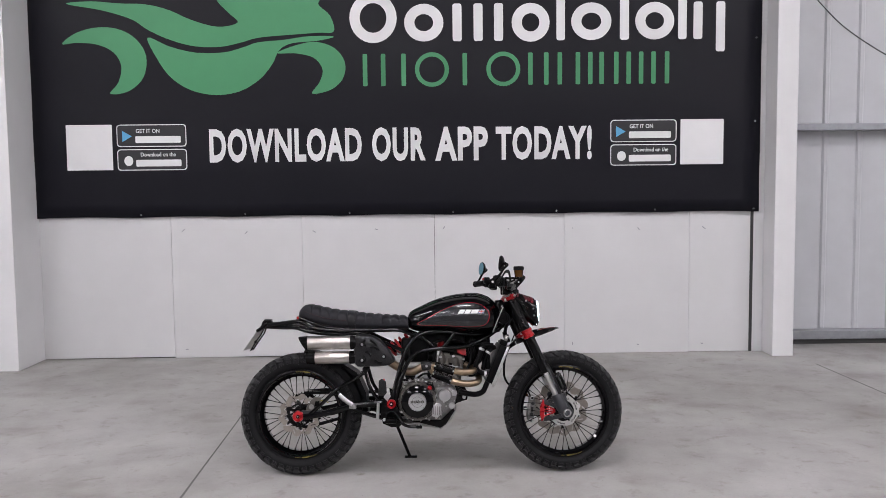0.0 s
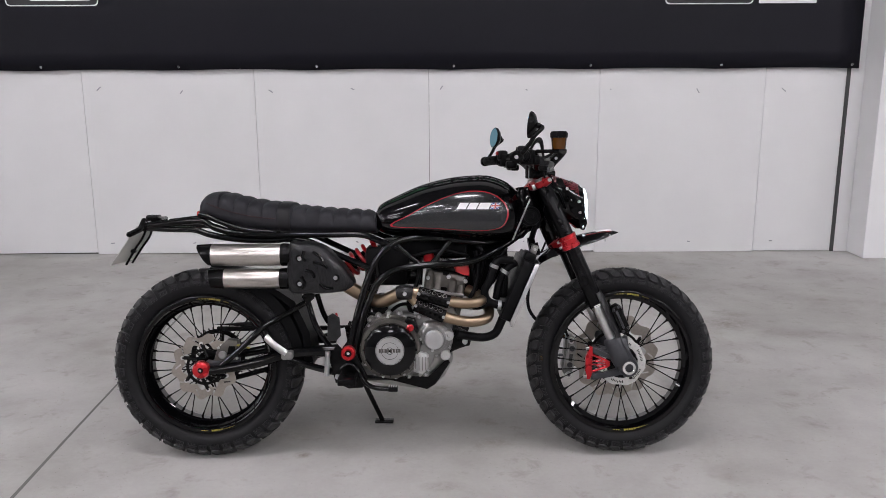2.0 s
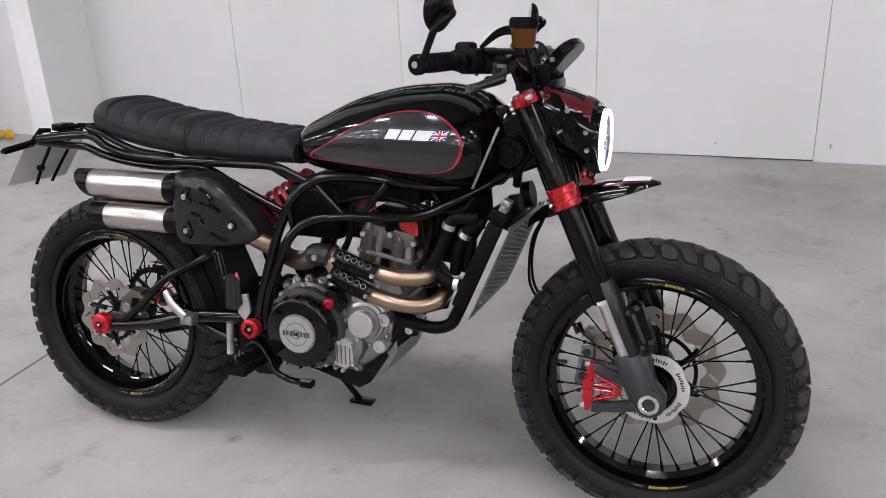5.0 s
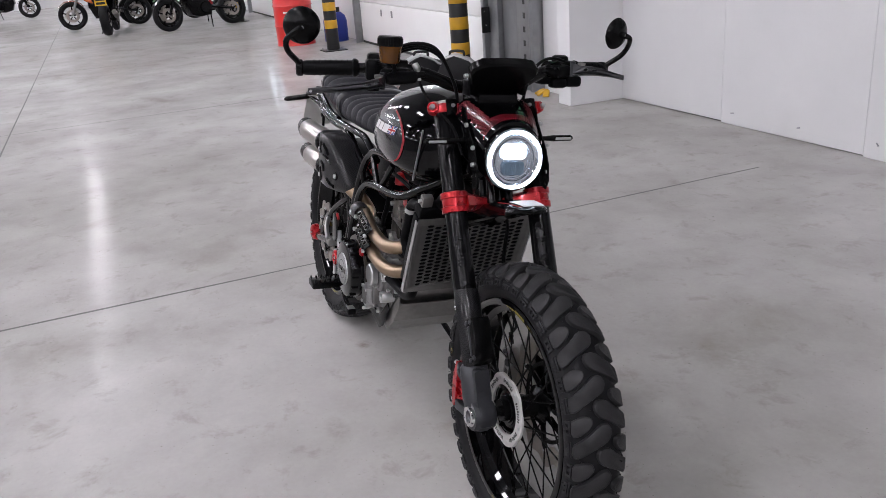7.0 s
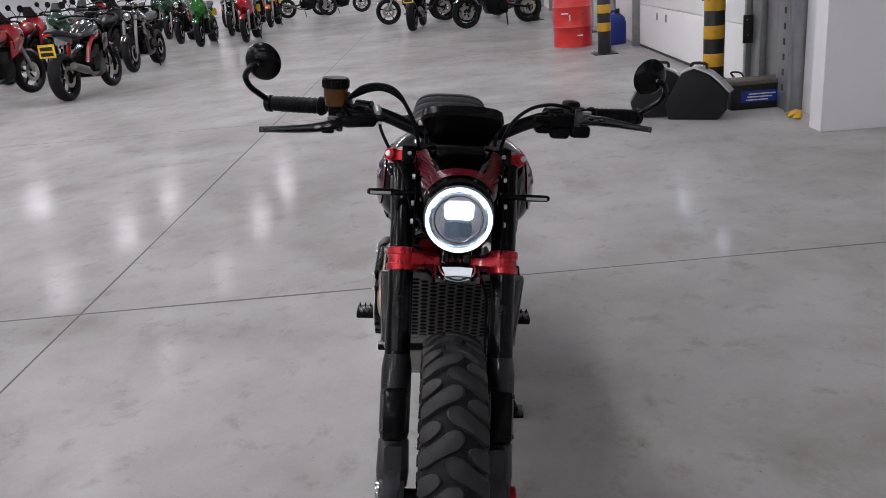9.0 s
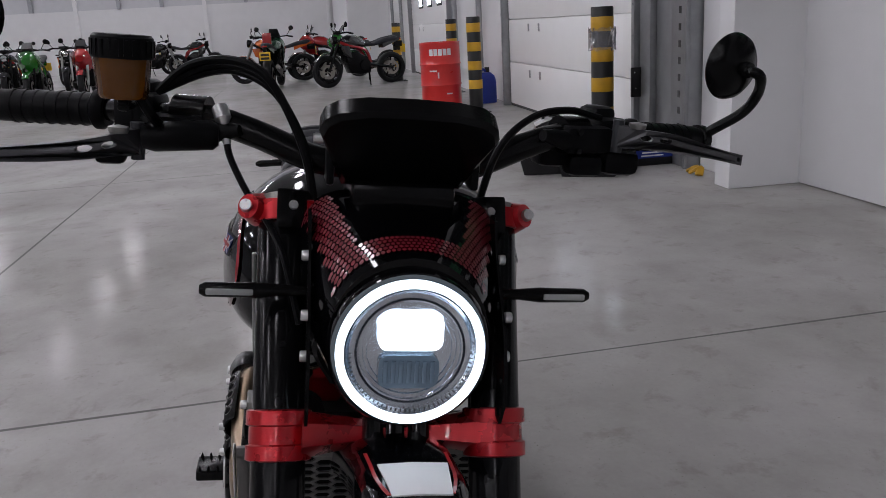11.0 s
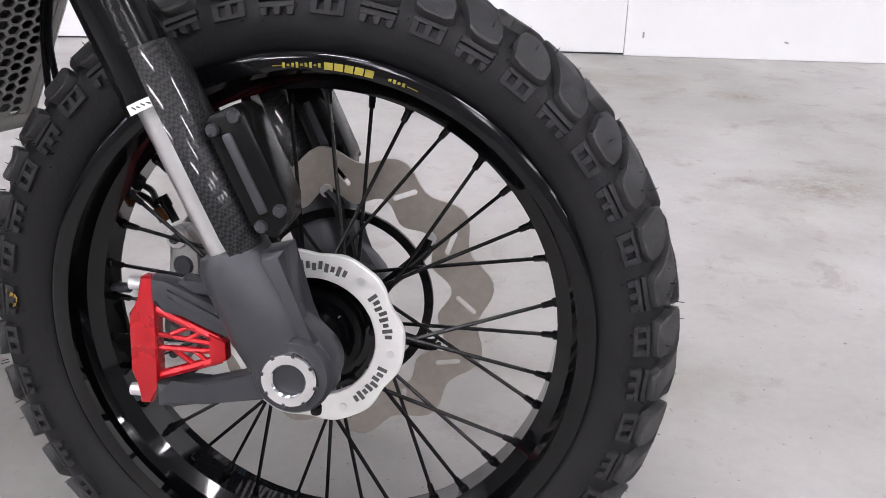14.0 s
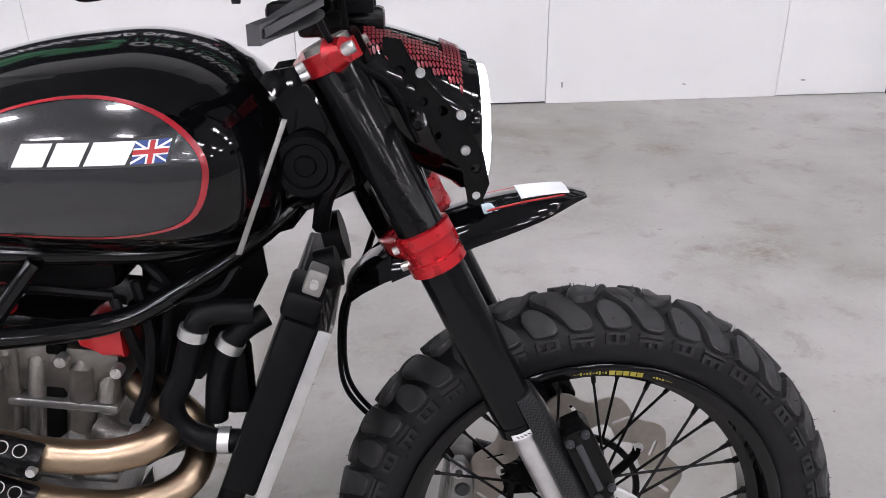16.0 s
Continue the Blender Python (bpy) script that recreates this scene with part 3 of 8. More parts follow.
        sweep([p - nrm * 0.004, tip], [0.0006, 0.0003], 3, hb)
    hair = part("moulding_fuzz", hb, M_rubber, tyre, "fine moulding whiskers on new rubber")
    hair.matrix_basis = at
    tagged(hair, "fine moulding whiskers on new rubber", kind="stuff")
    # spokes and nipples
    ends = []
    for k in range(spokes):
        a = radians(360 / spokes * k - 1.2)
        sgn = -1 if k % 2 else 1
        lead = radians((-24, -52, 52, 24)[k % 4])
        ends.append((a, a + lead, sgn))
    protos = {}
    for a, ah, sgn in ends:
        key = (sgn, round(ah - a, 3))
        if key not in protos:
            d = ah - a
            b = rod(((inner - 0.004), sgn * 0.006, 0), (0.036 * math.cos(d), sgn * 0.034, 0.036 * math.sin(d)), 0.0019, 6)
            p0, p1 = Vector((inner - 0.003, sgn * 0.006, 0)), Vector((0.036 * math.cos(d), sgn * 0.034, 0.036 * math.sin(d)))
            way = (p1 - p0).normalized()
            sweep([p0, p0 + way * 0.006, p0 + way * 0.007, p0 + way * 0.017], [0.0046, 0.0046, 0.0034, 0.0030], 7, b)
            protos[key] = link_mesh("spoke", b, M_satin)
        ob = new("spoke", protos[key])
        ob.parent = rim
        ob.matrix_basis = at @ Matrix.Rotation(-a, 4, "Y")
    part("hub", lathe([(0.0, -0.062), (0.024, -0.062), (0.026, -0.045), (0.042, -0.043), (0.044, -0.034), (0.026, -0.022), (0.024, 0.0), (0.026, 0.022), (0.044, 0.034), (0.042, 0.043), (0.026, 0.05), (0.02, 0.062), (0, 0.062)], 40, at), M_satin, rim, "black hub")
    # the maker's printing on the rim: five bold yellow bars between thin scrolls
    m_ = flange - 0.0108
    for base in (81.7, 277.5):
        marks = [(-9.5 + 0.9 * q, 0.55, 0.0009 + 0.0007 * (q % 3)) for q in range(-4, 5)] + [(-14.4, 2.0, 0.0004)]
        marks += [(2.05 * q, 1.75, 0.0030) for q in range(-2, 3)]
        marks += [(8.3 + 0.95 * q, 0.6, 0.0010 + 0.0006 * (q % 2)) for q in range(4)] + [(13.0, 2.2, 0.0004)]
        for off, ln, hh in marks:
            b = bmesh.new()
            lo, hi = [], []
            for i in range(3):
                aa = radians(base - off + (i / 2 - 0.5) * ln)
                for lst, r in ((lo, m_ - hh), (hi, m_ + hh)):
                    yy = -hub_w - 0.0066 - (0.0012 if r > m_ else 0.0008)
                    lst.append(b.verts.new((cx + r * math.cos(aa), yy, ZA + r * math.sin(aa))))
            for i in range(2):
                b.faces.new((lo[i], lo[i + 1], hi[i + 1], hi[i]))
            part("rim_marking", b, M_yellow_print, rim, "small yellow printed marking")
    return tyre, rim


fixed = set(bike.children)
tyre_f, rim_f = wheel("front", XF, RF, 0.122, 0.238, 0.2505, 0.2235)
steered = [ob for ob in bike.children if ob not in fixed]
tyre_r, rim_r = wheel("rear", 0.0, RR, 0.152, 0.232, 0.242, 0.208)


def wavy_disc(cx, y, r_out, r_in, waves, parent, name, slots, carrier=True):
    n = waves * 10
    loops = []
    for base, amp in ((r_out, 0.0075), (r_in, 0.0068)):
        loops.append([(base + amp * math.sin(waves * 2 * math.pi * k / n), 2 * math.pi * k / n) for k in range(n)])
    for k in range(slots):
        a0 = 2 * math.pi * k / slots
        rm_, tilt = (r_out + r_in) / 2, (0.7 if k % 2 else -0.7)
        q = []
        for lx, lz in ((-0.0115, -0.0026), (0.0115, -0.0026), (0.0132, 0), (0.0115, 0.0026), (-0.0115, 0.0026), (-0.0132, 0)):
            q.append((lx * math.cos(tilt) - lz * math.sin(tilt), lx * math.sin(tilt) + lz * math.cos(tilt)))
        loops.append([(math.hypot(rm_ + u, v), a0 + math.atan2(v, rm_ + u)) for u, v in q])
    flat_loops = [[Vector((r * math.cos(a), r * math.sin(a), 0)) for r, a in lp] for lp in loops]
    pts = [p for lp in flat_loops for p in lp]
    b = bmesh.new()
    lo = [b.verts.new((cx + p.x, y - 0.0022, ZA + p.y)) for p in pts]
    hi = [b.verts.new((cx + p.x, y + 0.0022, ZA + p.y)) for p in pts]
    for tri in tessellate_polygon(flat_loops):
        b.faces.new([lo[i] for i in tri])
        b.faces.new([hi[i] for i in tri])
    i0 = 0
    for lp in flat_loops:
        m_ = len(lp)
        for k in range(m_):
            p, q = i0 + k, i0 + (k + 1) % m_
            b.faces.new((lo[p], lo[q], hi[q], hi[p]))
        i0 += m_
    disc = part(name, b, M_disc, parent, "wavy slotted steel brake disc", smooth=False)
    if carrier:
        ri = r_in - 0.016
        part("carrier", lathe([(ri - 0.005, -0.003), (ri + 0.004, -0.003), (ri + 0.004, 0.002), (ri - 0.005, 0.002)], 48, Matrix.Translation((cx, y - 0.002, ZA)), closed=True), M_satin, disc, "black disc carrier ring")
        for k in range(6):
            a = 2 * math.pi * k / 6 + 0.2
            p0 = Vector((cx + 0.036 * math.cos(a), y - 0.004, ZA + 0.036 * math.sin(a)))
            p1 = Vector((cx + (r_in - 0.012) * math.cos(a + 0.35), y - 0.002, ZA + (r_in - 0.012) * math.sin(a + 0.35)))
            p2 = Vector((cx + (r_in + 0.006) * math.cos(a + 0.45), y - 0.002, ZA + (r_in + 0.006) * math.sin(a + 0.45)))
            part("carrier_arm", tube([p0, p1, p2], 0.0065, 8), M_satin, disc, "black carrier arm")
            part("rivet", rod(p2 + Vector((0, -0.005, 0)), p2 + Vector((0, 0.006, 0)), 0.0065, 12), M_alu_light, disc, "bright floating rivet")
    return disc


wavy_disc(XF, 0.059, 0.148, 0.106, 12, rim_f, "front_brake_disc", 12)
wavy_disc(0.0, -0.082, 0.108, 0.075, 10, rim_r, "rear_brake_disc", 10, True)

# ring with cut lettering round the front hub
rb = bmesh.new()
rows = []
for k in range(96):
    a = 2 * math.pi * k / 96
    ro = 0.0815 + 0.0022 * math.cos(6 * a + 0.5) - 0.0010 * math.cos(12 * a + 1.0)
    rows.append([(XF + r * math.cos(a), y, ZA + r * math.sin(a)) for r, y in ((0.0565, -0.0460), (0.0565, -0.0515), (0.0572, -0.0522), (ro - 0.0008, -0.0522), (ro, -0.0514), (ro, -0.0460))])
loft(rows + rows[:1], False, rb)
bmesh.ops.remove_doubles(rb, verts=rb.verts, dist=1e-6)
hubring = part("hub_ring", rb, M_ring, rim_f, "bright machined hub ring with dark cut lettering")
hc = part("hub_cup", lathe([(0.0, -0.050), (0.030, -0.050), (0.031, -0.046), (0.036, -0.046), (0.037, -0.041), (0.043, -0.041), (0.044, -0.035), (0.050, -0.035), (0.051, -0.044), (0.0555, -0.044), (0.0560, -0.030), (0.0, -0.030)], 48, Matrix.Translation((XF, 0, ZA))), M_gloss, rim_f, "stepped gloss black hub cup")
for k in range(6):
    a = radians(60 * k + 8)
    c = Vector((XF + 0.0535 * math.cos(a), -0.044, ZA + 0.0535 * math.sin(a)))
    part("cup_bolt", bolt(c, c + Vector((0, -0.005, 0)), 0.0046, 10), M_satin, hc)
for word in (81, 21, -39, -104, -164, 141):
    for i in range(8):
        a = radians(word + (3.5 - i) * 4.7)
        m = Matrix.Translation((XF + 0.0685 * math.cos(a), -0.0525, ZA + 0.0685 * math.sin(a))) @ Matrix.Rotation(-(a - math.pi / 2), 4, "Y")
        part("mark", box(-0.0017, 0.0017, -0.0004, 0.0004, -0.0046 + 0.0018 * (i % 2), 0.0046 - 0.0012 * (i % 3), 0, None, m), M_gap, hubring)
for k in range(6):
    a = radians(52 - 60 * k)
    c = Vector((XF + 0.0715 * math.cos(a), -0.05, ZA + 0.0715 * math.sin(a)))
    part("ring_bolt", rod(c, c + Vector((0, -0.0045, 0)), 0.0040, 10), M_alu_light, hubring)

# tyre valve and a scrap of gold foil stuck to the sidewall
vs_ = part("valve_stem", sweep([(1.207, 0, 0.3405), (1.216, 0, 0.3415), (1.224, 0, 0.342)], 0.0036, 10), M_grey, rim_f, "grey tyre valve")
part("valve_cap", sweep([(1.222, 0, 0.3418), (1.224, 0, 0.342), (1.236, 0, 0.342), (1.238, 0, 0.342)], [0.004, 0.0054, 0.0050, 0.003], 12), M_grey, vs_, "grey valve cap")
foil = bmesh.new()
prev = None
for k in range(6):
    x_ = 1.147 + 0.0019 * k
    wob = 0.0012 * (-1) ** k
    row = [foil.verts.new((x_, -0.0598 - 0.0016 * (k % 2), 0.3445 - 0.0016 * k + wob)), foil.verts.new((x_ + 0.001, -0.0612 + 0.0014 * (k % 2), 0.3545 - 0.0006 * k * k * 0.4 + wob))]
    if prev:
        foil.faces.new((prev[0], row[0], row[1], prev[1]))
    prev = row
part("foil_scrap", foil, M_goldfoil, tyre_f, "crumpled scrap of gold foil", smooth=False)


fixed = set(bike.children)
# ---- fork, yokes and front brake ----
def on_fork(z, y):
    return Vector((1.1500 - (z - 0.945) * 0.4515, y, z))


LEG = {-1: -0.111, 1: 0.099}
FD = (on_fork(0.4, 0) - on_fork(0.9, 0)).normalized()   # down the fork
FN = Vector((-FD.z, 0, FD.x))                            # ahead of it
for s in (-1, 1):
    leg = part("fork_leg", sweep([on_fork(0.957, LEG[s]), on_fork(0.950, LEG[s]), on_fork(0.70, LEG[s]), on_fork(0.56, LEG[s]), on_fork(0.545, LEG[s])],
                                 [0.02, 0.0255, 0.0255, 0.0265, 0.0255], 28), M_forktube, bike, "matt black upside-down fork leg")
    part("seal_ring", rod(on_fork(0.548, LEG[s]), on_fork(0.536, LEG[s]), 0.0272, 28), M_satin, leg)
    rows = []
    for z_ in (0.5425, 0.5355):
        c = on_fork(z_, LEG[s])
        rows.append([c + (FN * math.cos(a) + Vector((0, s, 0)) * math.sin(a)) * 0.0275 for a in (radians(64 + 9.5 * k) for k in range(7))])
    lab = bmesh.new()
    grid_ = [[lab.verts.new(p) for p in row] for row in rows]
    for k in range(6):
        lab.faces.new((grid_[0][k], grid_[0][k + 1], grid_[1][k + 1], grid_[1][k]))
    sl = part("seal_label", lab, M_white_print, leg, "small white printed label")
    for k in range(5):
        a = radians(70 + 9 * k)
        c = on_fork(0.539, LEG[s]) + (FN * math.cos(a) + Vector((0, s, 0)) * math.sin(a)) * 0.0277
        t_ = (-FN * math.sin(a) + Vector((0, s, 0)) * math.cos(a)) * 0.0014
        part("mark", sweep([c - t_ + FD * 0.0012, c + t_ - FD * (0.0014 - 0.0008 * (k % 2))], 0.0006, 5), M_gap, sl)
    part("stanchion", rod(on_fork(0.54, LEG[s]), on_fork(0.40, LEG[s]), 0.0185, 24), M_alu_light, leg, "polished stanchion")
    # carbon guard over the front of the stanchion
    gb = bmesh.new()
    secs = []
    for z, gr in ((0.575, 0.027), (0.55, 0.031), (0.48, 0.031), (0.435, 0.031), (0.42, 0.027)):
        c = on_fork(z, LEG[s]) + FN * 0.004
        ring = []
        for k in range(9):
            a = radians(-80 + 160 * k / 8)
            ring.append(c + FN * math.cos(a) * gr + Vector((0, 1, 0)) * math.sin(a) * gr)
        for k in range(9):
            a = radians(80 - 160 * k / 8)
            ring.append(c + FN * math.cos(a) * (gr - 0.004) + Vector((0, 1, 0)) * math.sin(a) * (gr - 0.004))
        secs.append(ring)
    guard = part("fork_guard", loft(secs), M_carbon, leg, "carbon-fibre fork guard")
    pc_ = on_fork(0.5, LEG[s]) + FN * 0.050 + FD * 0.034
    m = Matrix.Translation(pc_) @ Matrix.Rotation(math.atan2(-FD.x, -FD.z), 4, "Y")
    gp = part("guard_plate", slab([(-0.017, 0.044), (-0.009, 0.051), (0.012, 0.051), (0.018, 0.043), (0.018, -0.030), (0.010, -0.046), (-0.004, -0.053), (-0.017, -0.040)], -0.022, 0.022, 0.004, None, m), M_satin, leg, "black guard bracket plate")
    part("plate_rib", box(-0.006, 0.002, -0.0245, 0.0245, -0.032, 0.034, 0.002, None, m), M_grey, gp)
    for bx, bz in ((-0.010, 0.040), (0.010, 0.043), (-0.008, -0.040), (0.011, -0.034)):
        c = m @ Vector((bx, s * 0.021, bz))
        part("bolt", bolt(c, c + Vector((0, s * 0.005, 0)), 0.0062, 12), M_grey, gp, "dark socket bolt")
    # forged foot with the axle clamp
    foot = part("fork_foot", sweep([on_fork(0.425, LEG[s]), on_fork(0.418, LEG[s]), on_fork(0.36, LEG[s]), on_fork(0.335, LEG[s])], [0.026, 0.031, 0.033, 0.030], 24), M_grey, leg, "dark grey forged fork foot")
    part("foot_web", slab([(1.388, 0.404), (1.402, 0.417), (1.416, 0.427), (1.436, 0.432), (1.441, 0.372), (1.462, 0.357), (1.472, 0.342), (1.472, 0.312), (1.455, 0.293), (1.428, 0.291), (1.414, 0.312), (1.406, 0.340)], LEG[s] - 0.017, LEG[s] + 0.017, 0.007), M_grey, leg, "dark grey forged web")
    part("pinch_bolt", bolt((1.452, s * 0.108, 0.288), (1.452, s * 0.108, 0.281), 0.006, 12), M_satin, leg)
    part("axle_clamp", lathe([(0.0, -0.025), (0.030, -0.025), (0.033, -0.021), (0.033, 0.021), (0.030, 0.025), (0, 0.025)], 32, Matrix.Translation((XF + 0.005, LEG[s], ZA))), M_grey, leg)
part("axle", lathe([(0.0132, -0.1410), (0.0145, -0.1425), (0.0222, -0.1425), (0.0236, -0.1405), (0.0236, -0.128), (0.0132, -0.128)], 40, Matrix.Translation((XF + 0.005, 0, ZA)), closed=True), M_chrome, bike, "hollow chromed front axle end")
part("axle_bore", lathe([(0.0, -0.1310), (0.0134, -0.1310), (0.0134, -0.1405)], 24, Matrix.Translation((XF + 0.005, 0, ZA))), M_matt, bike)
for k in range(8):
    a = radians(45 * k + 12)
    part("axle_notch", box(0.0208, 0.0240, -0.1432, -0.1395, -0.0013, 0.0013, 0, None, Matrix.Translation((XF + 0.005, 0, ZA)) @ Matrix.Rotation(a, 4, "Y")), M_grey, bike)
part("axle_shaft", rod((XF + 0.005, -0.125, ZA), (XF + 0.005, 0.125, ZA), 0.0115, 16), M_satin, bike)
part("axle_cap", lathe([(0, 0.123), (0.02, 0.123), (0.022, 0.126), (0.022, 0.137), (0.019, 0.139), (0, 0.139)], 24, Matrix.Translation((XF + 0.005, 0, ZA))), M_red, bike, "red anodised axle cap")
# red triangulated bracket on the right leg
part("bracket_arm", slab([(1.318, 0.397), (1.331, 0.396), (1.350, 0.387), (1.390, 0.369), (1.425, 0.353), (1.425, 0.334), (1.406, 0.342), (1.375, 0.353), (1.345, 0.366), (1.331, 0.374), (1.318, 0.374)], -0.121, -0.101, 0.005), M_grey, bike, "dark grey forged bracket arm")
part("arm_rib", slab([(1.334, 0.389), (1.350, 0.381), (1.420, 0.347), (1.420, 0.341), (1.349, 0.375), (1.334, 0.383)], -0.1245, -0.1195, 0.002), M_grey, bike)
part("arm_web", slab([(1.338, 0.391), (1.346, 0.399), (1.366, 0.392), (1.394, 0.400), (1.394, 0.388), (1.368, 0.382), (1.352, 0.386)], -0.117, -0.103, 0.003), M_grey, bike)
part("bracket_arm", slab([(1.316, 0.304), (1.331, 0.301), (1.360, 0.306), (1.395, 0.316), (1.420, 0.327), (1.436, 0.325), (1.436, 0.298), (1.410, 0.297), (1.360, 0.288), (1.331, 0.281), (1.316, 0.281)], -0.121, -0.101, 0.006), M_grey, bike, "dark grey forged bracket arm")
rbk = part("red_bracket", slab([(1.3095, 0.3965), (1.3207, 0.3965), (1.3197, 0.3745), (1.3190, 0.3060), (1.3150, 0.2985), (1.3110, 0.2835), (1.3010, 0.2835), (1.3020, 0.3030), (1.2952, 0.3120), (1.2970, 0.3640), (1.3085, 0.3780)], -0.119, -0.104, 0.002), M_red, bike, "red anodised triangulated bracket")
for a, c, w in (((1.3185, 0.368), (1.372, 0.3445), 0.0042), ((1.3185, 0.308), (1.372, 0.3265), 0.0042), ((1.3185, 0.345), (1.374, 0.3390), 0.0024), ((1.3185, 0.333), (1.374, 0.3330), 0.0028), ((1.330, 0.346), (1.349, 0.3545), 0.0024), ((1.345, 0.343), (1.358, 0.3500), 0.0022), ((1.333, 0.331), (1.349, 0.3195), 0.0024), ((1.350, 0.332), (1.360, 0.3235), 0.0022)):
    part("strut", rod((a[0], -0.112, a[1]), (c[0], -0.112, c[1]), w, 8), M_red, rbk)
part("nose", slab([(1.364, 0.3505), (1.379, 0.3435), (1.379, 0.3275), (1.364, 0.3215), (1.367, 0.330), (1.367, 0.342)], -0.118, -0.105, 0.002), M_red, rbk)
for zx, zz in ((1.3075, 0.389), (1.3005, 0.2925)):
    part("bolt", bolt((zx - 0.0095, -0.112, zz), (zx + 0.003, -0.112, zz), 0.0068, 12), M_alu_light, rbk, "bright bolt")
# radial brake caliper behind the disc's rear edge
cal = part("front_caliper", slab([(1.249, 0.262), (1.245, 0.286), (1.250, 0.315), (1.256, 0.350), (1.257, 0.390), (1.268, 0.403), (1.283, 0.402), (1.297, 0.384), (1.305, 0.362), (1.301, 0.335), (1.294, 0.310), (1.287, 0.275), (1.277, 0.245), (1.262, 0.245)], 0.074, 0.116, 0.006), M_alu, bike, "grey radial brake caliper")
part("caliper_half", slab([(1.251, 0.270), (1.249, 0.288), (1.255, 0.318), (1.261, 0.350), (1.262, 0.386), (1.270, 0.397), (1.281, 0.396), (1.291, 0.380), (1.293, 0.356), (1.287, 0.325), (1.281, 0.290), (1.273, 0.252), (1.262, 0.252)], 0.034, 0.060, 0.005), M_alu, cal, "inner caliper half")
part("caliper_bridge", slab([(1.252, 0.300), (1.258, 0.350), (1.268, 0.350), (1.262, 0.300)], 0.058, 0.076, 0.002), M_alu, cal)
part("brake_pad", slab([(1.272, 0.290), (1.281, 0.360), (1.300, 0.352), (1.290, 0.288)], 0.058, 0.0635, 0.001), M_gap, cal, "dark brake pad")
# A dark slab on the caliper's face stands for the shade of a pocket.
part("caliper_window", slab([(1.263, 0.312), (1.267, 0.340), (1.280, 0.337), (1.275, 0.310)], 0.0320, 0.0345, 0.001), M_gap, cal, "dark plate standing for a shaded recess")
for cx_, cz in ((1.2685, 0.298), (1.2765, 0.357)):
    part("piston_cap", lathe([(0.0, -0.003), (0.0085, -0.003), (0.0105, 0.0), (0.0105, 0.004), (0.0, 0.004)], 20, Matrix.Translation((cx_, 0.033, cz))), M_grey, cal)
for bx, bz in ((1.272, 0.386), (1.263, 0.263)):
    part("bolt_boss", lathe([(0.0, -0.004), (0.010, -0.004), (0.0115, 0.0), (0.0115, 0.006), (0.0, 0.006)], 20, Matrix.Translation((bx, 0.033, bz))), M_alu_light, cal)
    part("bolt", bolt((bx, 0.030, bz), (bx, 0.024, bz), 0.0062, 10), M_grey, cal, "dark socket bolt")
part("bleed_nipple", sweep([(1.264, 0.05, 0.398), (1.257, 0.05, 0.412), (1.256, 0.05, 0.414), (1.251, 0.05, 0.424)], [0.0045, 0.0045, 0.006, 0.0055], 10), M_satin, cal, "rubber-capped bleed nipple")
part("banjo", sweep([(1.250, 0.055, 0.396), (1.243, 0.055, 0.410)], 0.0058, 10), M_amber, cal, "brass hose union")
part("caliper_mount", slab([(1.292, 0.375), (1.303, 0.388), (1.345, 0.372), (1.372, 0.345), (1.425, 0.352), (1.43, 0.300), (1.37, 0.306), (1.335, 0.300), (1.30, 0.325)], 0.095, 0.115, 0.004), M_satin, bike, "black caliper mount")
for off, dy in ((0.0, 0.0), (0.006, 0.012)):
    part("brake_hose", tube([(1.243, 0.055, 0.410 + off), (1.222, 0.068 + dy, 0.418 + off), (1.180, 0.078 + dy, 0.430 + off), (1.142 + off, 0.085 + dy, 0.463), (1.122 + off, 0.085 + dy, 0.503), (1.121 + off, 0.083, 0.565), (1.130 + off, 0.080, 0.618), (1.153 + off * 0.5, 0.070, 0.665), (1.178, 0.040, 0.735), (1.2, 0.0, 0.80)], 0.0035, 8), M_matt, bike, "black braided brake hose")
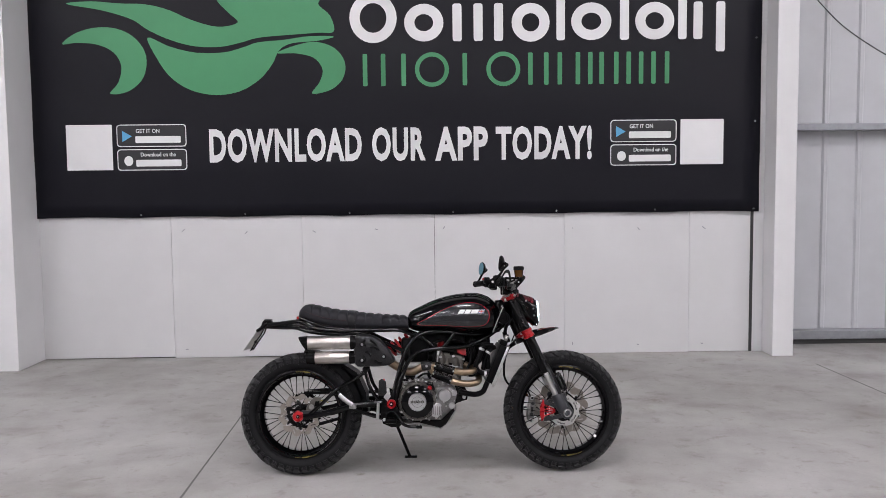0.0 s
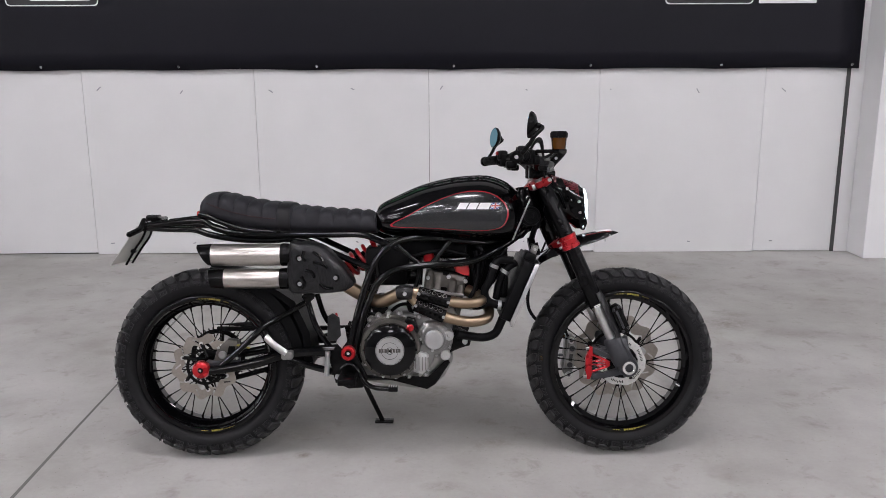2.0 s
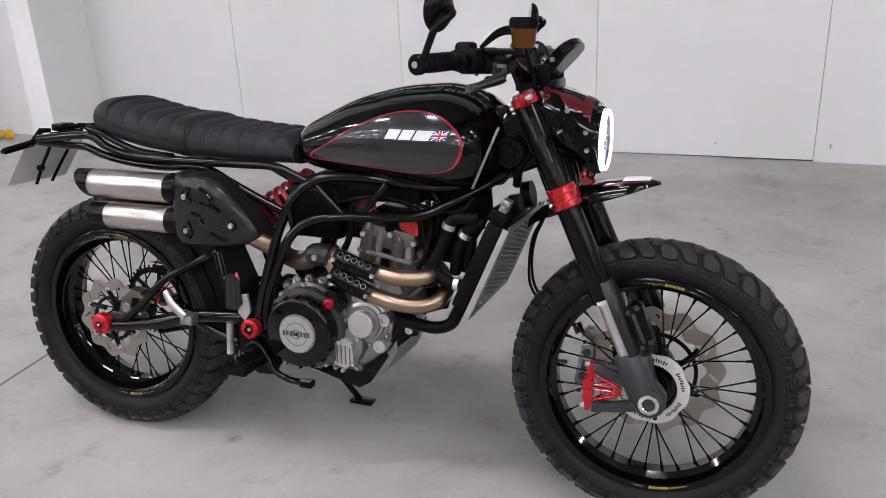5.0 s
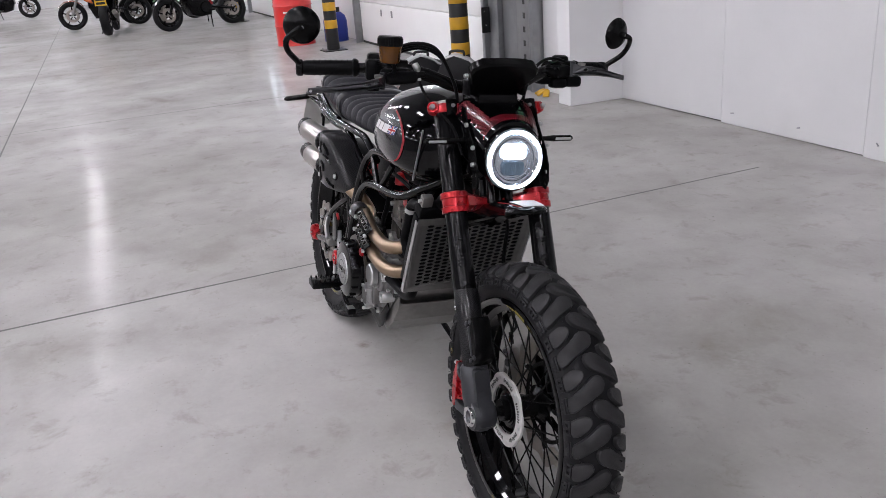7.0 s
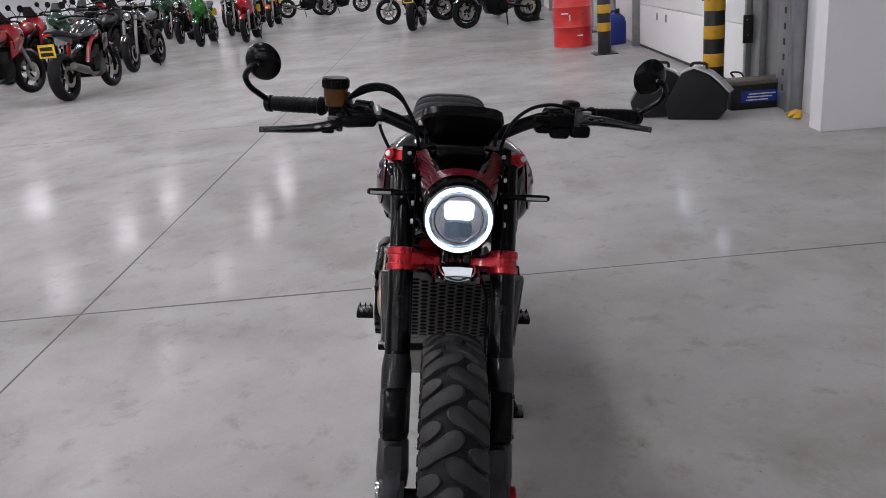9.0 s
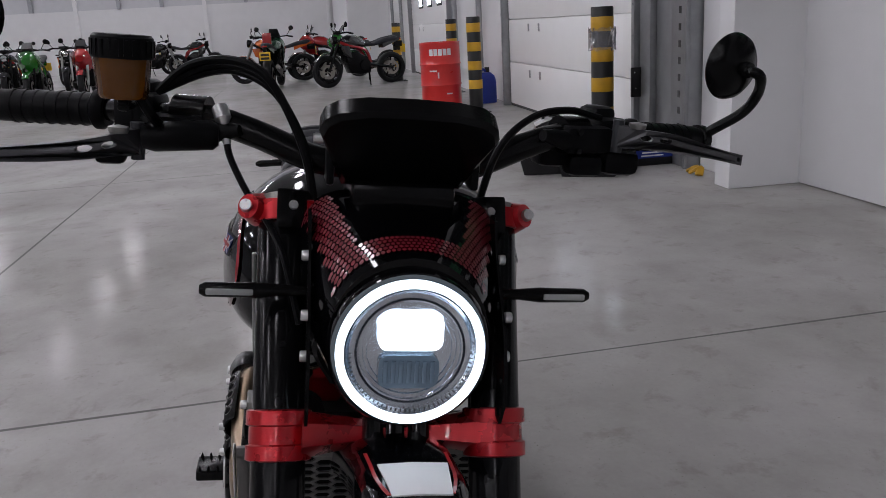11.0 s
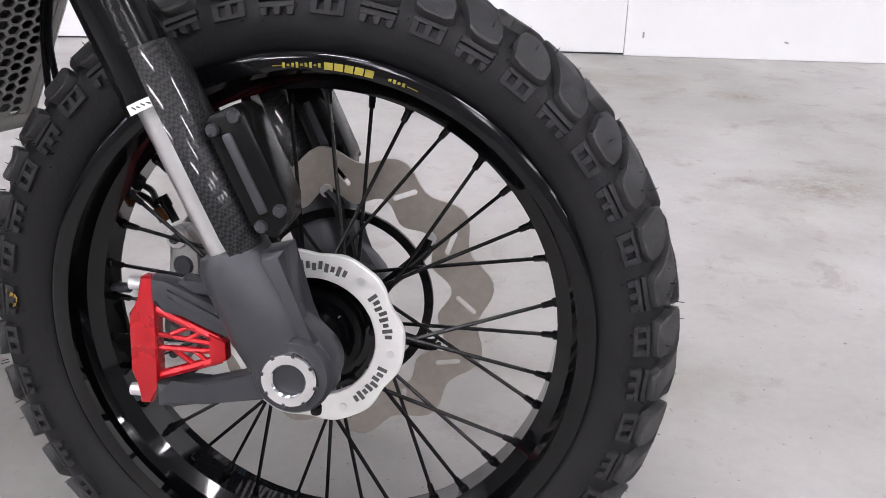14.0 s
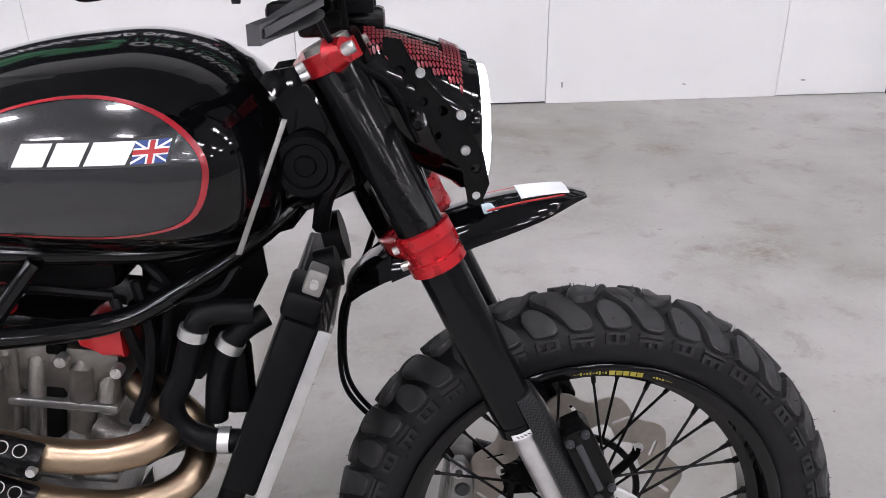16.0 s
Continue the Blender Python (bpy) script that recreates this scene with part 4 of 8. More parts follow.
# yokes
for nm, z0, z1, ext in (("lower_yoke", 0.7745, 0.7310, 0.0310), ("upper_yoke", 0.957, 0.938, 0.0285)):
    yk = None
    for s in (-1, 1):
        p0, p1 = on_fork(z0, LEG[s]), on_fork(z1, LEG[s])
        mid = (p0 + p1) / 2
        dd = (p1 - p0)
        prof = [p0, p0 + dd * 0.03, p0 + dd * 0.3, p0 + dd * 0.33, p0 + dd * 0.38, p0 + dd * 0.62, p0 + dd * 0.67, p0 + dd * 0.7, p0 + dd * 0.97, p1]
        b = sweep(prof, [ext - 0.003, ext, ext, ext - 0.003, ext - 0.003, ext - 0.003, ext - 0.003, ext, ext, ext - 0.003] if nm == "lower_yoke" else [ext - 0.002, ext] + [ext] * 7 + [ext - 0.002], 32)
        if yk is None:
            # bridge between the clamps
            secs = []
            for k in range(13):
                t = k / 12
                y = -0.09 + 0.18 * t
                arch = abs(2 * t - 1)
                hh = (0.008 + 0.014 * arch) if nm == "lower_yoke" else 0.015
                bk = 0.045 - 0.02 * (1 - arch)
                c = (on_fork((z0 + z1) / 2, y)) + FN * ((-0.030 if nm == "lower_yoke" else -0.022) * (1 - arch ** 2))
                ring = []
                for q in range(8):
                    a = 2 * math.pi * q / 8 + math.pi / 8
                    ring.append(c + FN * (0.030 * math.copysign(min(1, abs(math.cos(a)) * 1.3), math.cos(a))) - FD * (hh * math.copysign(min(1, abs(math.sin(a)) * 1.3), math.sin(a))))
                secs.append(ring)
            loft(secs, True, b)
            yk = part(nm, b, M_red, bike, "red anodised fork yoke")
        else:
            part("clamp", b, M_red, yk)
        for q in (0.3, 0.72):
            c = p0 + dd * q - FN * 0.034 + Vector((0, -s * 0.006, 0))
            part("bolt", bolt(c + FN * 0.006, c - FN * 0.004, 0.0058, 12), M_alu_light, yk, "bright clamp bolt")
        if nm == "upper_yoke":
            part("fork_cap", sweep([on_fork(0.954, LEG[s]), on_fork(0.9625, LEG[s]), on_fork(0.9645, LEG[s])], [0.0245, 0.0240, 0.019], 24), M_alu, yk, "bright fork cap")
            secs = []
            for z_ in (0.964, 0.961, 0.935, 0.930):
                c = on_fork(z_, LEG[s])
                ro = 0.0345 if z_ in (0.961, 0.935) else 0.0325
                ring = [c + (FN * math.cos(a) - Vector((0, s, 0)) * math.sin(a)) * ro for a in (radians(-12 + 16 * k) for k in range(8))]
                ring += [c + (FN * math.cos(a) - Vector((0, s, 0)) * math.sin(a)) * 0.027 for a in (radians(100 - 16 * k) for k in range(8))]
                secs.append(ring)
            cv = part("clamp_cover", loft(secs), M_satin, yk, "black lamp bracket shoe")
            c = on_fork(0.949, LEG[s]) + (FN * math.cos(0.25) - Vector((0, s, 0)) * math.sin(0.25)) * 0.033
            part("bolt", bolt(c, c + FN * 0.006, 0.0055, 12), M_alu, cv, "grey socket bolt")
            ear = on_fork(0.950, s * 0.1285 - 0.0075) + FN * 0.004
            part("clamp_ear", sweep([ear, ear + FN * 0.014 + Vector((0, s * 0.010, 0))], [0.017, 0.012], 16), M_red, yk)
            part("bolt", bolt(ear + FN * 0.008 + Vector((0, s * 0.011, 0)), ear + FN * 0.022 + Vector((0, s * 0.012, 0)), 0.0075, 16), M_alu_light, yk, "bright socket bolt")

# ---- headlamp and nacelle ----
LX, LZ = 1.299, 0.8605
turnx = Matrix.Translation((LX, 0, LZ)) @ Matrix.Rotation(radians(-90), 4, "Z")    # lathe axis along +x
lamp = part("headlamp", lathe([(0.0, -0.055), (0.045, -0.05), (0.066, -0.03), (0.0725, -0.022), (0.0725, -0.006), (0.070, -0.002), (0.066, -0.003), (0.064, -0.010), (0.05, -0.03), (0.0, -0.036)], 64, turnx), M_gloss, bike, "round headlamp, lit, with a white halo ring")
part("halo", lathe([(0.0588, -0.003), (0.0650, -0.004), (0.0660, 0.001), (0.0645, 0.0065), (0.0618, 0.008), (0.0595, 0.0060), (0.0586, 0.001)], 72, turnx, closed=True), M_halo, lamp, "glowing white halo ring")
part("reflector", lathe([(0.0574, 0.003), (0.0535, -0.002), (0.049, -0.003), (0.047, -0.010), (0.043, -0.011), (0.041, -0.018), (0.036, -0.019), (0.03, -0.026), (0, -0.028)], 64, turnx), M_bowl, lamp, "stepped bright reflector")
for k in range(40):
    a = radians(180 + 180 * k / 39)
    c = Vector((LX + 0.002, 0.0525 * math.cos(a), LZ + 0.0525 * math.sin(a)))
    part("reflector_rib", rod(c, c + Vector((0.001, 0.0025 * math.cos(a), 0.0025 * math.sin(a))), 0.0007, 5), M_grey, lamp)


def rounded(cy, cz, hy, hz, r, x0, x1, n=5):
    pts = []
    for qx, qz, a0 in ((1, 1, 0), (-1, 1, 90), (-1, -1, 180), (1, -1, 270)):
        for k in range(n + 1):
            a = radians(a0 + 90 * k / n)
            pts.append((cy + qx * (hy - r) + r * math.cos(a), cz + qz * (hz - r) + r * math.sin(a)))
    b = bmesh.new()
    lo = [b.verts.new((x0, y, z)) for y, z in pts]
    hi = [b.verts.new((x1, y, z)) for y, z in pts]
    b.faces.new(lo[::-1])
    b.faces.new(hi)
    m = len(pts)
    for i in range(m):
        b.faces.new((lo[i], lo[(i + 1) % m], hi[(i + 1) % m], hi[i]))
    return b


part("projector", rounded(0, LZ + 0.0165, 0.0285, 0.0165, 0.009, LX - 0.016, LX - 0.003), M_led, lamp, "glowing main projector")
part("low_lens", rounded(0, LZ - 0.0205, 0.027, 0.0155, 0.009, LX - 0.016, LX - 0.005), M_lowlens, lamp, "bluish lower projector lens")
for k in range(7):
    part("lens_flute", box(LX - 0.006, LX - 0.0035, -0.021 + 0.007 * k - 0.0022, -0.021 + 0.007 * k + 0.0022, LZ - 0.031, LZ - 0.010, 0.0008), M_lowlens, lamp)
part("reflector_bowl", lathe([(0.0468, -0.003), (0.0455, -0.0035), (0.0450, -0.0062), (0.0420, -0.0066), (0.0414, -0.0088), (0.0382, -0.0092), (0.0376, -0.0106), (0.0, -0.0110), (0.0, -0.0119), (0.0468, -0.0119)], 56, turnx, closed=True), M_bowl, lamp, "bright stepped reflector bowl")

# nacelle: a shell from the yokes to the lamp
secs = []
for t in [k / 8 for k in range(9)]:
    x = 1.175 + (1.286 - 1.175) * t
    hw = 0.098 + (0.073 - 0.098) * t ** 1.3
    top = 0.980 + (0.942 - 0.980) * t ** 1.3
    bot = 0.845 + (0.787 - 0.845) * t
    ring = []
    for k in range(28):
        a = 2 * math.pi * k / 28
        p = 2.0 + 1.6 * (1 - t)
        c, s_ = math.cos(a), math.sin(a)
        ring.append((x - 0.012 * s_ * (1 - t), hw * math.copysign(abs(c) ** (2 / p), c), (top + bot) / 2 + (top - bot) / 2 * math.copysign(abs(s_) ** (2 / p), s_)))
    secs.append(ring)
nac = part("nacelle", loft(secs), M_gloss, bike, "gloss black headlamp nacelle with red honeycomb graphic")


def nacelle_top(x, y):
    t = max(0.0, min(1.0, (x - 1.175) / 0.111))
    hw = 0.098 + (0.073 - 0.098) * t ** 1.3
    top = 0.980 + (0.942 - 0.980) * t ** 1.3
    bot = 0.845 + (0.787 - 0.845) * t
    p = 2.0 + 1.6 * (1 - t)
    u = min(0.98, abs(y) / hw)
    return (top + bot) / 2 + (top - bot) / 2 * (1 - u ** p) ** (1 / p)


hb = bmesh.new()
hx = 0.0046
for i in range(25):
    for j in range(44):
        x = 1.180 + i * hx * 0.87
        y = -0.1 + j * hx + (hx / 2 if i % 2 else 0)
        t = (x - 1.18) / 0.106
        edge = 0.082 - 0.030 * t
        inarm = abs(abs(y) - edge) < 0.013 or (t > 0.72 and abs(y) < 0.060 and t < 0.99)
        if not inarm:
            continue
        vs = []
        for k in range(6):
            a = radians(60 * k)
            vx, vy = x + 0.0021 * math.cos(a), y + 0.0021 * math.sin(a)
            vs.append(hb.verts.new((vx, vy, nacelle_top(vx, vy) + 0.0012)))
        hb.faces.new(vs)
part("honeycomb_graphic", hb, M_honey, nac, "red honeycomb graphic", smooth=False)
# drilled side plates that carry the lamp
for s in (-1, 1):
    sp = part("lamp_bracket", drilled_plate([(x + 0.009, z - 0.004) for x, z in [(1.188, 0.968), (1.206, 0.965), (1.220, 0.937), (1.243, 0.910), (1.269, 0.882), (1.287, 0.848), (1.293, 0.815), (1.283, 0.792), (1.270, 0.795), (1.264, 0.832), (1.244, 0.848), (1.233, 0.878), (1.207, 0.902), (1.186, 0.928)]],
                                           [(x + 0.009, z - 0.004, r) for x, z, r in [(1.196, 0.920, 0.0055), (1.204, 0.934, 0.0055), (1.214, 0.917, 0.0055), (1.226, 0.903, 0.005), (1.279, 0.803, 0.0045), (1.279, 0.832, 0.0055), (1.246, 0.893, 0.0055), (1.240, 0.868, 0.004)]], s * 0.088 - 0.0015, s * 0.088 + 0.0015), M_satin, bike, "black drilled lamp bracket", smooth=False)
    for bx, bz in ((1.233, 0.928), (1.273, 0.8845), (1.277, 0.848)):
        part("bolt", bolt((bx, s * 0.089, bz), (bx, s * 0.095, bz), 0.0062, 12), M_alu_light, sp, "bright bolt")
    # indicator
    ind = part("indicator", sweep([(1.225, s * 0.085, 0.892), (1.225, s * 0.115, 0.892), (1.226, s * 0.135, 0.892), (1.226, s * 0.180, 0.892), (1.226, s * 0.185, 0.892)], [0.005, 0.0055, 0.0075, 0.0068, 0.004], 14), M_satin, bike, "slim black indicator with smoked lens")
    part("lens", box(1.2300, 1.2345, min(s * 0.137, s * 0.179), max(s * 0.137, s * 0.179), 0.889, 0.895, 0.0015), M_indicator, ind, "smoked lens")
for s in (-1, 1):
    part("gusset_strip", slab([(1.044, 0.762), (1.050, 0.762), (1.1055, 0.894), (1.1005, 0.895)], s * 0.142 - 0.002, s * 0.142 + 0.002, 0.001), M_alu, bike, "bright pressed gusset edge")
hg = part("headstock_gusset", slab([(1.000, 0.757), (1.041, 0.750), (1.088, 0.774), (1.132, 0.788), (1.168, 0.801), (1.160, 0.862), (1.120, 0.925), (1.080, 0.925), (1.040, 0.860)], -0.052, 0.052, 0.008), M_gloss, bike, "gloss black boxed headstock gusset")
part("horn", lathe([(0.0, -0.086), (0.010, -0.086), (0.012, -0.083), (0.022, -0.083), (0.024, -0.087), (0.031, -0.087), (0.034, -0.082), (0.034, -0.066), (0.026, -0.052), (0.0, -0.052)], 36, Matrix.Translation((1.112, 0, 0.836))), M_matt, hg, "round black horn")
part("gusset_weld", tube([(1.050, -0.054, 0.772), (1.085, -0.056, 0.784), (1.128, -0.056, 0.798)], 0.004, 8), M_satin, hg)
part("headstock", sweep([on_fork(0.94, 0) - FN * 0.03, on_fork(0.74, 0) - FN * 0.03], 0.032, 24), M_gloss, bike, "black headstock")
part("wiring_loom", tube([(1.2, -0.03, 0.80), (1.17, -0.045, 0.85), (1.19, -0.05, 0.90), (1.17, -0.03, 0.95)], 0.012, 8), M_matt, bike)
part("wiring_loom", tube([(1.15, -0.06, 0.83), (1.13, -0.07, 0.80), (1.12, -0.05, 0.76)], 0.010, 8), M_matt, bike)

for s in (-1, 1):
    part("lamp_stay", sweep([on_fork(0.745, s * 0.022) + FN * 0.004, on_fork(0.80, s * 0.024) + FN * 0.012, on_fork(0.85, s * 0.028) + FN * 0.012], [0.011, 0.009, 0.008], 12), M_gloss, bike, "black lamp stay")
# beak of a front mudguard under the lamp
BEAK = smooth_table([(1.195, 0.736), (1.25, 0.757), (1.291, 0.7690), (1.33, 0.7765), (1.36, 0.7805), (1.40, 0.7825), (1.423, 0.7775)])
secs = []
for t in [k / 16 for k in range(17)]:
    x = 1.195 + 0.228 * t
    z = lerp_table(BEAK, x)
    hw = 0.058 - 0.014 * t - 0.026 * max(0, (t - 0.70) / 0.30) ** 2.0
    q = 1 - 0.72 * t
    sk = 0.038 * (1 - t ** 3) + 0.004
    secs.append([(x, -hw, z - sk), (x, -hw * 0.96, z - 0.5 * sk), (x, -hw * 0.80, z - 0.010 * q), (x, -hw * 0.45, z - 0.001), (x, 0, z), (x, hw * 0.45, z - 0.001), (x, hw * 0.80, z - 0.010 * q), (x, hw * 0.96, z - 0.5 * sk), (x, hw, z - sk),
                 (x, hw * 0.90, z - 0.5 * sk - 0.003), (x, hw * 0.74, z - 0.015 * q - 0.001), (x, 0, z - 0.006 * q), (x, -hw * 0.74, z - 0.015 * q - 0.001), (x, -hw * 0.90, z - 0.5 * sk - 0.003)])
beak = part("front_mudguard", loft(secs), M_gloss, bike, "short gloss black beak mudguard with a white sticker")
secs = []
for k in range(7):
    x = 1.345 + 0.056 * k / 6
    z = lerp_table(BEAK, x)
    hy = 0.030 - 0.006 * k / 6
    secs.append([(x, -hy, z + 0.0003), (x, 0, z + 0.0015), (x, hy, z + 0.0003), (x, hy, z - 0.001), (x, 0, z - 0.0002), (x, -hy, z - 0.001)])
part("sticker", loft(secs), M_white_print, beak, "white paper sticker", smooth=False)
for s in (-1, 1):
    secs = []
    for k in range(9):
        x = 1.305 + 0.090 * k / 8
        t = (x - 1.195) / 0.228
        hw = 0.058 - 0.014 * t - 0.026 * max(0, (t - 0.70) / 0.30) ** 2.0
        zs = lerp_table(BEAK, x) - 0.001 - (0.010 * (1 - 0.72 * t) - 0.001) * 0.72
        yy = s * hw * 0.70
        secs.append([(x, yy - 0.0015, zs + 0.0008), (x, yy + 0.0015, zs + 0.0008), (x, yy + 0.0015, zs - 0.001), (x, yy - 0.0015, zs - 0.001)])
    part("stripe", loft(secs), M_redpaint, beak, "thin red pinstripe", smooth=False)
secs = []
for x, zt, zb, hw in ((1.212, 0.735, 0.700, 0.050), (1.185, 0.722, 0.690, 0.049), (1.160, 0.700, 0.676, 0.044), (1.146, 0.686, 0.664, 0.038), (1.141, 0.678, 0.664, 0.030)):
    secs.append([(x, -hw, zb), (x, -hw * 0.9, zt - 0.006), (x, -hw * 0.5, zt), (x, hw * 0.5, zt), (x, hw * 0.9, zt - 0.006), (x, hw, zb), (x, hw * 0.8, zt - 0.012), (x, -hw * 0.8, zt - 0.012)])
part("mudguard_tail", loft(secs), M_gloss, bike, "short gloss black tail of the front mudguard")

# ---- handlebar ----
for s in (-1, 1):
    bar = [(1.130, 0, 0.998), (1.130, s * 0.05, 0.998), (1.127, s * 0.085, 1.002), (1.115, s * 0.14, 1.022), (1.100, s * 0.188, 1.034), (1.074, s * 0.24, 1.034), (1.046, s * 0.304, 1.032), (1.010, s * 0.40, 1.028)]
    path = spline(bar, 6)
    hb_ = part("handlebar", sweep(path, [0.0142 if abs(q.y) < 0.17 else (0.0142 - 0.003 * min(1, (abs(q.y) - 0.17) / 0.05)) for q in path], 16), M_satin, bike, "black tapered handlebar half")
    part("bar_clamp", box(1.108, 1.150, s * 0.035 - 0.015, s * 0.035 + 0.015, 0.962, 1.016, 0.005), M_satin, hb_)
    g0, g1 = Vector((1.052, s * 0.286, 1.0325)), Vector((1.012, s * 0.402, 1.0280))
    gd = (g1 - g0)
    part("grip", sweep([g0, g0 + gd * 0.05, g0 + gd * 0.09, g0 + gd * 0.12, g0 + gd * 0.5, g0 + gd * 0.93, g1], [0.017, 0.0205, 0.0205, 0.0165, 0.0168, 0.0165, 0.015], 20), M_matt, hb_, "black rubber grip")
    for k in range(7):
        c = g0 + gd * (0.2 + 0.1 * k)
        part("grip_ring", sweep([c - gd * 0.012, c + gd * 0.012], 0.0176, 18), M_matt, hb_)
    be = part("bar_end", sweep([g1, g1 + gd * 0.02, g1 + gd * 0.10, g1 + gd * 0.13], [0.0145, 0.0185, 0.0185, 0.015], 24), M_satin, hb_)
    part("bar_end_screw", sweep([g1 + gd * 0.125, g1 + gd * 0.145], 0.006, 12), M_alu_light, be, "bright screw")
    rz = Matrix.Rotation(radians(s * 17), 4, "Z")
    hs = Matrix.Translation((1.066, s * 0.252, 1.032)) @ rz
    sb = part("switch_block", box(-0.022, 0.024, -0.022, 0.022, -0.026, 0.022, 0.008, None, hs), M_matt, hb_, "black switch block")
    part("switch_seam", box(-0.0225, 0.0245, -0.0008, 0.0008, -0.024, 0.020, 0, None, hs), M_hole, sb)
    part("switch_pod", box(-0.030, 0.006, -0.018, 0.014, -0.002, 0.034, 0.008, None, hs), M_matt, sb)
    part("switch_button", rod(hs @ Vector((-0.028, 0, 0.022)), hs @ Vector((-0.035, 0, 0.024)), 0.007, 12), M_redpaint if s > 0 else M_matt, sb)
    part("switch_paddle", box(-0.034, -0.022, -0.006, 0.010, -0.016, -0.006, 0.003, None, hs), M_satin, sb)
    part("block_screw", bolt(hs @ Vector((0.004, 0.010, -0.025)), hs @ Vector((0.004, 0.010, -0.030)), 0.0045, 10), M_grey, sb)
    # perch and its blade lever, slotted at the tip
    pm = Matrix.Translation((1.086, s * 0.212, 1.030 if s > 0 else 1.020)) @ rz
    pc = part("lever_perch", box(-0.012, 0.030, -0.034, 0.030, -0.014, 0.016, 0.007, None, pm), M_matt, hb_, "black lever perch")
    part("perch_clamp", rod((1.094, s * 0.186, 1.034), (1.084, s * 0.218, 1.034), 0.021, 20), M_satin, pc)
    part("perch_boot", sweep([pm @ Vector((0.020, -s * 0.030, 0.0)), pm @ Vector((0.022, -s * 0.050, 0.004)), pm @ Vector((0.024, -s * 0.066, 0.006))], [0.011, 0.009, 0.006], 14), M_matt, pc, "rubber boot")
    for bz in (0.010, -0.010):
        part("perch_bolt", bolt(pm @ Vector((0.029, -s * 0.022, bz)), pm @ Vector((0.034, -s * 0.022, bz)), 0.0045, 10), M_satin, pc)
    if s < 0:
        part("master_cylinder", sweep([(1.124, -0.176, 1.020), (1.124, -0.182, 1.020), (1.122, -0.236, 1.016), (1.121, -0.246, 1.015)], [0.010, 0.0145, 0.0145, 0.011], 18), M_matt, pc, "black brake master cylinder")
        part("lever_knuckle", box(1.098, 1.128, -0.290, -0.262, 0.988, 1.004, 0.006), M_matt, pc)
    else:
        part("clutch_lump", box(1.082, 1.112, 0.196, 0.238, 0.990, 1.014, 0.008), M_matt, pc)
        part("clutch_lump", box(1.074, 1.108, 0.240, 0.284, 0.992, 1.020, 0.009), M_matt, pc)
        part("clutch_lump", box(1.060, 1.100, 0.165, 0.200, 0.998, 1.026, 0.008), M_matt, pc)
    if s < 0:
        way = spline([(1.110, -0.248, 1.010), (1.134, -0.272, 1.008), (1.137, -0.310, 1.001), (1.124, -0.360, 0.9945), (1.108, -0.398, 0.990), (1.102, -0.418, 0.988)], 6)
    else:
        way = spline([(1.104, 0.248, 1.037), (1.128, 0.272, 1.037), (1.130, 0.310, 1.035), (1.116, 0.360, 1.025), (1.098, 0.398, 1.018), (1.092, 0.418, 1.0145)], 6)
    top = [(u / 200, 0.0125 if u < 3 else max(0.0062, 0.0105 - 0.00045 * (u - 3))) for u in range(0, 19)]
    bt = drilled_plate([(u, -h) for u, h in top] + [(u, h) for u, h in reversed(top)], [(0.020, 0.001, 0.0034), (0.030, 0.0008, 0.0034), (0.0845, 0.0, 0.0032)], -0.0042, 0.0042)
    for v in bt.verts:
        f = min(0.9999, v.co.x / 0.09) * (len(way) - 1)
        i = min(len(way) - 2, int(f))
        c, d = Vector(way[i]).lerp(Vector(way[i + 1]), f - i), (Vector(way[i + 1]) - Vector(way[i]))
        v.co = c + Vector((d.y, -d.x, 0)).normalized() * v.co.y + Vector((0, 0, v.co.z))
    lv = part("lever", bt, M_lever, hb_, "machined grey blade brake lever" if s < 0 else "machined grey blade clutch lever", smooth=False)
    piv = Vector(way[0])
    part("lever_adjuster", lathe([(0.0, 0.0), (0.0085, 0.0), (0.0095, 0.002), (0.0095, 0.006), (0.0, 0.008)], 18, Matrix.Translation(Vector(way[5]) + Vector((-0.004, 0, 0.010))) @ Matrix.Rotation(radians(90), 4, "X")), M_alu, lv, "bright lever adjuster")
    part("pivot_screw", rod(piv + Vector((0.002, s * 0.004, -0.018)), piv + Vector((0.002, s * 0.004, 0.018)), 0.0065, 12), M_grey, lv)
    # bar-end mirror
    c = Vector((1.049, s * 0.416, 1.121))
    aim = (Vector((-1.0, -s * 0.30, 0.12))).normalized()
    st = [g1 + gd * 0.07, g1 + Vector((0.012, s * 0.016, 0.014)), g1 + Vector((0.030, s * 0.042, 0.038)), g1 + Vector((0.044, s * 0.050, 0.062)), c - aim * 0.030 + Vector((0.002, s * 0.012, -0.006)), c - aim * 0.024]
    mr = part("mirror_stem", tube(st, 0.0065, 10), M_satin, bike, "black bar-end mirror stem")
    q = aim.to_track_quat("Y", "Z").to_matrix().to_4x4()
    part("mirror_shell", lathe([(0.0, -0.02), (0.012, -0.019), (0.03, -0.012), (0.038, -0.004), (0.040, 0.002), (0.038, 0.005), (0.0, 0.005)], 40, Matrix.Translation(c) @ q), M_satin, mr, "round black mirror shell")
    part("mirror_glass", lathe([(0.0, 0.0056), (0.036, 0.0056), (0.036, 0.0050)], 40, Matrix.Translation(c) @ q), M_mirror, mr, "blue-tinted mirror glass")
    part("mirror_boss", rod(c - aim * 0.016, c - aim * 0.028, 0.009, 14), M_satin, mr)
    part("mirror_screw", rod(c - aim * 0.028, c - aim * 0.031, 0.004, 10), M_alu_light, mr)
